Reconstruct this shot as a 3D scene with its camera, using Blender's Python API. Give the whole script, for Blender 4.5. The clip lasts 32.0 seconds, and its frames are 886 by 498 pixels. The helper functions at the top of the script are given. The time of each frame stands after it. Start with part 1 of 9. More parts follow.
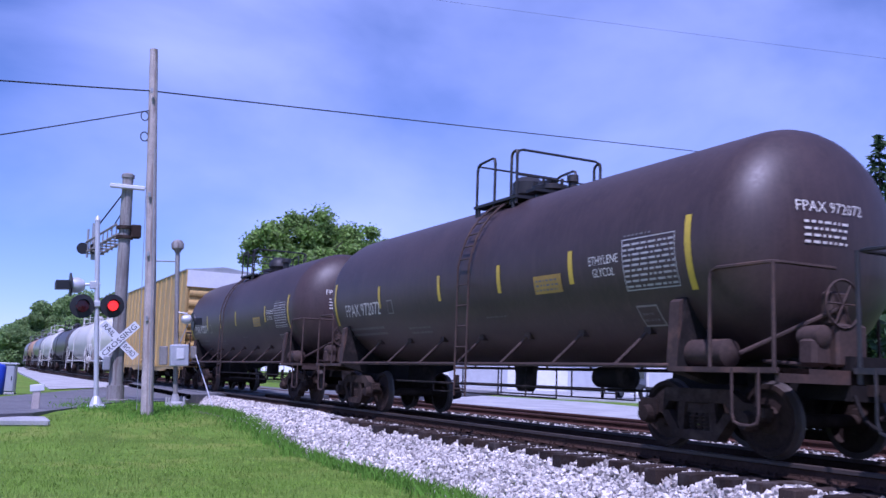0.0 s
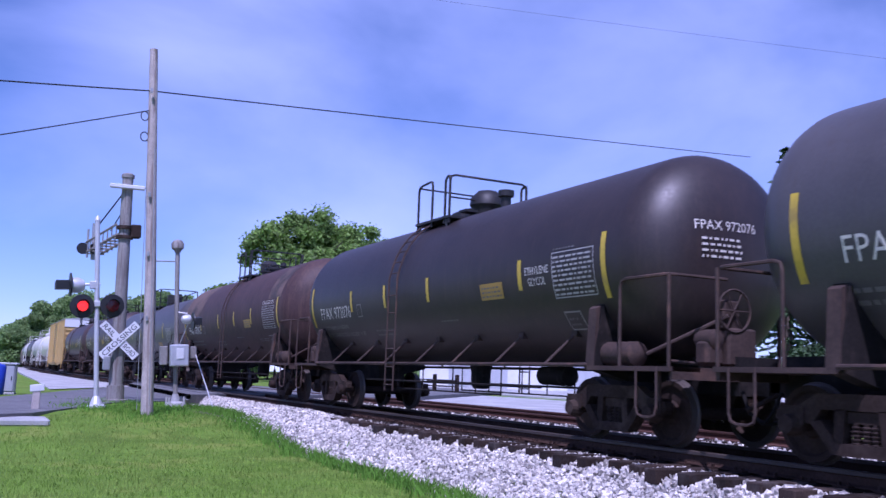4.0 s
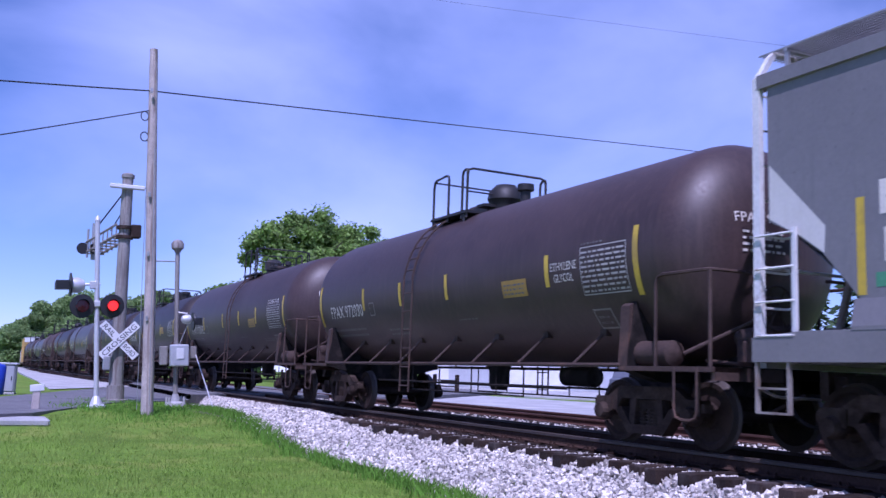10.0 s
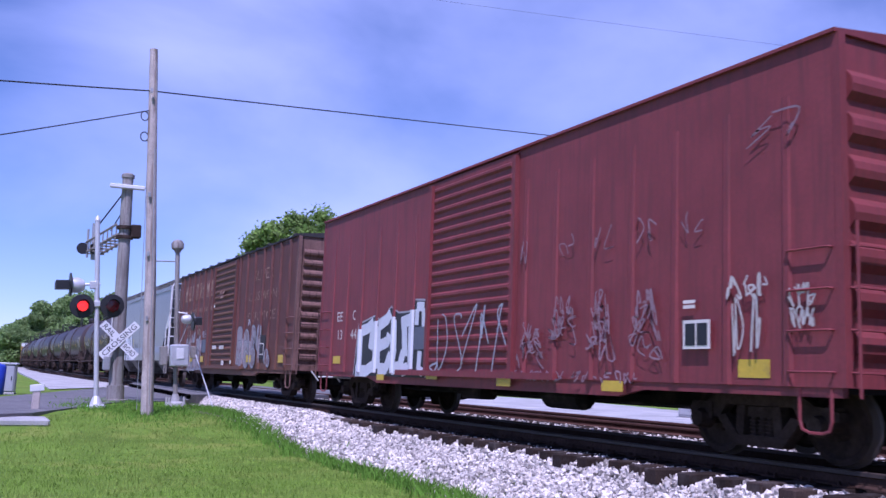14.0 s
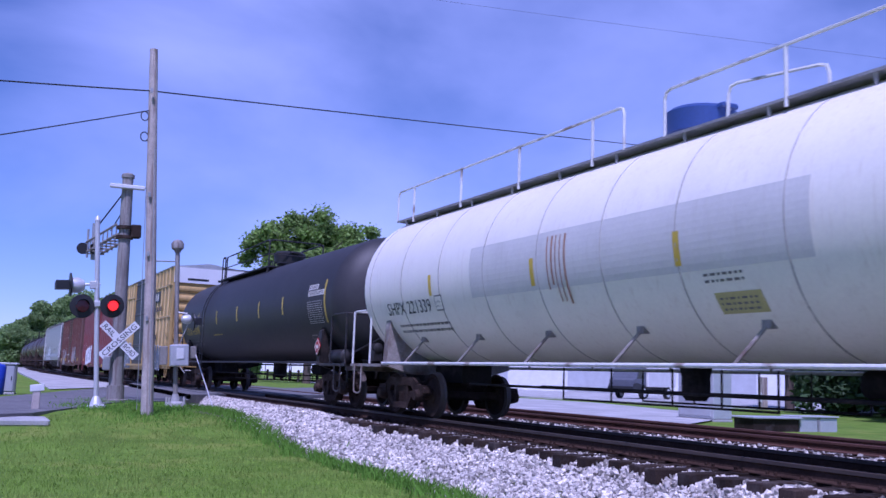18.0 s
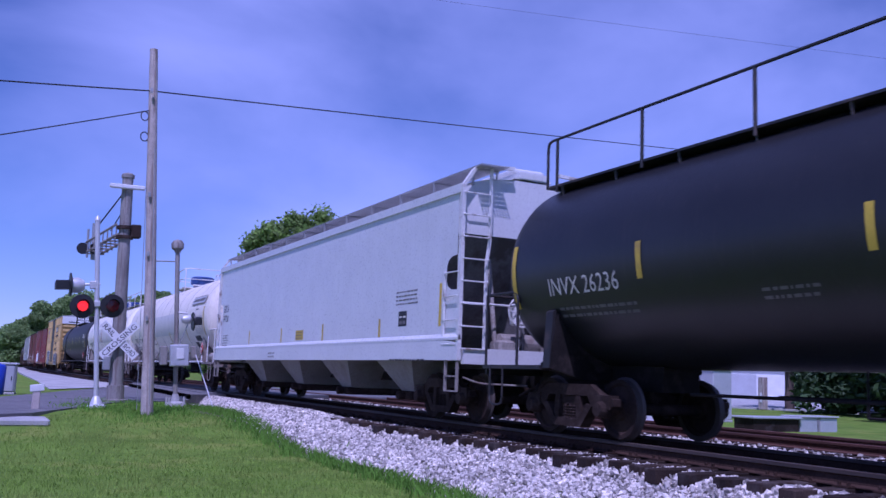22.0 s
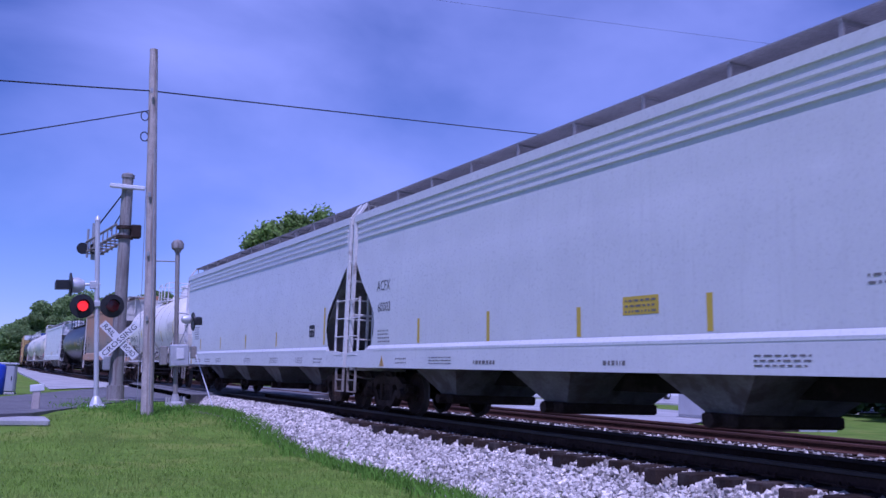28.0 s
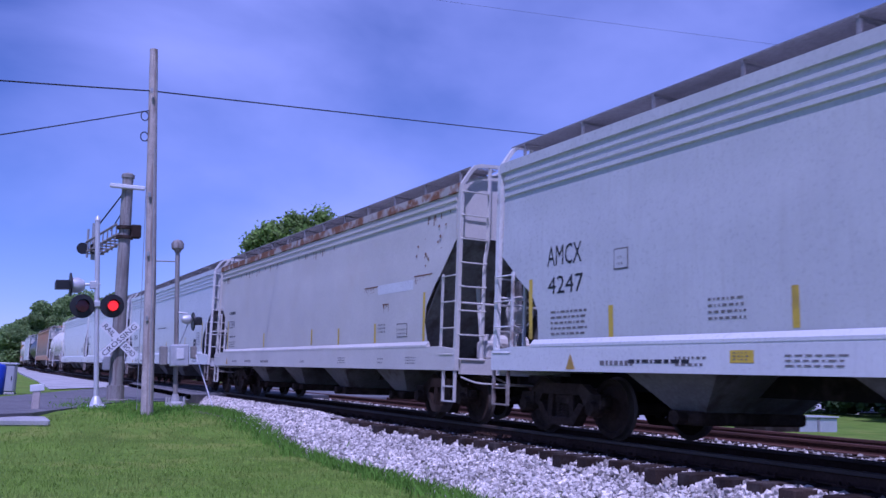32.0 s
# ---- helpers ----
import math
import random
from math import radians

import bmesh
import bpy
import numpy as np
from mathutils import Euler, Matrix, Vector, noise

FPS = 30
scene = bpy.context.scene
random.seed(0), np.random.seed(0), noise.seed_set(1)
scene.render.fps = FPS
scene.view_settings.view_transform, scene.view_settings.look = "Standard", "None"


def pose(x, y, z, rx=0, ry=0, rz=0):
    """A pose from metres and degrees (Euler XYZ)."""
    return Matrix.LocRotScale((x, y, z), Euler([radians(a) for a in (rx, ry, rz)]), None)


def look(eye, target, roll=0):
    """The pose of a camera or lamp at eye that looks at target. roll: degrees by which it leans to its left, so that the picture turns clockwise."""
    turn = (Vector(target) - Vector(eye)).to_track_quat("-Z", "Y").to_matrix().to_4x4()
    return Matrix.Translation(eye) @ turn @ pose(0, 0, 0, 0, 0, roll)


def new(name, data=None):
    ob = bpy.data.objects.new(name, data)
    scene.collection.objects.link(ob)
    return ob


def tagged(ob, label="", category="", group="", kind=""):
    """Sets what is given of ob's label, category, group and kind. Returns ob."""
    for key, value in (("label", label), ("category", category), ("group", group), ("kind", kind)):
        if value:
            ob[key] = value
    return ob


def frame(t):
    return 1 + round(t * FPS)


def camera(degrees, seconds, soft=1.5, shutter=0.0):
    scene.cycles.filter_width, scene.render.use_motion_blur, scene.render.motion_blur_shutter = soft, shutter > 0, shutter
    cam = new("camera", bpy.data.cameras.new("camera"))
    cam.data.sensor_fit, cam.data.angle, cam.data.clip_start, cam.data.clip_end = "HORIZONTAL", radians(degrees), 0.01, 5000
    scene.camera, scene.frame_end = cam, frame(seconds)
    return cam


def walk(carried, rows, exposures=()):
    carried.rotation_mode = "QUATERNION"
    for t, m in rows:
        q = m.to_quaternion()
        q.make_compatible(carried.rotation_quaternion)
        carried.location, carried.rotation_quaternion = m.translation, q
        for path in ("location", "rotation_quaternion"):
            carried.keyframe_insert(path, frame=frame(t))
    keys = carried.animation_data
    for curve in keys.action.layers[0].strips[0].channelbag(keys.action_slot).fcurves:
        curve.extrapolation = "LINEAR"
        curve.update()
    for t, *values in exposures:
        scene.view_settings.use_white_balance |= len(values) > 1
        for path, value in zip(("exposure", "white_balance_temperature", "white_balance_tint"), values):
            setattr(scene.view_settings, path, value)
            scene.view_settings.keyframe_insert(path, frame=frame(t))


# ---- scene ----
# Place: x runs along the track, y away from the lawn, z = 0 at the rail tops.
EYE = (0.0, 0.0, 0.824)
cam = camera(51.05, 32.0, soft=1.5, shutter=0.08)
AIM = (-math.sin(radians(63.13)) * math.cos(radians(7.866)), math.cos(radians(63.13)) * math.cos(radians(7.866)), math.sin(radians(7.866)))
STAND = look(EYE, (EYE[0] + AIM[0], EYE[1] + AIM[1], EYE[2] + AIM[2]), 2.086)
walk(cam, [(0, STAND), (32, STAND)], exposures=[(0, 0.08, 4960, 46), (9, 0.1, 5020, 46), (12.6, 0.06, 4980, 47), (14.5, 0.2, 5200, 46), (17.0, 0.02, 4980, 49), (18.0, -0.18, 4860, 51), (19.5, -0.5, 4770, 58), (22.0, -0.44, 4800, 58), (24.0, 0.04, 4950, 51), (24.9, 0.0, 4920, 52), (25.5, -0.32, 4780, 55), (28, -0.48, 4750, 58), (32, -0.45, 4750, 58)])

TRACK_Y = 9.26
SECOND_Y = 14.12
SPEED = 12.85
BEND_X, BEND_R = -110.0, 2000.0


def on_track(s, side=0.0):
    """Place and heading on the line: straight, then a slow bend away to the right."""
    if s >= BEND_X:
        return s, TRACK_Y + side, 0.0
    a = (BEND_X - s) / BEND_R
    return BEND_X - (BEND_R - side) * math.sin(a), TRACK_Y + BEND_R - (BEND_R - side) * math.cos(a), -math.degrees(a)


# ---- light ----
SUN_DIR = Vector((0.52, -0.36, 1.04)).normalized()
world = bpy.data.worlds.new("sky")
scene.world = world
world.use_nodes = True
wn, wl = world.node_tree.nodes, world.node_tree.links
wn.clear()
w_out, w_bg = wn.new("ShaderNodeOutputWorld"), wn.new("ShaderNodeBackground")
w_sky = wn.new("ShaderNodeTexSky")
w_sky.sky_type, w_sky.sun_disc = "NISHITA", False
w_sky.sun_elevation = math.asin(SUN_DIR.z)
w_sky.sun_rotation = math.atan2(SUN_DIR.x, SUN_DIR.y)
w_sky.air_density, w_sky.dust_density, w_sky.ozone_density = 0.85, 0.0, 5.0
w_tc, w_map = wn.new("ShaderNodeTexCoord"), wn.new("ShaderNodeMapping")
w_map.inputs["Scale"].default_value = (1.5, 1.5, 3.0)
w_map.inputs["Rotation"].default_value = (0.12, 0.1, 0.4)
w_map.inputs["Location"].default_value = (0.35, 0.6, 0.2)
w_n1, w_n2 = wn.new("ShaderNodeTexNoise"), wn.new("ShaderNodeTexNoise")
w_n1.inputs["Scale"].default_value, w_n1.inputs["Detail"].default_value, w_n1.inputs["Roughness"].default_value = 1.5, 6, 0.5
w_n1.inputs["Distortion"].default_value = 0.2
w_n2.inputs["Scale"].default_value, w_n2.inputs["Detail"].default_value = 0.9, 3
w_r1 = wn.new("ShaderNodeMapRange")
w_r1.inputs["From Min"].default_value, w_r1.inputs["From Max"].default_value = 0.30, 0.70
w_r1.inputs["To Min"].default_value, w_r1.inputs["To Max"].default_value = 0.05, 0.6
w_mul = wn.new("ShaderNodeMath")
w_mul.operation = "MULTIPLY_ADD"
w_mul.inputs[1].default_value = 0.55
w_mix = wn.new("ShaderNodeMix")
w_mix.data_type = "RGBA"
w_mix.inputs[7].default_value = (7.9, 8.7, 11.4, 1)
wl.new(w_tc.outputs["Generated"], w_map.inputs["Vector"])
wl.new(w_map.outputs["Vector"], w_n1.inputs["Vector"])
wl.new(w_map.outputs["Vector"], w_n2.inputs["Vector"])
wl.new(w_n2.outputs["Fac"], w_mul.inputs[0])
wl.new(w_n1.outputs["Fac"], w_mul.inputs[2])
w_sub = wn.new("ShaderNodeMath")
w_sub.operation = "SUBTRACT"
w_sub.inputs[1].default_value = 0.275
wl.new(w_mul.outputs[0], w_sub.inputs[0])
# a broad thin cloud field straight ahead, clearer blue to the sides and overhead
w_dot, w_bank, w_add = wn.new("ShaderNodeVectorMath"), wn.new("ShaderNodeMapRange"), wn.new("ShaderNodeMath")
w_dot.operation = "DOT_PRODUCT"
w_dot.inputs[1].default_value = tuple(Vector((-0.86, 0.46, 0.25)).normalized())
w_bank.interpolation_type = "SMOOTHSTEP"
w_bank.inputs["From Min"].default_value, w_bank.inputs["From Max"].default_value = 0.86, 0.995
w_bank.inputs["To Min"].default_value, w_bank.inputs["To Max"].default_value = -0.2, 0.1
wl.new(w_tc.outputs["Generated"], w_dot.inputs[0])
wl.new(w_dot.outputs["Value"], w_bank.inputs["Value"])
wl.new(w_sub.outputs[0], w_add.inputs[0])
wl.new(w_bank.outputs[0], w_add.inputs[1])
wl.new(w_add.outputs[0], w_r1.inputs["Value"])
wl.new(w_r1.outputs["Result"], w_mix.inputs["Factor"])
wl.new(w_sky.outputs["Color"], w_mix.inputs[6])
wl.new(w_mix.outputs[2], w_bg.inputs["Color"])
w_bg.inputs["Strength"].default_value = 0.1
wl.new(w_bg.outputs[0], w_out.inputs[0])
sun = new("sun", bpy.data.lights.new("sun", "SUN"))
sun.data.energy, sun.data.angle, sun.data.color = 3.85, radians(0.55), (1.0, 0.95, 0.88)
sun.matrix_world = look((0, 0, 40), tuple(Vector((0, 0, 40)) - SUN_DIR))

# ---- materials ----
MATS = {}


def mat(name, base, rough=0.6, metal=0.0, var=0.18, big=1.2, fine=22.0, bump=0.08, second=None, amount=0.0, streak=False, spec=0.5, island=0.0, per_object=0.0, glow=0.0, thin=0.0, patch=2.2, edge=0.12, fade=None):
    """A painted or natural surface: grain at two scales, stains or wear of a second colour with their own shape, fine relief."""
    if name in MATS:
        return MATS[name]
    m = bpy.data.materials.new(name)
    MATS[name] = m
    m.use_nodes = True
    nt = m.node_tree
    n, l = nt.nodes, nt.links
    b = n["Principled BSDF"]
    b.inputs["Roughness"].default_value, b.inputs["Metallic"].default_value = rough, metal
    b.inputs["Specular IOR Level"].default_value = spec
    tc = n.new("ShaderNodeTexCoord")
    info = n.new("ShaderNodeObjectInfo")
    shift = n.new("ShaderNodeVectorMath")
    shift.operation = "MULTIPLY_ADD"
    shift.inputs[1].default_value = (1, 1, 1)
    rnd = n.new("ShaderNodeMath")
    rnd.operation = "MULTIPLY"
    rnd.inputs[1].default_value = 37.0
    l.new(info.outputs["Random"], rnd.inputs[0])
    l.new(tc.outputs["Object"], shift.inputs[0])
    l.new(rnd.outputs[0], shift.inputs[2])

    def noise_at(scale, detail=4, stretch=None):
        t = n.new("ShaderNodeTexNoise")
        t.inputs["Scale"].default_value, t.inputs["Detail"].default_value, t.inputs["Roughness"].default_value = scale, detail, 0.6
        src = shift.outputs[0]
        if stretch:
            mp = n.new("ShaderNodeMapping")
            mp.inputs["Scale"].default_value = stretch
            l.new(src, mp.inputs["Vector"])
            src = mp.outputs[0]
        l.new(src, t.inputs["Vector"])
        return t.outputs["Fac"]

    def mixed(kind, fac, a, c):
        x = n.new("ShaderNodeMix")
        x.data_type, x.blend_type = "RGBA", kind
        for sock, val in ((0, fac), (6, a), (7, c)):
            if isinstance(val, (int, float)):
                x.inputs[sock].default_value = val
            elif isinstance(val, tuple):
                x.inputs[sock].default_value = (*val[:3], 1)
            else:
                l.new(val, x.inputs[sock])
        return x.outputs[2]

    lo, hi = tuple(c * (1 - var) for c in base), tuple(min(1.0, c * (1 + var)) for c in base)
    f1, f2 = noise_at(big), noise_at(fine, 6)
    ramp = n.new("ShaderNodeMapRange")
    ramp.inputs["From Min"].default_value, ramp.inputs["From Max"].default_value = 0.3, 0.7
    l.new(f1, ramp.inputs["Value"])
    col = mixed("MIX", ramp.outputs[0], lo, hi)
    ramp2 = n.new("ShaderNodeMapRange")
    ramp2.inputs["From Min"].default_value, ramp2.inputs["From Max"].default_value = 0.3, 0.7
    ramp2.inputs["To Min"].default_value, ramp2.inputs["To Max"].default_value = 1 - var, 1 + var * 0.6
    l.new(f2, ramp2.inputs["Value"])
    col = mixed("MULTIPLY", 1.0, col, ramp2.outputs[0])
    if second:
        f3 = noise_at(patch, 7, (5.0, 5.0, 0.35) if streak else None)
        r3 = n.new("ShaderNodeMapRange")
        r3.inputs["From Min"].default_value, r3.inputs["From Max"].default_value = 0.62 - 0.34 * amount, 0.62 - 0.34 * amount + edge
        l.new(f3, r3.inputs["Value"])
        col = mixed("MIX", r3.outputs[0], col, second)
    if fade:
        # weathered paint below an uneven height on the car
        sep, wob, r5 = n.new("ShaderNodeSeparateXYZ"), n.new("ShaderNodeMath"), n.new("ShaderNodeMapRange")
        l.new(tc.outputs["Object"], sep.inputs[0])
        wob.operation = "MULTIPLY_ADD"
        wob.inputs[1].default_value = 2.2
        l.new(noise_at(0.7, 5, (1.0, 1.0, 0.25)), wob.inputs[0])
        l.new(sep.outputs["Z"], wob.inputs[2])
        r5.inputs["From Min"].default_value, r5.inputs["From Max"].default_value = fade[1] + 1.1, fade[0] + 1.1
        l.new(wob.outputs[0], r5.inputs["Value"])
        col = mixed("MIX", r5.outputs[0], col, fade[2])
    if island or per_object:
        g = n.new("ShaderNodeNewGeometry")
        r4 = n.new("ShaderNodeMapRange")
        k = island or per_object
        r4.inputs["To Min"].default_value, r4.inputs["To Max"].default_value = 1 - k, 1 + k
        l.new(g.outputs["Random Per Island"] if island else info.outputs["Random"], r4.inputs["Value"])
        col = mixed("MULTIPLY", 1.0, col, r4.outputs[0])
    l.new(col, b.inputs["Base Color"])
    rr = n.new("ShaderNodeMapRange")
    rr.inputs["To Min"].default_value, rr.inputs["To Max"].default_value = max(0.03, rough - 0.12), min(1.0, rough + 0.12)
    l.new(f2, rr.inputs["Value"])
    l.new(rr.outputs[0], b.inputs["Roughness"])
    if bump:
        bp = n.new("ShaderNodeBump")
        bp.inputs["Strength"].default_value, bp.inputs["Distance"].default_value = bump, 0.02
        l.new(f2, bp.inputs["Height"])
        l.new(bp.outputs[0], b.inputs["Normal"])
    if glow:
        b.inputs["Emission Color"].default_value, b.inputs["Emission Strength"].default_value = (*base, 1), glow
    if thin:
        # leaves let some light through
        tr, mx = n.new("ShaderNodeBsdfTranslucent"), n.new("ShaderNodeMixShader")
        mx.inputs[0].default_value = thin
        l.new(col, tr.inputs["Color"])
        l.new(b.outputs[0], mx.inputs[1])
        l.new(tr.outputs[0], mx.inputs[2])
        l.new(mx.outputs[0], n["Material Output"].inputs["Surface"])
    return m


DUST = (0.085, 0.065, 0.055)
RUST = (0.16, 0.062, 0.03)
M_TANK_BLACK = mat("tank black paint", (0.038, 0.027, 0.0255), 0.46, spec=0.5, var=0.2, second=(0.056, 0.037, 0.031), amount=0.3, streak=True, bump=0.012, edge=0.3)
M_TANK_MAROON = mat("tank faded black paint", (0.06, 0.0375, 0.0355), 0.48, spec=0.48, var=0.2, second=(0.078, 0.05, 0.044), amount=0.42, streak=True, bump=0.012, edge=0.3)
M_TANK_PLUM = mat("tank worn plum paint", (0.074, 0.042, 0.04), 0.6, spec=0.32, var=0.22, second=(0.115, 0.066, 0.05), amount=0.4, streak=True, bump=0.012, edge=0.25)
M_TANK_SLATE = mat("tank slate paint", (0.088, 0.078, 0.079), 0.44, spec=0.48, var=0.14, second=DUST, amount=0.2, streak=True, bump=0.012, edge=0.3)
M_TANK_SATIN = mat("tank satin black paint", (0.036, 0.034, 0.036), 0.55, var=0.14, second=(0.05, 0.045, 0.043), amount=0.2, streak=True, bump=0.02, edge=0.3)
M_TANK_GLOSS = mat("tank new black paint", (0.02, 0.0195, 0.021), 0.36, var=0.14, second=(0.04, 0.035, 0.034), amount=0.12, streak=True, bump=0.02, edge=0.3)
M_TANK_WHITE = mat("tank white paint", (0.9, 0.845, 0.74), 0.42, var=0.04, second=(0.76, 0.68, 0.57), amount=0.22, streak=True, bump=0.02, edge=0.3)
M_TANK_CREAM = mat("tank aged white paint", (0.86, 0.79, 0.67), 0.45, var=0.07, second=(0.6, 0.52, 0.42), amount=0.3, streak=True, bump=0.02, edge=0.3)
M_WHITE_GEAR = mat("white painted steel", (0.72, 0.71, 0.69), 0.5, var=0.12, second=(0.3, 0.24, 0.2), amount=0.2)
M_WORN_GEAR = mat("grimy white steel", (0.3, 0.27, 0.24), 0.65, var=0.25, second=(0.14, 0.085, 0.06), amount=0.4, patch=2.0, edge=0.2)
M_BLACK_GEAR = mat("black painted steel", (0.022, 0.02, 0.02), 0.55, var=0.25, second=(0.07, 0.05, 0.042), amount=0.2)
M_BROWN_GEAR = mat("dusty brown steel", (0.072, 0.047, 0.038), 0.75, var=0.3, second=(0.12, 0.07, 0.05), amount=0.2, spec=0.3)
M_PATCH_BROWN = mat("rubbed brown paint", (0.165, 0.105, 0.08), 0.7, var=0.2, second=(0.07, 0.05, 0.043), amount=0.42, patch=1.3, edge=0.12)
M_PATCH_GREY = mat("cool grey repaint", (0.66, 0.635, 0.59), 0.5, var=0.06, second=(0.56, 0.53, 0.48), amount=0.2, streak=True, edge=0.3)
M_TRUCK = mat("truck cast steel", (0.045, 0.031, 0.025), 0.9, var=0.35, second=(0.075, 0.054, 0.043), amount=0.3, bump=0.2, spec=0.1)
M_WHEEL = mat("wheel steel", (0.042, 0.029, 0.024), 0.85, 0.0, spec=0.08, var=0.3, second=(0.06, 0.04, 0.031), amount=0.3)
M_TREAD = mat("worn wheel rim", (0.1, 0.08, 0.07), 0.6, 0.3, var=0.12)
M_UNDER = mat("underframe grime", (0.02, 0.017, 0.016), 0.9, spec=0.15, var=0.3, second=(0.045, 0.035, 0.03), amount=0.3)
M_HOPPER_GREY = mat("hopper grey paint", (0.2, 0.189, 0.187), 0.32, var=0.08, second=(0.17, 0.165, 0.16), amount=0.25, streak=True, bump=0.002, edge=0.3)
M_HOPPER_WHITE = mat("hopper light paint", (0.69, 0.69, 0.68), 0.3, var=0.05, second=(0.62, 0.615, 0.605), amount=0.25, streak=True, bump=0.002, edge=0.3)
M_HOPPER_PALE = mat("hopper pale grey paint", (0.57, 0.575, 0.565), 0.3, var=0.06, second=(0.51, 0.505, 0.49), amount=0.3, streak=True, bump=0.002, edge=0.3)
M_HOPPER_AGED = mat("hopper chalky paint", (0.6, 0.575, 0.525), 0.6, var=0.08, big=0.5, second=(0.55, 0.5, 0.43), amount=0.32, bump=0.03, patch=0.6, edge=0.35)
M_HOPPER_TAN = mat("hopper rust-stained tan paint", (0.5, 0.24, 0.12), 0.65, var=0.12, second=(0.42, 0.29, 0.2), amount=0.4, bump=0.03, patch=0.5, edge=0.3, fade=(1.7, 3.6, (0.27, 0.25, 0.195)))
M_TAN_SILL = mat("tan sill paint", (0.5, 0.29, 0.17), 0.65, var=0.12, second=(0.36, 0.25, 0.19), amount=0.35, patch=0.8, edge=0.3)
M_RUSTY_RIM = mat("rusting top chord", (0.5, 0.47, 0.42), 0.7, var=0.15, second=(0.22, 0.09, 0.035), amount=0.62, edge=0.12, patch=2.4)
M_GALV = mat("galvanised grating", (0.44, 0.44, 0.44), 0.5, 0.5, var=0.15)
M_GRATE = mat("weathered grating", (0.32, 0.31, 0.31), 0.6, 0.4, var=0.2)
M_BOX_BROWN = mat("boxcar brown paint", (0.145, 0.048, 0.037), 0.66, var=0.24, second=(0.085, 0.034, 0.027), amount=0.45, streak=True, bump=0.05, edge=0.2, fade=(0.6, 1.9, (0.165, 0.07, 0.038)))
M_BOX_END = mat("boxcar weathered end", (0.2, 0.105, 0.085), 0.7, var=0.22, second=(0.1, 0.05, 0.04), amount=0.35, streak=True)
M_BOX_ROOF = mat("boxcar tarred roof", (0.035, 0.03, 0.03), 0.7, var=0.25)
M_BOX_RED = mat("boxcar oxide red paint", (0.225, 0.042, 0.045), 0.6, var=0.14, second=(0.15, 0.036, 0.037), amount=0.4, streak=True, bump=0.04, edge=0.25)
M_BOX_YELLOW = mat("boxcar yellow paint", (0.50, 0.33, 0.11), 0.6, var=0.1, second=(0.34, 0.22, 0.09), amount=0.35, streak=True, bump=0.04, edge=0.25)
M_BOX_POST = mat("boxcar pale yellow posts", (0.60, 0.43, 0.19), 0.6, var=0.1, second=(0.42, 0.29, 0.12), amount=0.25, streak=True)
M_YELLOW = mat("reflective yellow tape", (0.62, 0.44, 0.035), 0.45, var=0.1, second=(0.4, 0.28, 0.05), amount=0.2)
M_LETTER = mat("white stencil paint", (0.74, 0.69, 0.61), 0.6, var=0.1)
M_FADED = mat("faded stencil paint", (0.37, 0.24, 0.165), 0.7, var=0.3, second=(0.2, 0.08, 0.06), amount=0.5, edge=0.1, patch=5.0)
M_FAINT = mat("faint stencil paint", (0.52, 0.48, 0.43), 0.6, var=0.15)
M_STENCIL = mat("worn white stencil paint", (0.3, 0.275, 0.25), 0.65, var=0.2)
M_DIM = mat("grey stencil paint", (0.175, 0.16, 0.15), 0.65, var=0.15)
M_LETTER_BLACK = mat("black stencil paint", (0.02, 0.02, 0.024), 0.6, var=0.15)
M_LETTER_YELLOW = mat("yellow stencil paint", (0.6, 0.42, 0.04), 0.6, var=0.1)
M_PANEL = mat("stencil panel", (0.5, 0.47, 0.43), 0.6, var=0.15)
M_RED_MARK = mat("red marking", (0.5, 0.04, 0.035), 0.5)
M_BLUE_MARK = mat("blue marking", (0.04, 0.09, 0.34), 0.5)
M_ORANGE = mat("amber plate", (0.42, 0.26, 0.045), 0.5, var=0.15)
M_NOTICE = mat("pale yellow notice", (0.5, 0.45, 0.18), 0.5, var=0.12)
M_SEAM = mat("dirty weld seam", (0.47, 0.43, 0.38), 0.7, var=0.3)
M_RUST_BAND = mat("rust-stained weld band", (0.5, 0.38, 0.29), 0.75, var=0.25, second=(0.3, 0.17, 0.1), amount=0.4, patch=3.0, edge=0.25)
M_STREAK = mat("rust streak", (0.42, 0.24, 0.16), 0.8, var=0.25)
M_SPRAY_WHITE = mat("spray paint white", (0.66, 0.67, 0.70), 0.5, var=0.08)
M_SPRAY_GREY = mat("spray paint slate", (0.12, 0.13, 0.16), 0.5, var=0.15)
M_SPRAY_BLACK = mat("spray paint black", (0.02, 0.02, 0.022), 0.5)
M_SPRAY_SILVER = mat("spray paint silver", (0.45, 0.44, 0.46), 0.45, 0.3, var=0.12)
M_SPRAY_FADED = mat("spray paint worn silver", (0.33, 0.29, 0.30), 0.6, var=0.2, second=(0.15, 0.075, 0.06), amount=0.4, patch=3.5, edge=0.2)
# dust plus the under-car shade, mixed into one bay colour
M_BAY = mat("dusty hopper bay paint with shade", (0.34, 0.325, 0.3), 0.8, var=0.2, second=(0.18, 0.15, 0.125), amount=0.4, patch=1.2, edge=0.25)
# grime and the shade of the car ends, both in this grey
M_SLOPE = mat("grimy slope sheet with shade", (0.17, 0.165, 0.165), 0.8, var=0.25, second=(0.1, 0.09, 0.085), amount=0.35, spec=0.2)
M_STONE = mat("limestone ballast", (0.575, 0.53, 0.47), 0.9, var=0.22, spec=0.15, island=0.65, bump=0.3, fine=60)
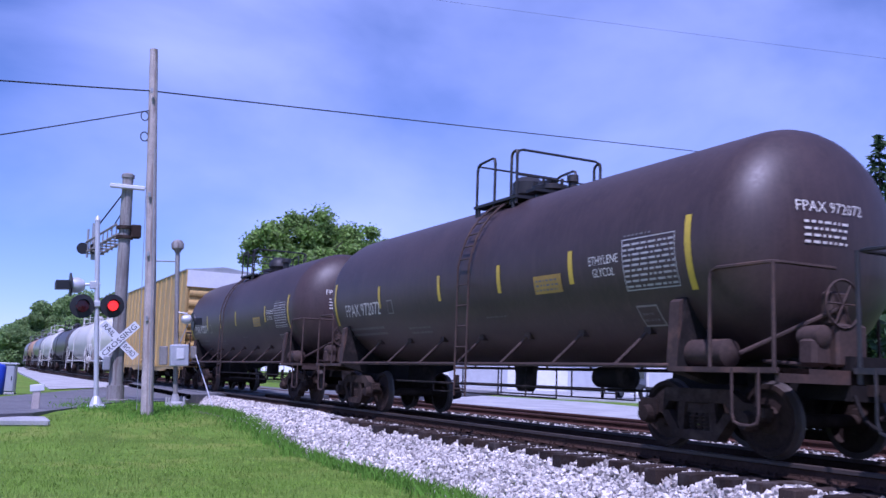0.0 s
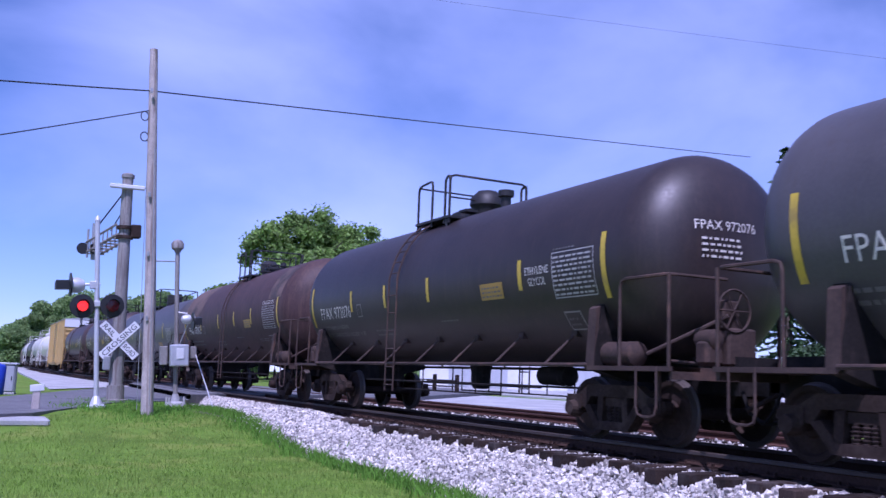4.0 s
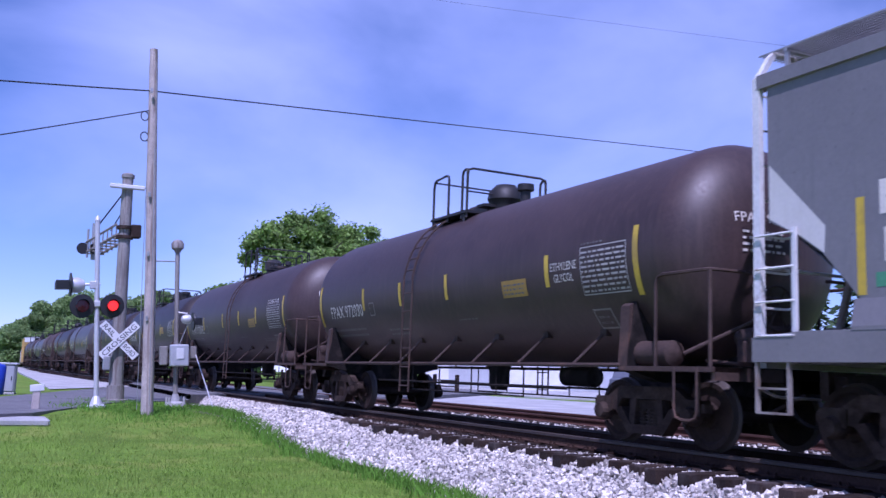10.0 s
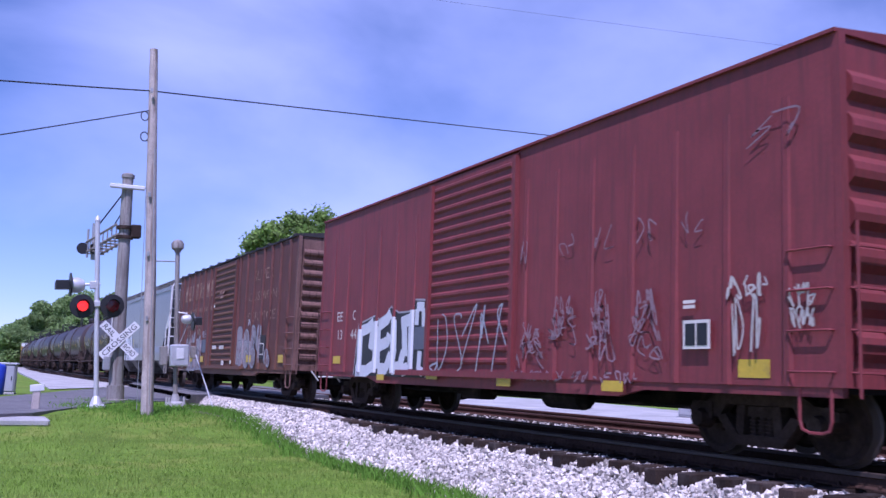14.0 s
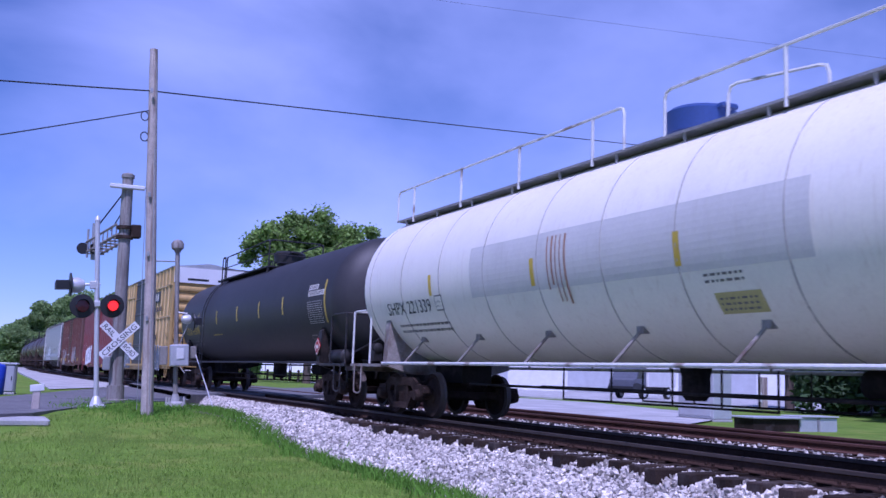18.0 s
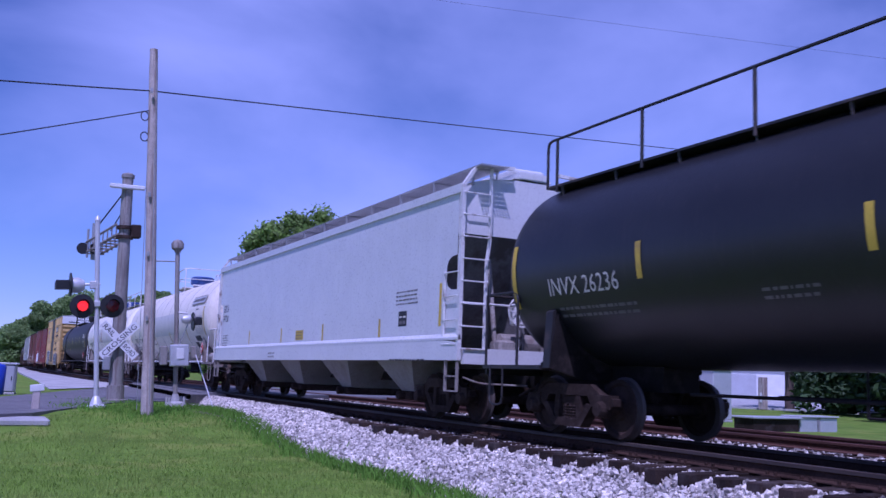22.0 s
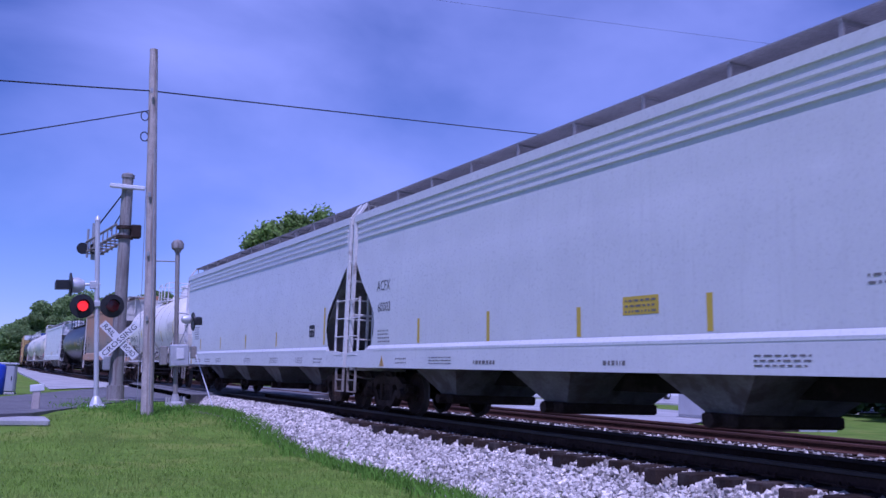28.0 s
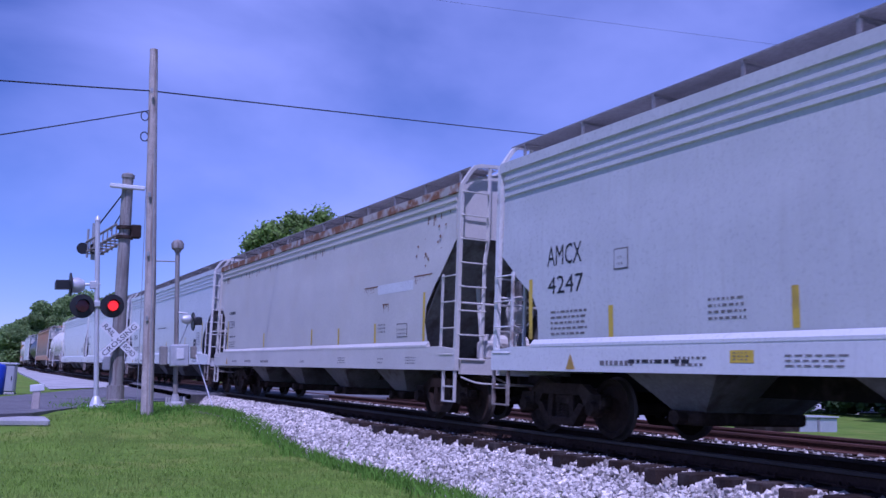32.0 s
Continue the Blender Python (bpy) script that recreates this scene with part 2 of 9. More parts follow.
# darker than the loose stones: the shade in their gaps is this colour
M_BED = mat("ballast bed with gap shade", (0.15, 0.143, 0.137), 0.95, spec=0.1, var=0.5, fine=26, big=9, bump=1.0)
M_BED_FINE = mat("crushed stone lot", (0.45, 0.44, 0.42), 0.95, var=0.25, fine=18, big=0.6, bump=0.5)
M_RAIL = mat("rusty rail web", (0.06, 0.036, 0.027), 0.9, var=0.3, bump=0.1, spec=0.08)
M_RAILHEAD = mat("worn rail head", (0.07, 0.05, 0.04), 0.6, 0.1, var=0.2)
M_RAIL_RED = mat("red-brown siding rail", (0.095, 0.042, 0.03), 0.9, var=0.3, bump=0.1)
M_TIE = mat("creosoted tie", (0.042, 0.029, 0.023), 0.9, var=0.4, fine=50, second=(0.085, 0.07, 0.062), amount=0.25, bump=0.5, per_object=0.35, spec=0.15)
M_ASPHALT = mat("worn asphalt", (0.15, 0.146, 0.148), 0.9, var=0.18, big=0.5, fine=90, bump=0.25, second=(0.19, 0.185, 0.18), amount=0.3)
M_CONCRETE = mat("concrete", (0.42, 0.41, 0.40), 0.85, var=0.15, bump=0.15)
M_WHITE = mat("white sheet metal", (0.74, 0.74, 0.74), 0.5, var=0.06)
M_CASE = mat("aluminium case", (0.52, 0.53, 0.55), 0.45, 0.25, var=0.08)
M_POLE = mat("weathered pole wood", (0.5, 0.43, 0.39), 0.85, var=0.25, big=2, fine=40, second=(0.27, 0.215, 0.19), amount=0.35, streak=True, bump=0.4)
M_MAST = mat("galvanised mast", (0.40, 0.40, 0.41), 0.5, 0.45, var=0.12)
M_OLD_MAST = mat("stained steel mast", (0.30, 0.28, 0.255), 0.7, 0.1, var=0.18, second=(0.18, 0.15, 0.13), amount=0.35, streak=True)
M_SILVER = mat("aluminium paint", (0.62, 0.62, 0.63), 0.45, 0.3, var=0.08)
M_SIGNAL = mat("signal black", (0.02, 0.02, 0.022), 0.5, var=0.2)
M_LENS = mat("red lens", (0.16, 0.008, 0.008), 0.15, var=0.2)
M_LIT = mat("lit red lamp", (1.0, 0.03, 0.015), 0.3, glow=1.5, var=0.05)
M_WIRE = mat("cable", (0.03, 0.03, 0.034), 0.6)
M_GRASS = mat("mown lawn", (0.14, 0.235, 0.03), 0.95, spec=0.1, var=0.25, big=0.8, fine=30, second=(0.215, 0.27, 0.05), amount=0.3, bump=0.6, patch=0.9)
M_BLADE = mat("grass blades", (0.18, 0.3, 0.04), 0.85, spec=0.12, var=0.25, island=0.3, bump=0, second=(0.27, 0.33, 0.075), amount=0.5, patch=0.55, edge=0.3)
M_WEED = mat("weeds", (0.12, 0.26, 0.03), 0.85, spec=0.12, var=0.2, island=0.35, bump=0)
M_LEAF = mat("leaves", (0.27, 0.4, 0.1), 0.6, thin=0.45, var=0.3, island=0.5, bump=0, big=0.25)
# leaf colour lifted to include the haze over the distance
M_LEAF_FAR = mat("haze-paled distant leaves", (0.31, 0.43, 0.17), 0.8, thin=0.5, spec=0.1, var=0.2, island=0.25, bump=0, big=0.12)
# leaf green lowered so that tree shade is part of the colour
M_LEAF_DARK = mat("leaves with shade in colour", (0.045, 0.09, 0.027), 0.75, var=0.25, island=0.4, bump=0, big=0.2)
M_BARK = mat("bark", (0.12, 0.09, 0.07), 0.9, var=0.3, bump=0.5)
M_GLASS = mat("dark window glass", (0.02, 0.025, 0.03), 0.08, var=0.05, bump=0)
M_RUBBER = mat("tyre rubber", (0.02, 0.02, 0.02), 0.8, var=0.2)
M_BLUE = mat("blue plastic", (0.03, 0.06, 0.42), 0.4, var=0.1)
M_BLUE_DOME = mat("blue dome paint", (0.045, 0.085, 0.26), 0.45, var=0.12)
M_DIRT = mat("bare soil", (0.16, 0.12, 0.095), 0.95, var=0.3, fine=14, bump=0.5)


# ---- mesh helpers ----
def part(name, bm, material, parent=None, label="", at=None, smooth=False):
    """Links a bmesh as one mesh object under a thing or a part."""
    me = bpy.data.meshes.new(name)
    bm.to_mesh(me)
    bm.free()
    me.materials.append(material)
    if smooth:
        me.polygons.foreach_set("use_smooth", [True] * len(me.polygons))
        me.set_sharp_from_angle(angle=radians(40))
    ob = new(name, me)
    if parent is not None:
        ob.parent = parent
    if at:
        ob.location = at
    if label:
        tagged(ob, label)
    return ob


def shared(name, me, parent, at=(0, 0, 0), rz=0.0):
    """One more object on a mesh that is built already."""
    ob = new(name, me)
    ob.parent = parent
    ob.location = at
    ob.rotation_euler[2] = rz
    return ob


def thing(name, label, category, at=(0, 0, 0), rz=0.0, group="", kind=""):
    ob = new(name)
    ob.location = at
    ob.rotation_euler[2] = radians(rz)
    ob.empty_display_size = 0.2
    return tagged(ob, label, category, group, kind)


def B():
    return bmesh.new()


def poly(bm, verts, faces):
    vs = [bm.verts.new(v) for v in verts]
    for f in faces:
        try:
            bm.faces.new([vs[i] for i in f])
        except ValueError:
            pass
    return vs


BOXF = ((0, 3, 2, 1), (4, 5, 6, 7), (0, 1, 5, 4), (1, 2, 6, 5), (2, 3, 7, 6), (3, 0, 4, 7))


def fine(ob):
    """Marks a part made of pieces too small to pick apart."""
    return tagged(ob, kind="stuff")


def box(bm, c, s, m=None):
    x, y, z = (q / 2 for q in s)
    vs = [Vector(q) for q in ((-x, -y, -z), (x, -y, -z), (x, y, -z), (-x, y, -z), (-x, -y, z), (x, -y, z), (x, y, z), (-x, y, z))]
    if m is not None:
        vs = [m @ q for q in vs]
    poly(bm, [q + Vector(c) for q in vs], BOXF)
    return bm


def rbox(bm, c, s, r=0.02):
    """A box with chamfered upright and level edges."""
    x, y, z = (q / 2 for q in s)
    ring = [(-x + r, -y), (x - r, -y), (x, -y + r), (x, y - r), (x - r, y), (-x + r, y), (-x, y - r), (-x, -y + r)]
    inner = [(a * (1 - r / x), b * (1 - r / y)) for a, b in ring]
    vs = []
    for rr, zz in ((inner, -z), (ring, -z + r), (ring, z - r), (inner, z)):
        vs += [(c[0] + a, c[1] + b, c[2] + zz) for a, b in rr]
    fs = [tuple(range(7, -1, -1)), tuple(range(24, 32))]
    for k in range(3):
        for i in range(8):
            j = (i + 1) % 8
            fs.append((k * 8 + i, k * 8 + j, k * 8 + 8 + j, k * 8 + 8 + i))
    poly(bm, vs, fs)
    return bm


def rod(bm, a, b, r, n=8, r2=None):
    a, b = Vector(a), Vector(b)
    d = (b - a).normalized()
    u = d.orthogonal().normalized()
    w = d.cross(u)
    r2 = r if r2 is None else r2
    vs = []
    for p, q in ((a, r), (b, r2)):
        vs += [p + (u * math.cos(2 * math.pi * i / n) + w * math.sin(2 * math.pi * i / n)) * q for i in range(n)]
    poly(bm, vs, [tuple(range(n - 1, -1, -1)), tuple(range(n, 2 * n))] + [(i, (i + 1) % n, n + (i + 1) % n, n + i) for i in range(n)])
    return bm


def tube(bm, pts, radii, n=6):
    """One closed tube through the points."""
    pts = [Vector(p) for p in pts]
    rings = []
    u = None
    for i, p in enumerate(pts):
        a = pts[max(0, i - 1)]
        b = pts[min(len(pts) - 1, i + 1)]
        d = (b - a).normalized()
        u = d.orthogonal().normalized() if u is None else (u - d * u.dot(d)).normalized()
        w = d.cross(u)
        r = radii if isinstance(radii, (int, float)) else radii[i]
        rings.append([bm.verts.new(p + (u * math.cos(2 * math.pi * k / n) + w * math.sin(2 * math.pi * k / n)) * r) for k in range(n)])
    for r0, r1 in zip(rings, rings[1:]):
        for k in range(n):
            bm.faces.new((r0[k], r0[(k + 1) % n], r1[(k + 1) % n], r1[k]))
    bm.faces.new(rings[0][::-1])
    bm.faces.new(rings[-1])
    return bm


def pipe(bm, pts, r, n=6):
    """A bent tube with rounded corners."""
    pts = [Vector(p) for p in pts]
    out = [pts[0]]
    for i in range(1, len(pts) - 1):
        a, b, c = pts[i - 1], pts[i], pts[i + 1]
        k = min(0.12, (a - b).length * 0.4, (c - b).length * 0.4)
        p, q = b + (a - b).normalized() * k, b + (c - b).normalized() * k
        out += [p, (p + q) * 0.25 + b * 0.5, q]
    out.append(pts[-1])
    return tube(bm, out, r, n)


def lathe(bm, prof, n=24, axis="z", c=(0, 0, 0)):
    """Turns a profile of (along, radius) round an axis."""
    rings = []
    for s, r in prof:
        ring = []
        for i in range(n):
            a = 2 * math.pi * i / n
            p, q = r * math.cos(a), r * math.sin(a)
            v = (p, q, s) if axis == "z" else (s, p, q) if axis == "x" else (q, s, p)
            ring.append(bm.verts.new((v[0] + c[0], v[1] + c[1], v[2] + c[2])))
        rings.append(ring)
    for r0, r1 in zip(rings, rings[1:]):
        for i in range(n):
            bm.faces.new((r0[i], r0[(i + 1) % n], r1[(i + 1) % n], r1[i]))
    bm.faces.new(rings[0][::-1])
    bm.faces.new(rings[-1])
    return bm


def prism(bm, outline, x0, x1):
    """An outline in (y, z), or any plane through limits(x) given as pairs, drawn along x."""
    n = len(outline)
    vs = [(x0, y, z) for y, z in outline] + [(x1, y, z) for y, z in outline]
    poly(bm, vs, [tuple(range(n)), tuple(range(2 * n - 1, n - 1, -1))] + [(i + n, (i + 1) % n + n, (i + 1) % n, i) for i in range(n)])
    return bm


def plate(bm, outline, y0, y1):
    """An outline in (x, z) with a thickness along y."""
    n = len(outline)
    vs = [(x, y0, z) for x, z in outline] + [(x, y1, z) for x, z in outline]
    poly(bm, vs, [tuple(range(n)), tuple(range(2 * n - 1, n - 1, -1))] + [(i + n, (i + 1) % n + n, (i + 1) % n, i) for i in range(n)])
    return bm


def ladder(bm, x0, x1, z0, z1, y, n, r=0.012, stile=0.02):
    for x in (x0, x1):
        box(bm, (x, y, (z0 + z1) / 2), (stile * 2, stile, z1 - z0))
    for i in range(n):
        z = z0 + (i + 0.5) * (z1 - z0) / n
        rod(bm, (x0, y - 0.03, z), (x1, y - 0.03, z), r, 6)
    return bm


LETTERS = {}


def lettering(text):
    """Outline letters as flat triangles, one unit high, from the built-in font."""
    if text not in LETTERS:
        cu = bpy.data.curves.new("lettering", "FONT")
        cu.body, cu.resolution_u = text, 2
        ob = bpy.data.objects.new("lettering", cu)
        scene.collection.objects.link(ob)
        me = ob.to_mesh()
        vs = [(v.co.x, v.co.y) for v in me.vertices]
        fs = [tuple(p.vertices) for p in me.polygons]
        ob.to_mesh_clear()
        bpy.data.objects.remove(ob)
        bpy.data.curves.remove(cu)
        w = max(v[0] for v in vs)
        h = max(v[1] for v in vs)
        LETTERS[text] = ([(x / w, y / h) for x, y in vs], fs)
    return LETTERS[text]


def on_flat(y):
    return lambda x, z: (x, y, z)


def on_tank(r, zc, gap=0.006):
    """Wraps upright heights round the near flank of a lying cylinder."""
    def f(x, z):
        s = max(-1.0, min(1.0, (z - zc) / r))
        a = math.asin(s)
        return (x, -(r + gap) * math.cos(a), zc + (r + gap) * math.sin(a))
    return f


def write(bm, text, x, z, w, h, wrap):
    vs, fs = lettering(text)
    poly(bm, [wrap(x + a * w, z + b * h) for a, b in vs], fs)
    return bm


def words(text, x, z, w, h, wrap, material, parent):
    """Painted lettering, one part for each of its one or two words."""
    vs, fs = lettering(text)
    cut = 9.0
    if " " in text:
        xs = sorted(a for a, b in vs)
        cut = max(((q - p, (p + q) / 2) for p, q in zip(xs, xs[1:])))[1]
    for side in (False, True):
        some = [f for f in fs if (vs[f[0]][0] > cut) is side]
        if some:
            used = sorted({i for f in some for i in f})
            at = {i: k for k, i in enumerate(used)}
            bm = B()
            poly(bm, [wrap(x + vs[i][0] * w, z + vs[i][1] * h) for i in used], [tuple(at[i] for i in f) for f in some])
            part("lettering", bm, material, parent)


def patch(bm, x0, x1, z0, z1, wrap, nz=1, skew=0.0):
    vs, fs = [], []
    for i in range(nz + 1):
        z = z0 + (z1 - z0) * i / nz
        k = skew * i / nz
        vs += [wrap(x0 + k, z), wrap(x1 + k, z)]
    for i in range(nz):
        fs.append((2 * i, 2 * i + 1, 2 * i + 3, 2 * i + 2))
    poly(bm, vs, fs)
    return bm


def bars(bm, x0, x1, z0, z1, rows, wrap, rng, fill=0.4, words=(0.04, 0.16)):
    """Small writing nobody can read: rows of plain bars."""
    hgt = (z1 - z0) / rows
    for i in range(rows):
        x = x0
        while x < x1 - 0.03:
            w = min(x1 - x, rng.uniform(*words) * min(1.0, (x1 - x0)))
            patch(bm, x, x + w, z0 + i * hgt, z0 + i * hgt + hgt * fill, wrap)
            x += w + 0.035
    return bm
# ---- ground ----
def smooth01(t):
    t = max(0.0, min(1.0, t))
    return t * t * (3 - 2 * t)


def ground_z(x, y):
    """Height of the ground: the lawn lies low by the camera and climbs to the crossing; the track bed is a low bank."""
    lawn = -0.74 + 0.48 * smooth01((-16.0 - x) / 7.5)
    if y < 6.0:
        z = lawn
    elif y < 18.0:
        z = -0.5 if x > -30 else -0.42
        z = lawn + (z - lawn) * smooth01((y - 6.0) / 1.2)
    else:
        z = -0.47
    if x < -60:
        z += (-0.36 - z) * smooth01((-60 - x) / 30.0)
    return z


def grid_sheet(name, xs, ys, zf, material, label, category):
    vs = [(x, y, zf(x, y)) for y in ys for x in xs]
    n = len(xs)
    fs = [(j * n + i, j * n + i + 1, (j + 1) * n + i + 1, (j + 1) * n + i) for j in range(len(ys) - 1) for i in range(n - 1)]
    me = bpy.data.meshes.new(name)
    me.from_pydata(vs, [], fs)
    me.materials.append(material)
    me.polygons.foreach_set("use_smooth", [True] * len(fs))
    return tagged(new(name, me), label, category, kind="structure")


xs = [-3000, -1200, -500, -250, -160, -110, -80] + [-60 + i * 1.0 for i in range(0, 72)] + [16, 25, 40, 80, 200, 600, 3000]
ys = [-3000, -800, -200, -60, -25, -12] + [-6 + i * 0.6 for i in range(0, 44)] + [22, 26, 32, 45, 70, 120, 250, 800, 3000]
grid_sheet("ground", xs, ys, ground_z, M_GRASS, "mown green lawn and rough grass round the track", "ground")


def strip(name, pts_near, pts_far, z, material, label, category, thick=0.12):
    """A level slab between two edges."""
    bm = B()
    n = len(pts_near)
    top = [(x, y, z) for x, y in pts_near] + [(x, y, z) for x, y in pts_far]
    low = [(x, y, z - thick) for x, y, z in top]
    fs = []
    for i in range(n - 1):
        fs += [(i, i + 1, n + i + 1, n + i), (2 * n + i, i + 2 * n + n, 3 * n + i + 1, 2 * n + i + 1), (i, 2 * n + i, 2 * n + i + 1, i + 1), (n + i, n + i + 1, 3 * n + i + 1, 3 * n + i)]
    poly(bm, top + low, fs)
    return tagged(part(name, bm, material), label, category, kind="structure")


# the road comes in from the lawn side, crosses both tracks and goes on into the lot
strip("road", [(12, -30), (-14, -5), (-21.6, 1.4), (-28.1, 3.9), (-32.0, 6.9)], [(-2, -40), (-22, -6), (-30.4, 0.9), (-42.5, 4.7), (-50, 7.6)], -0.225, M_ASPHALT, "worn grey asphalt road leading up to the crossing", "road", 0.3)
strip("road", [(-32.0, 6.9), (-33.4, 8.45)], [(-50, 7.6), (-50.5, 8.45)], -0.06, M_ASPHALT, "asphalt ramp up to the rails", "road", 0.4)
strip("road", [(-34.0, 10.1), (-36.0, 13.3)], [(-51, 10.1), (-52, 13.3)], -0.06, M_ASPHALT, "asphalt between the two tracks at the crossing", "road", 0.4)
strip("road", [(-36.5, 15.0), (-45, 22), (-70, 42)], [(-53, 15.0), (-62, 22), (-88, 42)], -0.2, M_ASPHALT, "asphalt road beyond the tracks", "road", 0.4)
strip("pavement", [(-52, 15.6), (-30, 16.2), (-20.5, 17.0)], [(-74, 33.0), (-48, 35.5), (-31.0, 30.5)], -0.41, M_BED_FINE, "pale crushed-stone lot beside the siding", "gravel lot", 0.2)
strip("pavement", [(-140, 36), (-60, 38), (-38, 47)], [(-160, 78), (-80, 92), (-46, 88)], -0.36, M_BED_FINE, "bright gravel yard behind the fence", "gravel lot", 0.2)
strip("pavement", [(-50.5, 8.0), (-70, 7.6), (-110, 7.4), (-200, 11.0)], [(-41.0, 3.2), (-60, 3.9), (-102, 5.0), (-200, 8.5)], -0.22, M_BED_FINE, "pale gravel track beside the railway", "gravel track", 0.15)

bm = B()
rbox(bm, (-20.9, 0.85, -0.37), (1.0, 1.6, 0.16), 0.04)
tagged(part("kerb", bm, M_CONCRETE), "weathered concrete kerb slab at the roadside", "kerb", kind="structure")


# ---- ballast banks and rails ----
def heap(x):
    """The near shoulder is heaped up towards the crossing."""
    return 0.19 * smooth01((-16.5 - x) / 6.0) * smooth01((x + 35.5) / 3.0)


def foot(x):
    """How far out the near foot of the stone lies from the middle of the track."""
    return 3.25 - 1.5 * smooth01((-25.5 - x) / 9.0) + noise.noise(Vector((x * 0.35, 0, 0))) * 0.16


def shoulder_z(x, off):
    """Height of the stone at a distance from the middle of the track, on the near side."""
    h = heap(x)
    f = foot(x)
    crown, low = -0.37 + h * 1.25, ground_z(x, TRACK_Y - f) - 0.02
    t = max(0.0, min(1.0, (off - 1.62) / (f - 1.62)))
    return crown + (low - crown) * (t ** (1.15 + 2.0 * h))


def bank(name, side, material, label, half_top=1.62, half_low=3.2, low=-0.78, s0=14.0, s1=-320.0):
    """A ballast bank along the line, with an uneven shoulder."""
    bm = B()
    rng = random.Random(7)
    prev = None
    s = s0
    while s > s1:
        x, y, rz = on_track(s, side)
        c, si = math.cos(radians(rz)), math.sin(radians(rz))
        row = []
        wob = noise.noise(Vector((s * 0.35, side, 0))) * 0.16
        near = ((-half_low - wob, low), (-half_top - 0.7 - wob * 0.6, -0.47), (-half_top - wob * 0.2, -0.325))
        if side == 0.0 and s > -36:
            f = foot(s)
            near = tuple((-o, shoulder_z(s, o) - 0.02 - (0.25 if k == 0 else 0.0)) for k, o in enumerate((f + 0.1, 1.62 + (f - 1.62) * 0.45, 1.66)))
        for k, (oy, oz) in enumerate((*near, (-0.8, -0.23), (0.8, -0.23), (half_top, -0.2), (half_low, low))):
            row.append(bm.verts.new((x - si * oy, y + c * oy, oz + (rng.uniform(-0.015, 0.015) if 0 < k < 6 else 0))))
        if prev:
            for a in range(6):
                bm.faces.new((prev[a], prev[a + 1], row[a + 1], row[a]))
        prev = row
        s -= 0.5 if s > -45 else 4.0
    return tagged(part(name, bm, material, smooth=True), label, "ballast", kind="structure")


bank("ballast", 0.0, M_BED, "limestone ballast bank under the main track, gap shade painted in")
bank("ballast", SECOND_Y - TRACK_Y, M_BED, "low stone bed under the siding", 1.5, 2.3, -0.55)


def rail_outline():
    half = [(0.070, 0.0), (0.070, 0.012), (0.014, 0.032), (0.009, 0.11), (0.034, 0.128), (0.036, 0.165), (0.026, 0.172)]
    return [(y, z - 0.172) for y, z in half] + [(-y, z - 0.172) for y, z in reversed(half)]


def rails(side, material, label, drop=0.0):
    for off in (-0.753, 0.753):
        line = thing("rail", label, "rail", group="rails of one track", kind="structure")
        for nm, top, m in (("rail_web", False, material), ("rail_head", True, M_RAILHEAD if material is M_RAIL else material)):
            bm = B()
            out = [p for p in rail_outline()]
            if top:
                out = [(-0.037, -0.046), (0.037, -0.046), (0.038, -0.008), (0.027, 0.0015), (-0.027, 0.0015), (-0.038, -0.008)]
            prev = None
            for s in [14, -30, -60, -90] + list(range(-110, -330, -10)):
                x, y, rz = on_track(s, side + off)
                c, si = math.cos(radians(rz)), math.sin(radians(rz))
                ring = [bm.verts.new((x - si * a, y + c * a, z + drop)) for a, z in out]
                if prev:
                    for i in range(len(out)):
                        bm.faces.new((prev[i], prev[(i + 1) % len(out)], ring[(i + 1) % len(out)], ring[i]))
                prev = ring
            part(nm, bm, m, line)


rails(0.0, M_RAIL, "running rail with a worn bright head")
rails(SECOND_Y - TRACK_Y, M_RAIL_RED, "rusty red-brown rail of the siding", -0.03)


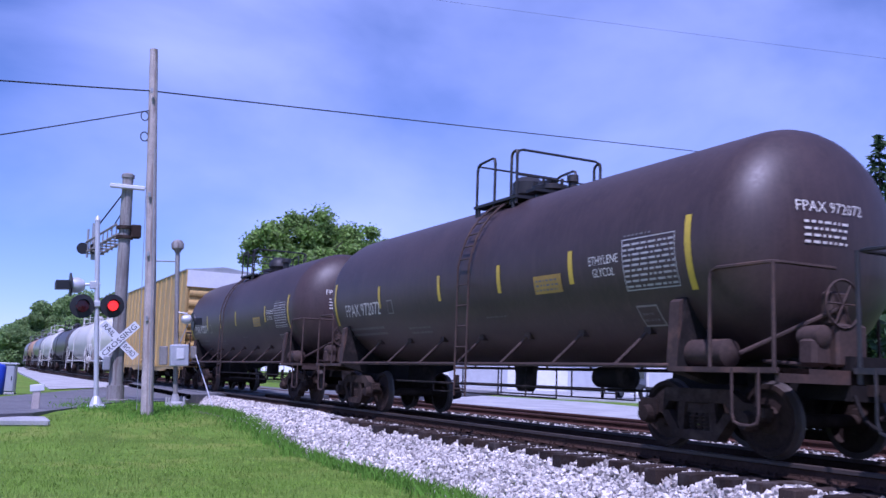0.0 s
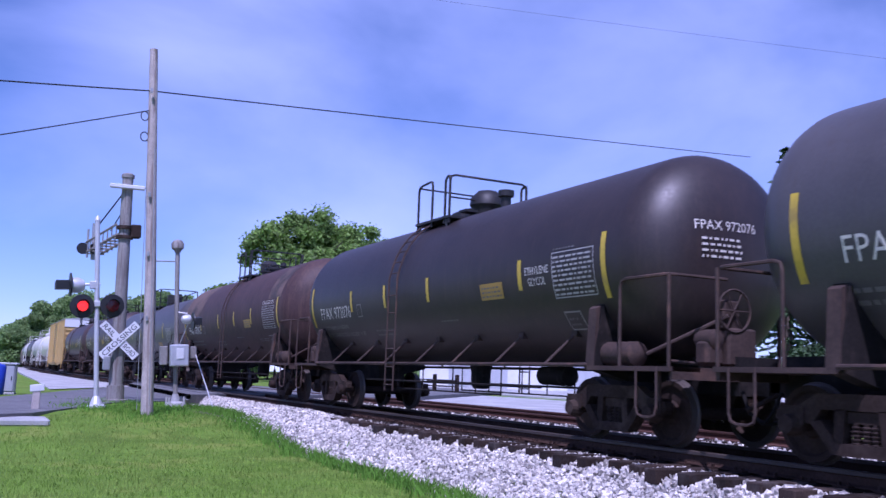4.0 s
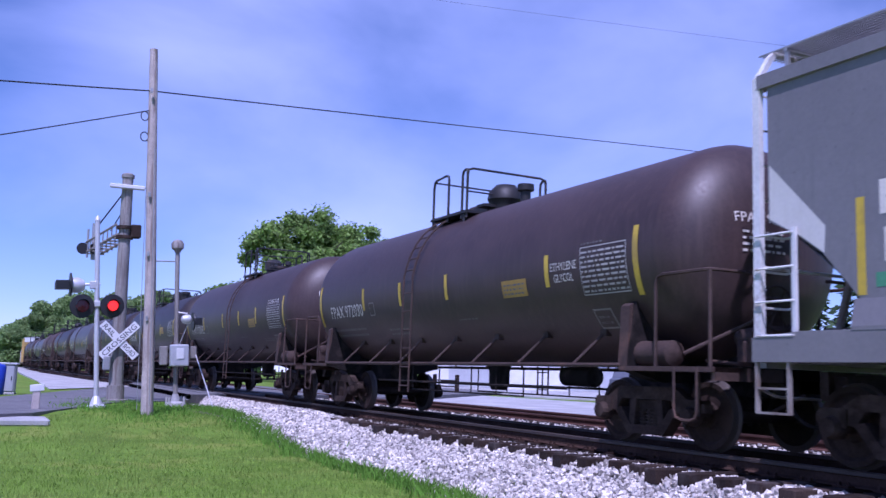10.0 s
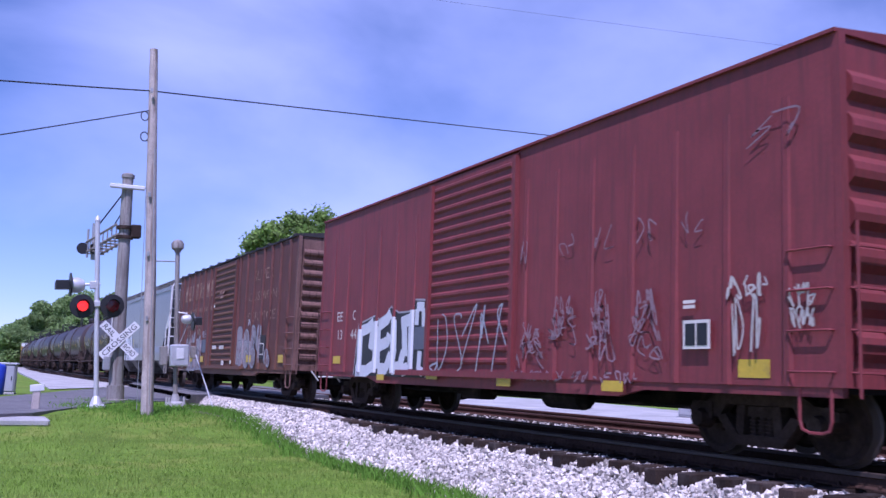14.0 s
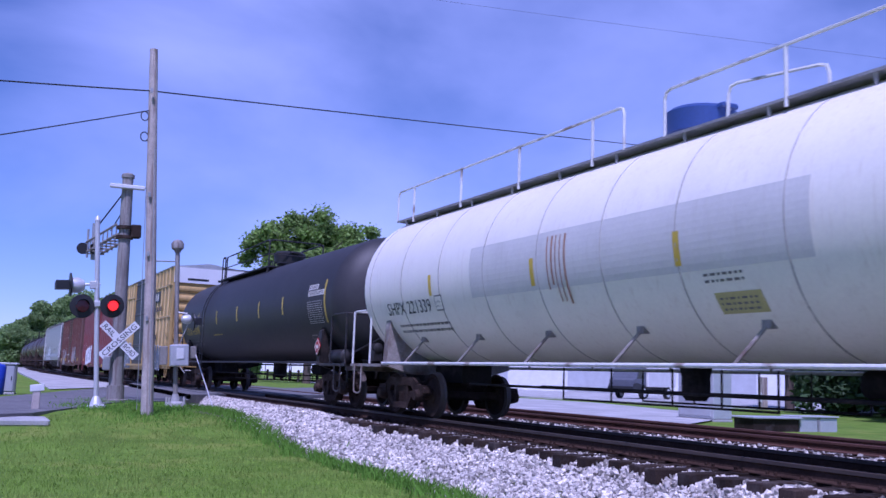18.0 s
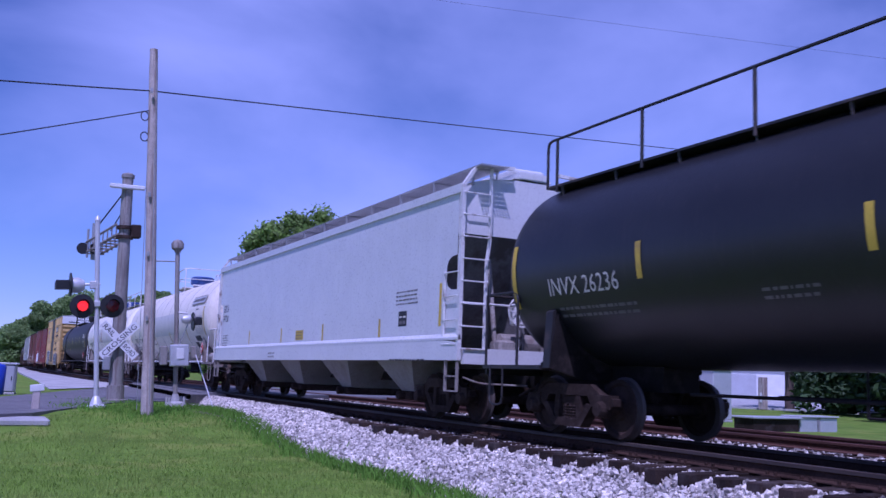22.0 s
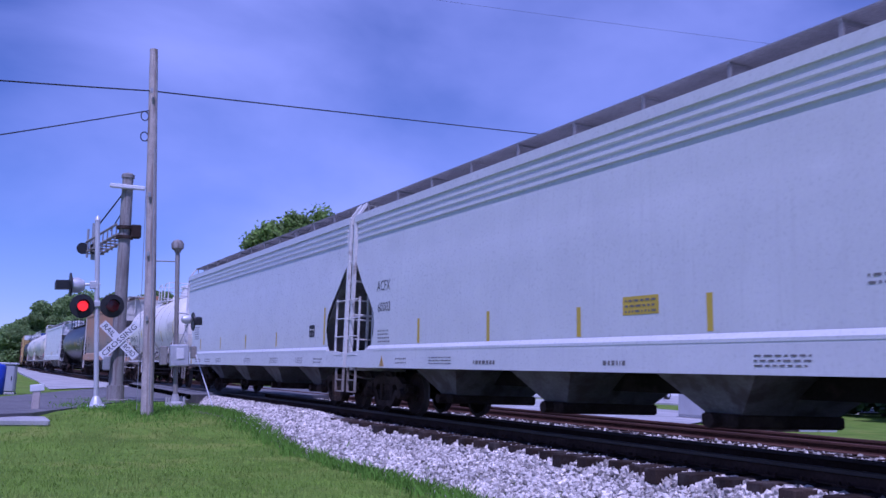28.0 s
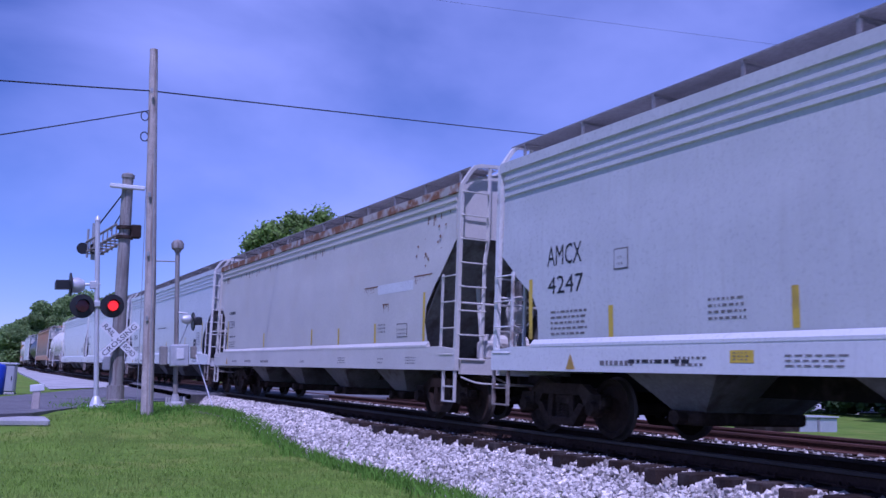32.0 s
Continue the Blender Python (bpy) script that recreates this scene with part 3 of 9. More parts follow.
# ---- crossing gear ----
def crossing_flasher(at):
    t = thing("crossing_signal", "silver crossing signal mast with two red flashing lamps", "crossing signal", at)
    bm = B()
    rod(bm, (0, 0, 0.2), (0, 0, 4.75), 0.062, 12)
    lathe(bm, [(4.75, 0.075), (4.83, 0.06), (4.9, 0.0)], 12)
    part("mast", bm, M_SILVER, t, smooth=True)
    bm = B()
    lathe(bm, [(0.0, 0.24), (0.06, 0.24), (0.1, 0.16), (0.22, 0.11), (0.3, 0.07)], 12)
    part("base", bm, M_SILVER, t, "silver painted cast base")
    bm = B()
    rod(bm, (-0.0, -0.34, 2.62), (0, 0.34, 2.62), 0.035, 8)
    rbox(bm, (0, 0, 2.62), (0.2, 0.16, 0.16))
    part("crossarm", bm, M_SILVER, t)
    lamps = []
    for k, y in enumerate((-0.36, 0.36)):
        bm = B()
        lathe(bm, [(0.0, 0.29), (0.02, 0.30), (0.035, 0.29), (0.04, 0.14)], 28, "x")
        target = part("backplate", bm, M_SIGNAL, t, "round black target plate", at=(0.06, y, 2.56))
        bm = B()
        lathe(bm, [(0.0, 0.15), (0.1, 0.155), (0.13, 0.15), (0.135, 0.0)], 20, "x")
        part("lens", bm, M_LENS, target, "red glass lens", at=(0.02, 0, 0), smooth=True)
        bm = B()
        for i in range(15):
            a0, a1 = radians(10 + i * 10.7), radians(10 + (i + 1) * 10.7)
            r = 0.165
            poly(bm, [(0.03, r * math.cos(a0), r * math.sin(a0)), (0.03, r * math.cos(a1), r * math.sin(a1)), (0.3, r * 0.95 * math.cos(a1), r * math.sin(a1)), (0.3, r * 0.95 * math.cos(a0), r * math.sin(a0))], [(0, 1, 2, 3), (3, 2, 1, 0)])
        part("hood", bm, M_SIGNAL, target)
        bm = B()
        lathe(bm, [(0.0, 0.115), (0.02, 0.125), (0.035, 0.1), (0.04, 0.0)], 20, "x")
        lamps.append(part("lamp", bm, M_LIT, target, "glowing red lamp", at=(-0.1, 0, 0), smooth=True))
        bm = B()
        lathe(bm, [(-0.28, 0.05), (-0.24, 0.14), (-0.06, 0.16), (0.0, 0.16)], 16, "x")
        part("housing", bm, M_SIGNAL, target)
    # a lamp pair seen from behind, for traffic from the other side
    bm = B()
    lathe(bm, [(-0.02, 0.29), (0.0, 0.30), (0.02, 0.29)], 24, "y", (-0.1, -0.62, 3.12))
    part("backplate", bm, M_SIGNAL, t, "black target plate seen edge on")
    bm = B()
    lathe(bm, [(0.0, 0.19), (0.16, 0.2), (0.3, 0.13), (0.34, 0.0)], 16, "y", (-0.1, -0.6, 3.1))
    part("housing", bm, M_SILVER, t, "silver lamp housing", smooth=True)
    bm = B()
    plate(bm, [(-0.3, 3.0), (0.12, 3.0), (0.12, 3.22), (-0.3, 3.16)], -0.98, -0.66)
    part("hood", bm, M_SIGNAL, t)
    bm = B()
    rod(bm, (-0.1, -0.3, 3.12), (0, 0.08, 3.12), 0.03)
    rbox(bm, (-0.02, -0.08, 3.1), (0.16, 0.18, 0.2))
    part("bracket", bm, M_SILVER, t)
    return t, lamps


CROSSING, FLASHERS = crossing_flasher((-25.0, 3.06, -0.26))
CROSSING.rotation_euler[0] = radians(4.2)


def cantilever_mast(at):
    t = thing("cantilever_mast", "stained grey steel mast with a short sign arm and gantry", "signal mast", at)
    bm = B()
    rod(bm, (0, 0, 0.1), (0, 0, 6.78), 0.205, 20, 0.16)
    part("mast", bm, M_OLD_MAST, t, smooth=True)
    bm = B()
    lathe(bm, [(0, 0.36), (0.08, 0.36), (0.1, 0.26), (0.5, 0.25)], 16)
    part("base", bm, M_OLD_MAST, t)
    bm = B()
    lathe(bm, [(6.72, 0.19), (6.82, 0.19), (6.86, 0.14), (6.9, 0.0)], 16)
    part("cap", bm, M_OLD_MAST, t)
    bm = B()
    rbox(bm, (0.2, -0.02, 6.42), (0.16, 1.02, 0.12), 0.02)
    part("sign_arm", bm, M_WHITE, t, "white painted board arm")
    bm = B()
    for z in (5.15, 4.86):
        lathe(bm, [(z, 0.25), (z + 0.1, 0.25)], 16)
    rbox(bm, (0.05, 0.3, 5.1), (0.3, 0.3, 0.4), 0.03)
    part("collar", bm, M_TRUCK, t, "rusty clamp collar")
    # the gantry reaches out over the road, away from the viewer
    fx, fy = -1.7, -0.66
    bm = B()
    for dy in (-0.24, 0.24):
        for z in (5.3, 4.98):
            rod(bm, (-0.05, dy, z), (fx, fy + dy, z - 0.42), 0.035, 8)
    for i in range(8):
        f = i / 7
        x, y, z = -0.05 + (fx + 0.05) * f, fy * f, 4.98 - 0.42 * f
        box(bm, (x, y, z - 0.02), (0.09, 0.62, 0.04))
        for dy in (-0.24, 0.24):
            rod(bm, (x, y + dy, z), (x, y + dy, z + 0.32), 0.018)
    part("gantry", bm, M_OLD_MAST, t, "slatted walkway bracket")
    bm = B()
    rod(bm, (0.1, -0.05, 6.35), (fx, fy, 5.3), 0.022)
    rod(bm, (0.1, 0.0, 5.9), (fx * 0.5, fy * 0.45, 5.2), 0.018)
    part("stay", bm, M_SIGNAL, t)
    bm = B()
    rod(bm, (fx, fy, 4.35), (fx, fy, 5.5), 0.085, 10)
    rod(bm, (fx + 0.05, fy - 0.2, 4.4), (fx + 0.05, fy - 0.2, 5.3), 0.035, 8)
    part("bracket_post", bm, M_MAST, t)
    for dx, dy in ((0, -0.34), (0.05, 0.02)):
        bm = B()
        lathe(bm, [(-0.16, 0.05), (-0.1, 0.12), (0.04, 0.14), (0.06, 0.18), (0.08, 0.18)], 14, "x", (fx + dx, fy + dy, 4.68))
        part("lamp_housing", bm, M_SIGNAL, t)
    # crossbuck boards
    for k, (ang, text) in enumerate(((45, "RAIL   ROAD"), (-45, "CROSSING"))):
        d = 0.27 + 0.03 * k
        m = Matrix.Translation((0.02, 0.02, 1.82)) @ pose(0, 0, 0, 0, 0, -8) @ Matrix.Translation((d - 0.0, 0, 0)) @ Matrix.Rotation(radians(-ang), 4, "X")
        bm = B()
        box(bm, (0, 0, 0), (0.02, 1.38, 0.24))
        bm.transform(m)
        board = part("crossbuck", bm, M_WHITE, t, "white crossing board with black words")
        for word, y0, wide in ((text, -0.62, 1.24),) if k else (("RAIL", -0.62, 0.42), ("ROAD", 0.2, 0.42)):
            bm = B()
            write(bm, word, y0, -0.075, wide, 0.15, lambda x, z: (0.013, x, z))
            bm.transform(m)
            part("lettering", bm, M_LETTER_BLACK, board)
    bm = B()
    rbox(bm, (0.2, -0.32, 1.15), (0.24, 0.2, 0.42), 0.03)
    part("junction_box", bm, M_MAST, t)
    return t


cantilever_mast((-29.03, 4.06, -0.26)).rotation_euler[0] = radians(1.3)


def utility_pole(at):
    t = thing("utility_pole", "tall weathered grey wooden utility pole", "utility pole", at)
    bm = B()
    pts = [(0, 0, -0.15), (0.03, 0.02, 3.0), (0.02, 0.0, 6.0), (0.0, 0.0, 8.68)]
    tube(bm, pts, (0.145, 0.13, 0.115, 0.095), 14)
    part("pole", bm, M_POLE, t, smooth=True)
    for i, z in enumerate((7.02, 6.52)):
        bm = B()
        for k in range(16):
            a0, a1 = 2 * math.pi * k / 16, 2 * math.pi * (k + 1) / 16
            rod(bm, (-0.0, -0.18 + 0.09 * math.cos(a0), z + 0.11 * math.sin(a0)), (0, -0.18 + 0.09 * math.cos(a1), z + 0.11 * math.sin(a1)), 0.014, 5)
        rod(bm, (0.1, 0.0, z), (0, -0.1, z), 0.012)
        part("cable_ring", bm, M_SIGNAL, t)
    bm = B()
    rod(bm, (0.3, 0.0, 0.2), (0.29, 0.02, 6.2), 0.012, 5)
    rod(bm, (-0.16, -0.2, 0.1), (0.02, -0.1, 6.2), 0.008, 5)
    part("conduit", bm, M_MAST, t)
    for z in (2.2, 3.7, 5.1, 7.6):
        bm = B()
        box(bm, (0.13 + z * 0.012, -0.07, z), (0.05, 0.05, 0.12))
        part("bracket", bm, M_MAST, t)
    return t


utility_pole((-22.47, 3.87, -0.26)).rotation_euler[0] = radians(3.3)


def relay_post(at):
    t = thing("relay_post", "grey steel post with silver relay box and bell", "signal post", at)
    bm = B()
    rod(bm, (0, 0, 0.3), (0, 0, 4.4), 0.062, 12)
    part("post", bm, M_OLD_MAST, t, smooth=True)
    bm = B()
    lathe(bm, [(0.0, 0.3), (0.12, 0.28), (0.16, 0.12), (0.36, 0.08)], 12)
    for dx, dy in ((0.2, 0.2), (-0.2, 0.2), (0.2, -0.2), (-0.2, -0.2)):
        rod(bm, (dx, dy, 0.05), (dx, dy, 0.28), 0.03)
    part("base", bm, M_CONCRETE, t)
    bm = B()
    lathe(bm, [(4.3, 0.07), (4.36, 0.1), (4.42, 0.17), (4.55, 0.18), (4.64, 0.12), (4.68, 0.0)], 16)
    part("bell", bm, M_OLD_MAST, t, "weathered grey bell housing", smooth=True)
    bm = B()
    rbox(bm, (0.2, 0.05, 1.42), (0.24, 0.5, 0.6), 0.03)
    cab = part("relay_box", bm, M_CASE, t, "silver relay box with a paper notice")
    bm = B()
    rbox(bm, (0.33, 0.05, 1.47), (0.02, 0.2, 0.3), 0.008)
    part("notice", bm, M_WHITE, cab)
    bm = B()
    rbox(bm, (0.1, -0.36, 1.42), (0.2, 0.2, 0.52), 0.02)
    part("junction_box", bm, M_OLD_MAST, t)
    bm = B()
    rbox(bm, (0.1, 0.46, 1.5), (0.2, 0.14, 0.34), 0.02)
    part("junction_box", bm, M_OLD_MAST, t)
    bm = B()
    lathe(bm, [(-0.16, 0.03), (-0.12, 0.1), (0.0, 0.14), (0.1, 0.12), (0.16, 0.0)], 16, "y", (0.1, 0.26, 2.42))
    part("lamp_housing", bm, M_SILVER, t, "silver bulb-shaped lamp back", smooth=True)
    bm = B()
    lathe(bm, [(0.0, 0.25), (0.03, 0.26)], 20, "y", (0.1, 0.42, 2.36))
    plate(bm, [(-0.02, 2.26), (0.24, 2.26), (0.24, 2.46), (-0.02, 2.5)], 0.45, 0.66)
    part("backplate", bm, M_SIGNAL, t)
    bm = B()
    rod(bm, (0, -0.62, 4.05), (0, 0.02, 4.05), 0.02)
    part("bracket", bm, M_MAST, t)
    bm = B()
    rod(bm, (0, 0, 2.62), (0.1, 0.28, 2.58), 0.025)
    rod(bm, (0, 0.08, 1.7), (0.1, 0.3, 2.3), 0.015)
    part("bracket", bm, M_MAST, t)
    bm = B()
    rod(bm, (0.1, 0.5, 1.5), (1.9, 0.62, -0.02), 0.016, 6)
    part("cable", bm, M_SILVER, t)
    return t


relay_post((-26.56, 5.32, -0.26)).rotation_euler[0] = radians(3.3)


def cable(a, b, sag, r, label):
    """A slack overhead wire."""
    bm = B()
    a, b = Vector(a), Vector(b)
    pts = [a.lerp(b, i / 24) - Vector((0, 0, 4 * sag * (i / 24) * (1 - i / 24))) for i in range(25)]
    tube(bm, pts, r, 5)
    return tagged(part("overhead_wire", bm, M_WIRE), label, "cable")


TOP = (-22.47, 3.44, 7.38)
cable(TOP, (-34.0, 34.5, 12.45), 0.02, 0.018, "black overhead wire running from the wooden pole over the tracks")
cable(TOP, (-17.5, -6.2, 5.15), 0.05, 0.018, "black overhead wire leaving the wooden pole over the lawn")
cable((-22.47, 3.42, 6.9), (-15.5, -4.9, 2.6), 0.03, 0.014, "black service wire tied to a ring on the wooden pole")
cable((-43.0, 8.5, 19.8), (-22.0, 40.0, 14.2), 0.1, 0.006, "thin wire high over the train")

# roadside things
def marker_post(at):
    t = thing("marker_post", "short weathered post with a white plate on top", "marker post", at)
    bm = B()
    rbox(bm, (0, 0, 0.2), (0.1, 0.17, 0.5), 0.02)
    part("post", bm, M_POLE, t)
    bm = B()
    rbox(bm, (0.02, 0, 0.0), (0.05, 0.31, 0.16), 0.012)
    bm.transform(Matrix.Translation((0.02, 0, 0.49)) @ Matrix.Rotation(radians(7), 4, "X"))
    part("plate", bm, M_WHITE, t)


marker_post((-23.4, 1.55, -0.24))


def equipment_case(at, size, label, rz=0.0):
    t = thing("equipment_case", label, "cabinet", at, rz)
    w, d, h = size
    bm = B()
    rbox(bm, (0, 0, h / 2 + 0.06), (w, d, h - 0.12), 0.03)
    part("body", bm, M_CASE, t)
    bm = B()
    rbox(bm, (0, 0, h + 0.03), (w + 0.1, d + 0.1, 0.07), 0.02)
    part("roof", bm, M_CASE, t)
    bm = B()
    rbox(bm, (0, 0, 0.03), (w + 0.04, d + 0.04, 0.16), 0.02)
    part("plinth", bm, M_CONCRETE, t)
    bm = B()
    rbox(bm, (0, -d / 2 - 0.012, h / 2 + 0.05), (w * 0.88, 0.03, h * 0.82), 0.01)
    door = part("door", bm, M_CASE, t)
    bm = B()
    rod(bm, (w * 0.34, -d / 2 - 0.05, h * 0.5), (w * 0.34, -d / 2 - 0.05, h * 0.62), 0.015)
    part("handle", bm, M_SIGNAL, door)
    return t


equipment_case((-34.6, 1.3, -0.3), (0.62, 0.5, 1.02), "small grey metal cabinet at the roadside", 80)
equipment_case((-27.83, 25.72, -0.5), (1.95, 0.95, 1.95), "tall pale grey metal cabinet behind the siding")
bm = B()
lathe(bm, [(0.0, 0.2), (0.04, 0.22), (0.9, 0.24), (0.95, 0.2), (1.0, 0.0)], 16)
tagged(part("barrel", bm, M_BLUE, at=(-33.6, 1.02, -0.24), smooth=True), "blue plastic barrel beside the roadside cabinet", "barrel")

vault = thing("cable_vault", "low cable vault with a dark block below a pale lid", "cable vault", (-21.6, 22.5, -0.47))
# block in sleeper colour stands in for the dark recess below the lid
bm = B()
rbox(bm, (0, 0, 0.18), (0.8, 1.95, 0.42), 0.02)
part("body", bm, M_TIE, vault)
bm = B()
rbox(bm, (0.02, 0, 0.42), (0.95, 2.1, 0.06), 0.015)
part("lid", bm, M_CASE, vault, "pale sheet metal lid")
for y in (23.95, 24.85):
    bm = B()
    rbox(bm, (0, 0, 0.2), (0.75, 0.78, 0.5), 0.03)
    hut = tagged(part("cable_box", bm, M_CASE, at=(-21.6, y, -0.47)), "small pale metal cable box beside the vault", "cable box", group="cable boxes")
    bm = B()
    rbox(bm, (0.02, 0, 0.47), (0.82, 0.84, 0.05), 0.015)
    part("lid", bm, M_CASE, hut)


def timber_post(at):
    t = thing("timber_post", "dark square timber post beside the yard", "post", at)
    bm = B()
    rbox(bm, (0, 0, 1.0), (0.42, 0.42, 2.0), 0.03)
    part("post", bm, M_POLE, t)
    bm = B()
    rbox(bm, (0.05, -0.22, 0.75), (0.2, 0.03, 0.6), 0.01)
    part("plate", bm, M_WHITE, t)


timber_post((-42.5, 44.0, -0.45))


def yard_fence(x0, y0, x1, y1, n):
    t = thing("fence", "dark wooden rail fence along the yard", "fence")
    mesh_post = None
    for i in range(n + 1):
        f = i / n
        if mesh_post is None:
            bm = B()
            rbox(bm, (0, 0, 0.75), (0.26, 0.26, 1.6), 0.02)
            mesh_post = part("post", bm, M_TIE, t, at=(x0, y0, -0.5)).data
        else:
            shared("post", mesh_post, t, (x0 + (x1 - x0) * f, y0 + (y1 - y0) * f, -0.5))
    for z in (0.15, 0.6):
        bm = B()
        rod(bm, (x0, y0, z), (x1, y1, z), 0.075, 4)
        part("rail", bm, M_TIE, t)


yard_fence(-128, 38.0, -62, 33.0, 15)


def parked_truck(at, rz):
    t = thing("box_truck", "dark flatbed truck with white wheels parked in the gravel yard", "truck", at, rz)
    bm = B()
    box(bm, (-0.4, 0, 0.85), (6.6, 0.9, 0.3))
    part("chassis", bm, M_SIGNAL, t)
    bm = B()
    plate(bm, [(1.2, 0.75), (3.3, 0.75), (3.35, 1.5), (2.9, 1.65), (2.45, 2.55), (1.2, 2.6)], -1.1, 1.1)
    part("cab", bm, M_SPRAY_GREY, t, "dark painted cab")
    bm = B()
    rbox(bm, (-1.5, 0, 2.05), (5.0, 2.4, 2.1), 0.04)
    part("cargo_box", bm, M_WHITE, t)
    for s in (-1, 1):
        bm = B()
        plate(bm, [(1.6, 1.65), (2.75, 1.65), (2.35, 2.4), (1.6, 2.42)], s * 1.105, s * 1.115)
        part("window", bm, M_GLASS, t)
        bm = B()
        plate(bm, [(1.35, 0.6), (3.4, 0.6), (3.4, 1.2), (2.9, 1.3), (1.35, 1.1)], s * 1.11, s * 1.14)
        part("fender", bm, M_SIGNAL, t)
        for x in (-2.6, 1.7):
            bm = B()
            lathe(bm, [(-0.15, 0.36), (-0.14, 0.52), (0.14, 0.52), (0.15, 0.36)], 18, "y")
            w = part("wheel", bm, M_RUBBER, t, at=(x, s * 1.06, 0.52))
            bm = B()
            lathe(bm, [(-0.16, 0.34), (0.16, 0.34)], 14, "y")
            part("rim", bm, M_WHITE, w)
    bm = B()
    rbox(bm, (3.45, 0, 0.75), (0.25, 2.3, 0.5), 0.04)
    part("bumper", bm, M_SIGNAL, t)


parked_truck((-62.4, 50.7, -0.36), -67)


def yard_building(at, rz, size, label):
    t = thing("warehouse", label, "building", at, rz)
    w, d, h = size
    bm = B()
    rbox(bm, (0, 0, h / 2), (w, d, h), 0.05)
    part("wall", bm, M_WHITE, t, "white metal siding wall")
    bm = B()
    plate(bm, [(-w / 2 - 0.4, h), (w / 2 + 0.4, h), (0, h + 1.4)], -d / 2 - 0.4, d / 2 + 0.4)
    part("roof", bm, M_GALV, t)
    for i in range(3):
        bm = B()
        rbox(bm, (-w / 3 + i * w / 3, -d / 2 - 0.02, 1.5), (w / 6, 0.06, 2.8), 0.02)
        part("door", bm, M_CASE, t)


yard_building((-150, 96, -0.4), 25, (30, 14, 3.6), "low white metal warehouse behind the yard")
yard_building((-97, 72, -0.4), 53, (44, 12, 3.6), "low white metal shed at the back of the yard")


# ---- trees ----
def leaf_cloud(rng, clumps, per, size, squash=0.8, loose=False):
    """Many small leaf blades gathered in clumps; returns vertices and faces."""
    vs, fs = [], []
    for (cx, cy, cz, r) in clumps:
        for _ in range(per):
            a, b = rng.uniform(0, 2 * math.pi), math.acos(rng.uniform(-1, 1))
            q = r * (min(1.7, abs(rng.gauss(0.0, 0.75))) if loose else rng.uniform(0.45, 1.05) ** 0.5)
            p = Vector((cx + q * math.sin(b) * math.cos(a), cy + q * math.sin(b) * math.sin(a), cz + q * squash * math.cos(b)))
            u = Vector((rng.gauss(0, 1), rng.gauss(0, 1), rng.gauss(0, 0.6))).normalized()
            w = u.cross(Vector((rng.gauss(0, 1), rng.gauss(0, 1), rng.gauss(0, 1)))).normalized()
            s = size * rng.uniform(0.6, 1.4)
            k = len(vs)
            vs += [p - u * s, p + w * s * 0.5, p + u * s, p - w * s * 0.5]
            fs.append((k, k + 1, k + 2, k + 3))
    return vs, fs


def tree(at, height, width, seed, material, label, per=240, size=0.22, clumps=60, lean=0.0, low=0.22, lobe=1.0, lobes=(), along=(1.0, 0.0)):
    rng = random.Random(seed)
    t = thing("tree", label, "tree", at)
    bm = B()
    rod(bm, (0, 0, -0.2), (0.1, 0.05, height * 0.3), height * 0.025, 10, height * 0.018)
    rod(bm, (0.1, 0.05, height * 0.3), (0.2, -0.1, height * 0.7), height * 0.018, 8, height * 0.006)
    for i in range(9):
        a, z = i * 2.4, height * (0.25 + 0.05 * i)
        rod(bm, (0.1, 0.03, z), (math.cos(a) * width * 0.34, math.sin(a) * width * 0.34, z + height * 0.16), height * 0.008, 6, height * 0.002)
    part("trunk", bm, M_BARK, t)
    cl = []
    for i in range(clumps):
        f = rng.random()
        z = height * (low + (0.97 - low) * f)
        prof = math.sin(math.pi * min(1.0, 0.12 + 0.86 * f) ** 0.85) ** 0.65
        a = rng.uniform(0, 2 * math.pi)
        d = width * 0.5 * prof * rng.uniform(0.35, 1.0) ** 0.6
        cl.append((math.cos(a) * d + lean * f, math.sin(a) * d, z - height * 0.03, width * lobe * rng.uniform(0.075, 0.15)))
    for u, z, q in lobes:
        # clumps spread over a rounded bough, uneven in depth
        deep = rng.uniform(-0.25, 0.25) * width * 0.5
        for _ in range(max(7, int(q * q * 1.35))):
            v = Vector((rng.gauss(0, 1), rng.gauss(0, 1), rng.gauss(0.25, 1))).normalized() * q * rng.uniform(0.45, 0.85)
            cl.append((along[0] * u - along[1] * deep + v.x, along[1] * u + along[0] * deep + v.y, z + v.z, q * rng.uniform(0.26, 0.44)))
    vs, fs = leaf_cloud(rng, cl, per, size, loose=bool(lobes))
    me = bpy.data.meshes.new("crown")
    me.from_pydata(vs, [], fs)
    me.materials.append(material)
    crown = new("crown", me)
    crown.parent = t
    return t


BOUGHS = ((1.0, 16.6, 2.8), (5.1, 16.4, 2.4), (-2.0, 15.9, 2.6), (-4.3, 15.5, 2.4), (-6.3, 14.0, 2.3), (2.8, 14.3, 3.6), (-1.5, 13.0, 4.2), (6.6, 14.4, 2.2), (0.5, 9.3, 5.5), (-5.0, 9.0, 3.2), (6.0, 9.5, 3.4))
tree((-96.3, 32.9, -0.4), 18.6, 14.0, 3, M_LEAF, "large broad-leaved tree in full summer leaf behind the railway", 520, 0.24, 0, lobes=BOUGHS, along=(0.323, 0.946))
tree((-118, 29.5, -0.4), 12.5, 11, 4, M_LEAF, "smaller leafy tree beside the large one", 200, 0.24, 50, low=0.1)


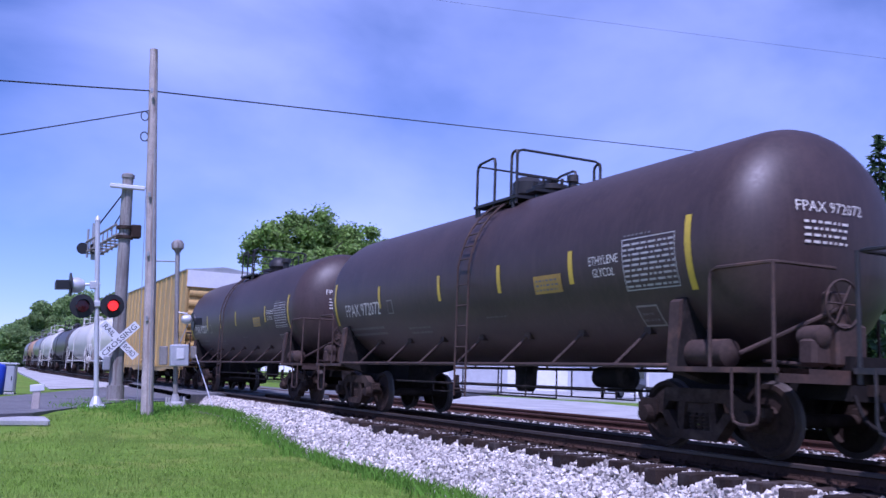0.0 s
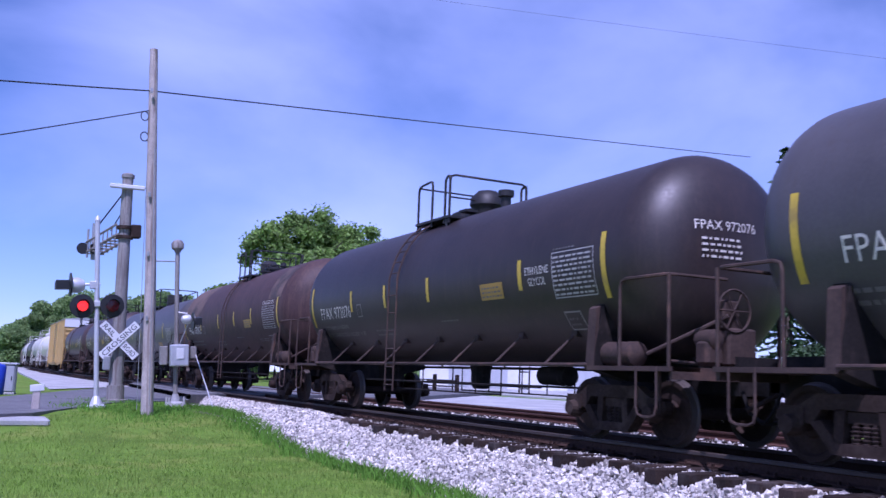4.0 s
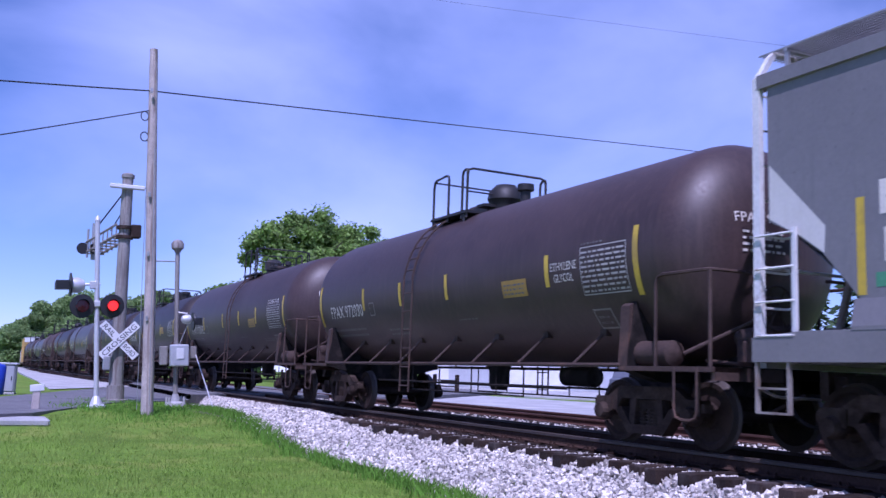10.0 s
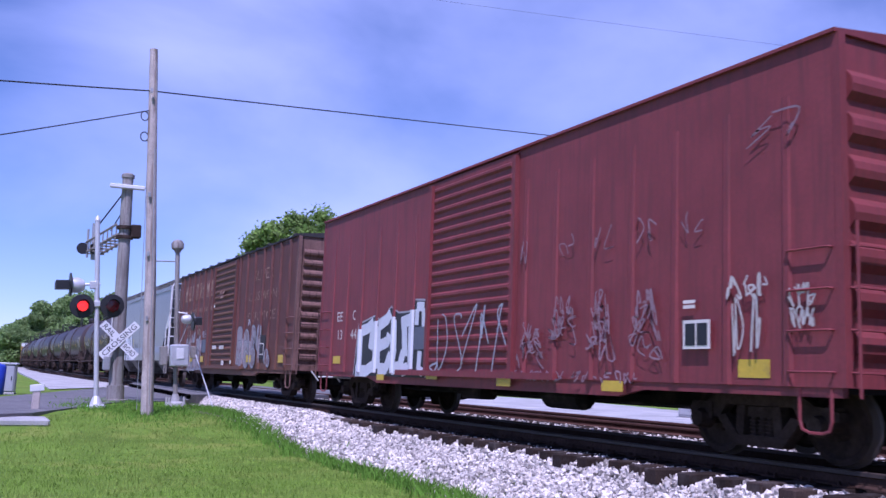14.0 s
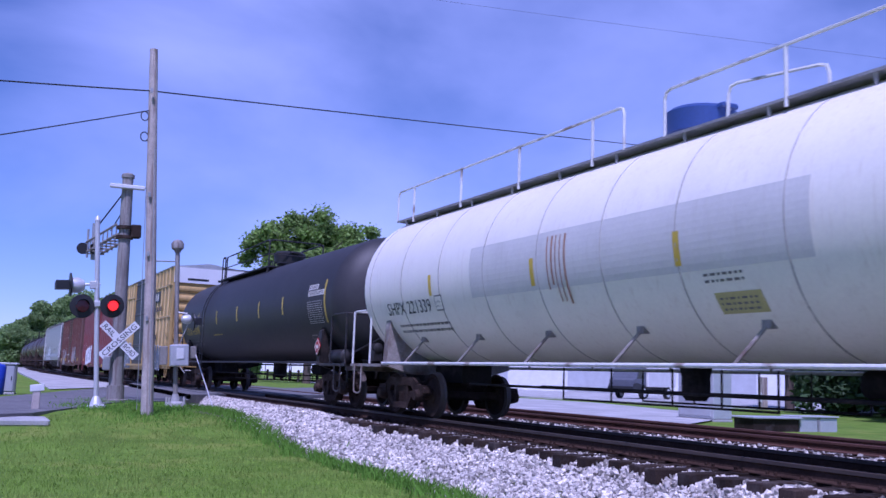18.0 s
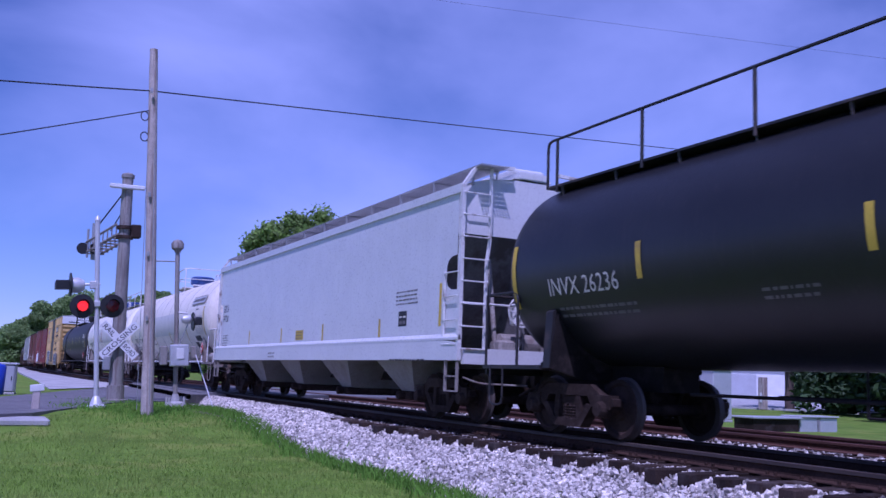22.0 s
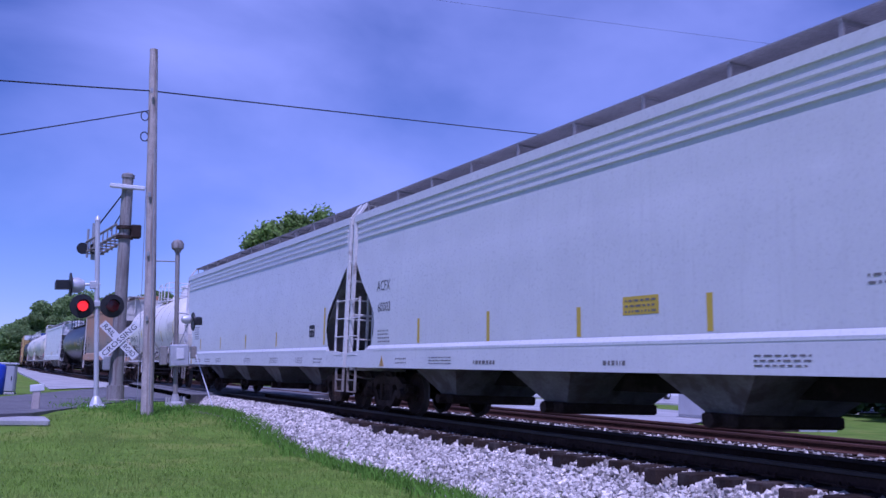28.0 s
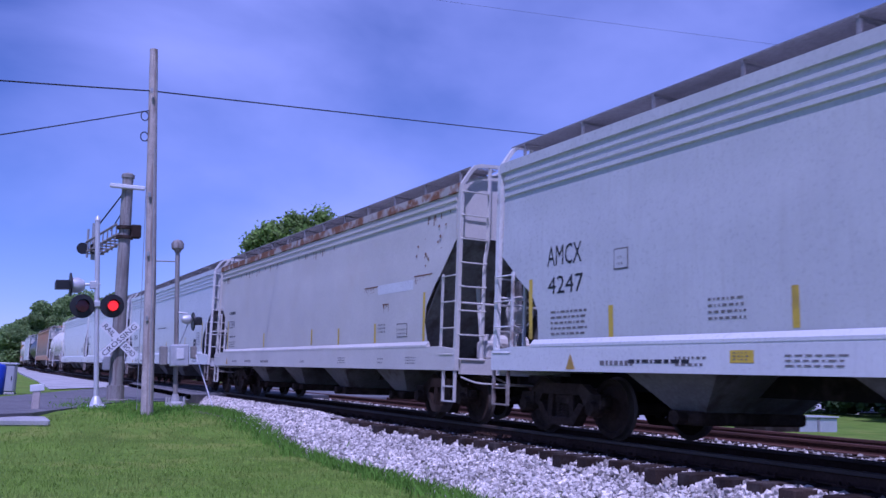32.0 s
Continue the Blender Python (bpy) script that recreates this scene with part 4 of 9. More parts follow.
def spruce(at, height, width, seed):
    """A spruce: rings of drooping boughs set with short needle sprays."""
    rng = random.Random(seed)
    t = thing("spruce", "tall dark green spruce at the edge of the yard", "tree", at)
    bm = B()
    rod(bm, (0, 0, -0.2), (0, 0, height * 0.97), height * 0.018, 8, 0.03)
    part("trunk", bm, M_BARK, t)
    vs, fs = [], []
    tiers = 34
    for i in range(tiers):
        f = (i + 0.5) / tiers
        z = height * (0.19 + 0.8 * f)
        for b in range(9):
            a = rng.uniform(0, 2 * math.pi)
            reach = width * 0.5 * (1 - f) ** 0.8 * rng.uniform(0.6, 1.1) + 0.15
            n = max(4, int(reach * 7))
            for k in range(n):
                g = (k + rng.random()) / n
                p = Vector((math.cos(a) * reach * g, math.sin(a) * reach * g, z + reach * (0.12 * g - 0.34 * g * g) + rng.uniform(-0.12, 0.12)))
                u = Vector((math.cos(a) + rng.gauss(0, 0.5), math.sin(a) + rng.gauss(0, 0.5), rng.gauss(-0.1, 0.35))).normalized()
                w = u.cross(Vector((rng.gauss(0, 1), rng.gauss(0, 1), rng.gauss(0, 1)))).normalized()
                s = rng.uniform(0.16, 0.34)
                q = len(vs)
                vs += [p - u * s, p + w * s * 0.4, p + u * s, p - w * s * 0.4]
                fs.append((q, q + 1, q + 2, q + 3))
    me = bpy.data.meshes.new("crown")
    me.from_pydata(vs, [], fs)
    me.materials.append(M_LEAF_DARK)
    crown = new("crown", me)
    crown.parent = t
    return t


spruce((-42.7, 46.5, -0.45), 17.2, 7.0, 41)
spruce((-36.0, 46.8, -0.45), 16.6, 7.4, 42)
spruce((-32.0, 47.6, -0.45), 15.4, 7.0, 43)
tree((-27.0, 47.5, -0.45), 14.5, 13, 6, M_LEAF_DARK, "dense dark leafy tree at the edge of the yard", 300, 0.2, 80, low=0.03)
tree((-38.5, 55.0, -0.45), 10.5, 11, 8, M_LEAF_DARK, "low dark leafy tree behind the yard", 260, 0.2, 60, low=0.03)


# added tree outside the view, there only to throw shade on the hedge
tree((-26.0, 41.5, -0.45), 14.0, 13, 9, M_LEAF_DARK, "broad dark leafy tree added out of view to shade the hedge", 260, 0.24, 80, low=0.08)


def far_woods(name, rows, seed, label, per, size, leaf=None):
    """A distant belt of trees as one mass of leaves."""
    rng = random.Random(seed)
    cl = []
    for (x, y, h, w) in rows:
        for _ in range(44):
            f = rng.random() ** 1.05
            a = rng.uniform(0, 2 * math.pi)
            d = w * 0.55 * (1 - 0.5 * f) * rng.uniform(0.2, 1.0)
            cl.append((x + math.cos(a) * d, y + math.sin(a) * d, h * (0.05 + 0.87 * f), w * rng.uniform(0.14, 0.26)))
    vs, fs = leaf_cloud(rng, cl, per, size)
    me = bpy.data.meshes.new(name)
    me.from_pydata(vs, [], fs)
    me.materials.append(leaf or M_LEAF)
    return tagged(new(name, me), label, "trees", kind="stuff")


rng = random.Random(11)
BELT = ((8, 4.5), (11.4, 8.5), (15, 12.2), (18.5, 16.0), (23, 16.6), (28, 17.3), (33, 17.8), (38, 18.2), (43, 18.4), (49, 18), (55, 17.5), (62, 17.5))
# both belts use the leaf colour with haze mixed in
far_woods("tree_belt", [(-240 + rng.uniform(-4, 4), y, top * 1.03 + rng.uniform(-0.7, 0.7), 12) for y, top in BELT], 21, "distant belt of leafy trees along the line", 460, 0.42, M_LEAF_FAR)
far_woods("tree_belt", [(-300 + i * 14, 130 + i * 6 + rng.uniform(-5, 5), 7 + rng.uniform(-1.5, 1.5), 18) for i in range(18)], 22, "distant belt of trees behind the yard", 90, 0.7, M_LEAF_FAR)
# the hedge's leaf colour carries the shade of the trees over it
far_woods("hedge", [(-37.6 + i * 1.9, 43.5 + i * 0.2, 4.0 + rng.uniform(-0.6, 0.6), 4) for i in range(9)], 23, "hedge of young trees behind the grass, shade painted in", 130, 0.2, M_LEAF_DARK)


# ---- rolling stock: shared running gear ----
STOCK = []
WHEELSETS = []
GEAR = {}


def gear_meshes():
    """Wheelset, side frame, spring nest, bolster and coupler, built once."""
    bm = B()
    for s in (-1, 1):
        prof = [(-0.075, 0.09), (-0.075, 0.15), (-0.035, 0.17), (-0.03, 0.33), (-0.068, 0.365), (-0.068, 0.425), (0.02, 0.437), (0.045, 0.462), (0.062, 0.462), (0.066, 0.38), (0.0, 0.34), (0.01, 0.17), (0.06, 0.15), (0.07, 0.09)]
        lathe(bm, [(s * (0.745 - a) if s > 0 else -(0.745 - a), r) for a, r in prof], 28, "y")
        lathe(bm, [(s * 0.8, 0.085), (s * 1.06, 0.075)], 12, "y")
    lathe(bm, [(-0.7, 0.085), (0.7, 0.085)], 12, "y")
    for f in bm.faces:
        c = f.calc_center_median()
        rad = math.hypot(c.x, c.z)
        f.material_index = 1 if rad > 0.41 else 0
    bmesh.ops.recalc_face_normals(bm, faces=bm.faces)
    me = bpy.data.meshes.new("wheelset")
    bm.to_mesh(me)
    bm.free()
    me.materials.append(M_WHEEL)
    me.materials.append(M_TREAD)
    me.polygons.foreach_set("use_smooth", [True] * len(me.polygons))
    me.set_sharp_from_angle(angle=radians(35))
    GEAR["wheelset"] = me
    bm = B()
    y0, y1 = -0.07, 0.07
    plate(bm, [(-1.12, 0.50), (-0.62, 0.47), (-0.5, 0.63), (0.5, 0.63), (0.62, 0.47), (1.12, 0.50), (1.12, 0.6), (0.8, 0.66), (0.56, 0.80), (-0.56, 0.80), (-0.8, 0.66), (-1.12, 0.6)], y0, y1)
    plate(bm, [(-0.64, 0.49), (-0.36, 0.17), (0.36, 0.17), (0.64, 0.49), (0.5, 0.52), (0.3, 0.29), (-0.3, 0.29), (-0.5, 0.52)], y0 - 0.02, y1 + 0.02)
    for s in (-1, 1):
        plate(bm, [(s * 0.36, 0.24), (s * 0.24, 0.24), (s * 0.2, 0.64), (s * 0.32, 0.64)], y0, y1)
        box(bm, (s * 0.889, 0, 0.55), (0.34, 0.19, 0.2))
        lathe(bm, [(-0.13, 0.0), (-0.125, 0.1), (0.0, 0.13), (0.06, 0.13)], 14, "y", (s * 0.889, -0.06, 0.45))
    bmesh.ops.recalc_face_normals(bm, faces=bm.faces)
    me = bpy.data.meshes.new("side_frame")
    bm.to_mesh(me)
    bm.free()
    me.materials.append(M_TRUCK)
    GEAR["side_frame"] = me
    bm = B()
    for x in (-0.11, 0.02, 0.13):
        for k in range(5):
            lathe(bm, [(0.28 + k * 0.042, 0.055), (0.296 + k * 0.042, 0.062), (0.308 + k * 0.042, 0.055)], 8, "z", (x, 0, 0))
        lathe(bm, [(0.27, 0.04), (0.5, 0.04)], 8, "z", (x, 0, 0))
    me = bpy.data.meshes.new("spring_nest")
    bm.to_mesh(me)
    bm.free()
    me.materials.append(M_TRUCK)
    GEAR["spring_nest"] = me
    bm = B()
    prism(bm, [(-1.05, 0.5), (1.05, 0.5), (1.05, 0.62), (0.4, 0.74), (-0.4, 0.74), (-1.05, 0.62)], -0.2, 0.2)
    lathe(bm, [(0.74, 0.22), (0.86, 0.22)], 14)
    for s in (-1, 1):
        rod(bm, (s * 0.42, -0.72, 0.4), (s * 0.42, 0.72, 0.4), 0.045)
        for q in (-1, 1):
            box(bm, (s * 0.47, q * 0.74, 0.42), (0.06, 0.1, 0.3))
    me = bpy.data.meshes.new("truck")
    bm.to_mesh(me)
    bm.free()
    me.materials.append(M_TRUCK)
    GEAR["truck"] = me
    bm = B()
    box(bm, (0.25, 0, 0), (0.7, 0.14, 0.16))
    plate(bm, [(0.55, -0.14), (0.82, -0.12), (0.9, 0.0), (0.82, 0.13), (0.55, 0.14)], -0.13, 0.1)
    box(bm, (0.0, 0, 0.02), (0.12, 0.46, 0.34))
    rod(bm, (0.3, 0.2, -0.1), (0.62, 0.42, -0.32), 0.03)
    me = bpy.data.meshes.new("coupler")
    bm.to_mesh(me)
    bm.free()
    me.materials.append(M_TRUCK)
    GEAR["coupler"] = me


gear_meshes()


def running_gear(car, tc, end):
    for s in (-1, 1):
        tr = shared("truck", GEAR["truck"], car, (s * tc / 2, 0, 0))
        for q in (-1, 1):
            shared("side_frame", GEAR["side_frame"], tr, (0, q * 1.02, 0), 0 if q < 0 else math.pi)
            fine(shared("spring_nest", GEAR["spring_nest"], tr, (0, q * 1.02, 0)))
            w = shared("wheelset", GEAR["wheelset"], tr, (0, 0, 0))
            w.matrix_parent_inverse = Matrix.Translation((q * 0.889, 0, 0.462))
            WHEELSETS.append(w)
        shared("coupler", GEAR["coupler"], car, (s * (end - 0.62), 0, 0.86), 0 if s > 0 else math.pi)


def rolling(kind, label, category, uc, group):
    car = thing(kind, label, category, (uc, TRACK_Y, 0), group=group)
    STOCK.append((car, uc))
    return car


def brake_gear(car, x, y, z, material, r=0.28):
    """A brake wheel with spokes on its gear box."""
    bm = B()
    rows = []
    for k in range(20):
        a0 = 2 * math.pi * k / 20
        rows.append([bm.verts.new((x + 0.018 * math.cos(h), y + (r + 0.018 * math.sin(h)) * math.cos(a0), z + (r + 0.018 * math.sin(h)) * math.sin(a0))) for h in (0, 1.26, 2.51, 3.77, 5.03)])
    for k in range(20):
        for h in range(5):
            bm.faces.new((rows[k][h], rows[k][(h + 1) % 5], rows[(k + 1) % 20][(h + 1) % 5], rows[(k + 1) % 20][h]))
    w = part("brake_wheel", bm, material, car)
    for k in range(6):
        a = math.pi * k / 3
        bm = B()
        rod(bm, (x, y, z), (x, y + r * math.cos(a), z + r * math.sin(a)), 0.012, 5)
        part("spoke", bm, material, w)
    bm = B()
    rbox(bm, (x - 0.12, y, z - 0.05), (0.16, 0.3, 0.4), 0.03)
    rod(bm, (x - 0.12, y, z - 0.2), (x - 0.12, y, 1.0), 0.025)
    part("brake_gear_box", bm, material, car)


def step_irons(car, xs, material, z0=0.42, y=1.5):
    for x in xs:
        for s in (-1, 1):
            bm = B()
            pipe(bm, [(x - 0.2, s * y, 1.05), (x - 0.2, s * y, z0), (x + 0.2, s * y, z0), (x + 0.2, s * y, 1.05)], 0.018, 5)
            part("step", bm, material, car)


# ---- sprayed tags ----
STROKES = (((0, 0, 0.35, 1), (0.35, 1, 0.65, 1), (0.65, 1, 1, 0), (0.2, 0.4, 0.8, 0.4)), ((0, 0, 0, 1), (0, 1, 0.9, 0.9), (0, 0.5, 0.7, 0.55), (0, 0, 1, 0.08)), ((0, 0, 0.1, 1), (0.1, 1, 0.85, 0), (0.85, 0, 1, 1)),
           ((1, 0.95, 0.15, 1), (0.15, 1, 0.05, 0.55), (0.05, 0.55, 0.95, 0.45), (0.95, 0.45, 0.85, 0), (0.85, 0, 0, 0.08)), ((0, 0.1, 0, 1), (0, 1, 0.5, 0.45), (0.5, 0.45, 1, 1), (1, 1, 1, 0)), ((0.95, 1, 0.1, 0.85), (0.1, 0.85, 0, 0.15), (0, 0.15, 0.9, 0)), ((0, 1, 0.1, 0), (0.1, 0, 0.95, 0.1), (0.95, 0.1, 1, 1)))


def disc(bm, x, y, z, r, n=10):
    poly(bm, [(x + r * math.cos(2 * math.pi * i / n), y, z + r * math.sin(2 * math.pi * i / n)) for i in range(n)], [tuple(range(n))])


def letter_shapes(bm_fill, bm_line, x0, x1, z0, z1, n, y, rng, edge=0.05, fatness=0.15, rounded=False):
    """Fat painted letters side by side, with an outline behind them."""
    w = (x1 - x0) / n
    for i in range(n):
        a, b = x0 + i * w + w * 0.16, x0 + (i + 1) * w - w * 0.1
        lo, hi = z0 + rng.uniform(0.0, 0.12) * (z1 - z0), z1 - rng.uniform(0, 0.2) * (z1 - z0)
        lean = rng.uniform(-0.12, 0.16)
        fat = w * fatness * rng.uniform(0.85, 1.15)
        for k, (sx, sz, ex, ez) in enumerate(STROKES[rng.randrange(len(STROKES))]):
            p = Vector((a + (b - a) * sx + lean * sz, 0, lo + (hi - lo) * sz))
            q = Vector((a + (b - a) * ex + lean * ez, 0, lo + (hi - lo) * ez))
            d = (q - p).normalized()
            o = Vector((-d.z, 0, d.x))
            for bm, g, dy in ((bm_fill, fat, -0.0007 * k - 0.006 * i), (bm_line, fat + edge, 0.0035 - 0.0003 * k - 0.006 * i)):
                wob = rng.uniform(0.8, 1.15)
                if rounded:
                    poly(bm, [(c.x, y + dy, c.z) for c in (p - o * g, q - o * g, q + o * g, p + o * g)], [(0, 1, 2, 3)])
                    disc(bm, p.x, y + dy - 0.0002, p.z, g)
                    disc(bm, q.x, y + dy - 0.0004, q.z, g)
                else:
                    e = d * (g * 0.8)
                    poly(bm, [(c.x, y + dy, c.z) for c in (p - e - o * g, q + e - o * g * wob, q + e * 1.3, q + e + o * g * wob, p - e + o * g, p - e * 1.3)], [tuple(range(6))])


def ribbon(bm, pts, w, place):
    """A flat stroke of one width along a line of points."""
    vs = []
    for i, (a, b) in enumerate(pts):
        c, d = pts[max(0, i - 1)]
        e, f = pts[min(len(pts) - 1, i + 1)]
        t = Vector((e - c, f - d))
        t = t.normalized() if t.length > 1e-6 else Vector((1, 0))
        vs += [place(a - t.y * w, b + t.x * w), place(a + t.y * w, b - t.x * w)]
    poly(bm, vs, [(2 * i, 2 * i + 1, 2 * i + 3, 2 * i + 2) for i in range(len(pts) - 1)])


def scrawl(bm, x0, x1, z0, z1, y, rng, n=10, w=0.018, wrap=None):
    """A sprayed signature: loose looping letters one after another."""
    place = wrap or (lambda px, pz: (px, y, pz))
    count = max(2, n // 3)
    step = (x1 - x0) / count
    for i in range(count):
        a = x0 + i * step
        keys = [(a + step * rng.uniform(-0.1, 1.1), rng.choice((z0, z1, (z0 + z1) / 2)) + rng.uniform(-0.12, 0.12) * (z1 - z0)) for _ in range(rng.randint(4, 6))]
        pts = []
        for k in range(len(keys) - 1):
            p0, p1, p2, p3 = keys[max(0, k - 1)], keys[k], keys[k + 1], keys[min(len(keys) - 1, k + 2)]
            for h in range(5):
                t = h / 5
                pts.append(tuple(0.5 * (2 * p1[c] + (p2[c] - p0[c]) * t + (2 * p0[c] - 5 * p1[c] + 4 * p2[c] - p3[c]) * t * t + (3 * p1[c] - p0[c] - 3 * p2[c] + p3[c]) * t ** 3) for c in (0, 1)))
        pts.append(keys[-1])
        ribbon(bm, pts, w * rng.uniform(0.7, 1.1), place)


# ---- tank cars ----
def tank_car(label, uc, tc, half, r, zc, paint, gear, stripes=(), ladder_x=None, deck=None, marks=(), panels=(), dome="hood", end=None, rail="pipe", seams=(), long_walk=False, dome_x=0.4, head=0.78, end_mark="", stripe_mat=None, seed=1, near=True, mark_mat=None, dome_mat=None, braces=True, end_ladder=False, rail_h=0.98, gap=0.62, tank_x=1.22, walk_rail=0.78, group="tank cars of the train"):
    rng = random.Random(seed)
    end = end or half + 0.78
    low = M_WORN_GEAR if gear is M_WHITE_GEAR else gear
    top_gear = M_BLACK_GEAR if gear is M_BROWN_GEAR else gear
    stripe_mat = stripe_mat or M_YELLOW
    mark_mat = mark_mat or M_LETTER
    car = rolling("tank_car", label, "tank car", uc, group)
    prof = [(-half, 0.02)] + [(-half + head * (1 - math.cos(a)) ** 1.0, r * math.sin(a) ** 0.82) for a in [math.pi / 2 * k / 10 for k in range(1, 11)]]
    prof += [(-x, q) for x, q in reversed(prof)]
    bm = B()
    lathe(bm, prof, 56, "x", (0, 0, zc))
    part("tank", bm, paint, car, smooth=True)
    wrap = on_tank(r, zc)
    top = zc + r
    for x in seams:
        bm = B()
        lathe(bm, [(x - 0.014, r + 0.001), (x - 0.008, r + 0.007), (x + 0.008, r + 0.007), (x + 0.014, r + 0.001)], 56, "x", (0, 0, zc))
        part("weld_seam", bm, M_SEAM, car, smooth=True)
    # underframe
    for s in (-1, 1):
        bm = B()
        prism(bm, [(-0.34, 0.72), (0.34, 0.72), (0.34, zc - r + 0.1), (-0.34, zc - r + 0.1)], min(s * (tc / 2 - 1.3), s * (end - 0.55)), max(s * (tc / 2 - 1.3), s * (end - 0.55)))
        part("stub_sill", bm, M_UNDER, car)
        bm = B()
        arc = [(-(r + 0.0) * math.cos(a), zc + (r + 0.0) * math.sin(a)) for a in [radians(-28 - 62 * k / 8) for k in range(9)]]
        out = [(-1.48, 1.02), (-1.46, 1.3)] + arc + [(-y, z) for y, z in reversed(arc[:-1])] + [(1.46, 1.3), (1.48, 1.02), (0.9, 0.86), (-0.9, 0.86)]
        prism(bm, out, s * tc / 2 - 0.11, s * tc / 2 + 0.11)
        bmesh.ops.recalc_face_normals(bm, faces=bm.faces)
        # on dark cars the web's black includes the shade behind its brackets
        sd = part("saddle", bm, M_WORN_GEAR if gear is M_WHITE_GEAR else M_UNDER, car)
        for q in (-1, 1):
            bm = B()
            prism(bm, [(q * 1.43, 1.02), (q * 1.49, 1.02), (q * 1.44, 1.86), (q * 1.38, 1.9)], s * tc / 2 - 0.09, s * tc / 2 + 0.09)
            bmesh.ops.recalc_face_normals(bm, faces=bm.faces)
            part("bracket", bm, low, sd)
        bm = B()
        x0, x1 = s * (half - 1.5), s * (end - 0.55)
        box(bm, ((x0 + x1) / 2, -1.25, 1.03), (abs(x1 - x0), 0.5, 0.06))
        box(bm, ((x0 + x1) / 2, 1.25, 1.03), (abs(x1 - x0), 0.5, 0.06))
        box(bm, (x1 - s * 0.2, 0, 1.03), (0.4, 2.0, 0.06))
        box(bm, (x1 - s * 0.03, 0, 0.98), (0.06, 2.9, 0.16))
        part("end_platform", bm, low, car)
        for q in (-1, 1):
            bm = B()
            pipe(bm, [(s * (half - 0.8), q * 1.47, 1.05), (s * (half - 0.8), q * 1.47, 2.22), (s * (end - 0.6), q * 1.47, 2.22), (s * (end - 0.6), q * 0.5, 2.22)], 0.024, 6)
            rod(bm, (s * (end - 0.6), q * 1.47, 1.05), (s * (end - 0.6), q * 1.47, 2.22), 0.024, 6)
            part("handrail", bm, gear, car)
    step_irons(car, (-(end - 1.0), end - 1.0), low)
    if rail == "pipe":
        for q in (-1, 1):
            bm = B()
            rod(bm, (-(half - 1.5), q * 1.48, 1.07), (half - 1.5, q * 1.48, 1.07), 0.03, 8)
            part("side_rail", bm, gear, car)
            if braces:
                n = 7
                for i in range(n):
                    x = -(half - 2.6) + i * 2 * (half - 2.6) / (n - 1)
                    bm = B()
                    z1 = zc - r * 0.72
                    rod(bm, (x, q * 1.48, 1.07), (x + 0.22, q * (r * 0.7 + 0.02), z1), 0.024, 6)
                    box(bm, (x + 0.22, q * (r * 0.7), z1), (0.14, 0.1, 0.1))
                    part("brace", bm, low, car)
    # brake rigging and the guard below the tank
    bm = B()
    for y in (-0.95, 0.6):
        rod(bm, (-tc * 0.32, y, 0.72), (tc * 0.32, y, 0.72), 0.022, 6)
        rod(bm, (-1.9, y, 0.56), (2.4, y, 0.56), 0.015, 6)
        for x in (-1.9, -0.7, 0.6, 1.5, 2.4):
            rod(bm, (x, y, 0.55), (x, y, 1.04), 0.014, 6)
    part("brake_rigging", bm, M_UNDER, car)
    bm = B()
    lathe(bm, [(0.62, 0.14), (0.7, 0.2), (0.95, 0.2), (1.25, 0.26)], 14)
    part("bottom_outlet", bm, M_UNDER, car)
    bm = B()
    lathe(bm, [(tc * 0.2 - 0.5, 0.02), (tc * 0.2 - 0.44, 0.17), (tc * 0.2 + 0.4, 0.18), (tc * 0.2 + 0.46, 0.02)], 14, "x", (0, 0.3, 0.92))
    part("air_reservoir", bm, M_UNDER, car, smooth=True)
    bm = B()
    lathe(bm, [(half - tank_x, 0.05), (half - tank_x + 0.07, 0.17), (half - tank_x + 0.85, 0.17), (half - tank_x + 0.92, 0.05)], 14, "x", (0, -1.22, 1.23))
    part("reservoir", bm, low, car, smooth=True)
    brake_gear(car, end - 0.62, -0.35, 1.82, low)
    bm = B()
    rod(bm, (end - 0.62, -0.45, 1.75), (half - 1.0, -1.3, 1.06), 0.03)
    rbox(bm, (end - 0.72, -0.2, 1.35), (0.2, 0.5, 0.5), 0.03)
    part("brake_stand", bm, low, car)
    # control valve, levers and the sagging air hose at the brake end
    bm = B()
    rbox(bm, (end - 0.8, -0.62, 1.26), (0.26, 0.3, 0.34), 0.05)
    lathe(bm, [(end - 0.98, 0.05), (end - 0.95, 0.13), (end - 0.66, 0.13), (end - 0.62, 0.05)], 12, "x", (0, -0.62, 1.44))
    part("control_valve", bm, low, car, smooth=True)
    for a, b, g in (((end - 0.7, -0.62, 1.1), (end - 1.5, -0.7, 1.16), 0.024), ((end - 0.66, -0.35, 1.0), (end - 1.7, -0.5, 0.9), 0.02), ((end - 1.1, -1.2, 1.02), (end - 1.1, -1.2, 0.62), 0.03)):
        bm = B()
        rod(bm, a, b, g)
        part("brake_rod", bm, low, car)
    for s in (-1, 1):
        bm = B()
        pipe(bm, [(s * (end - 0.5), -0.34, 0.78), (s * (end - 0.36), -0.36, 0.5), (s * (end - 0.16), -0.3, 0.38), (s * end, -0.2, 0.42)], 0.026, 6)
        part("air_hose", bm, M_UNDER, car)
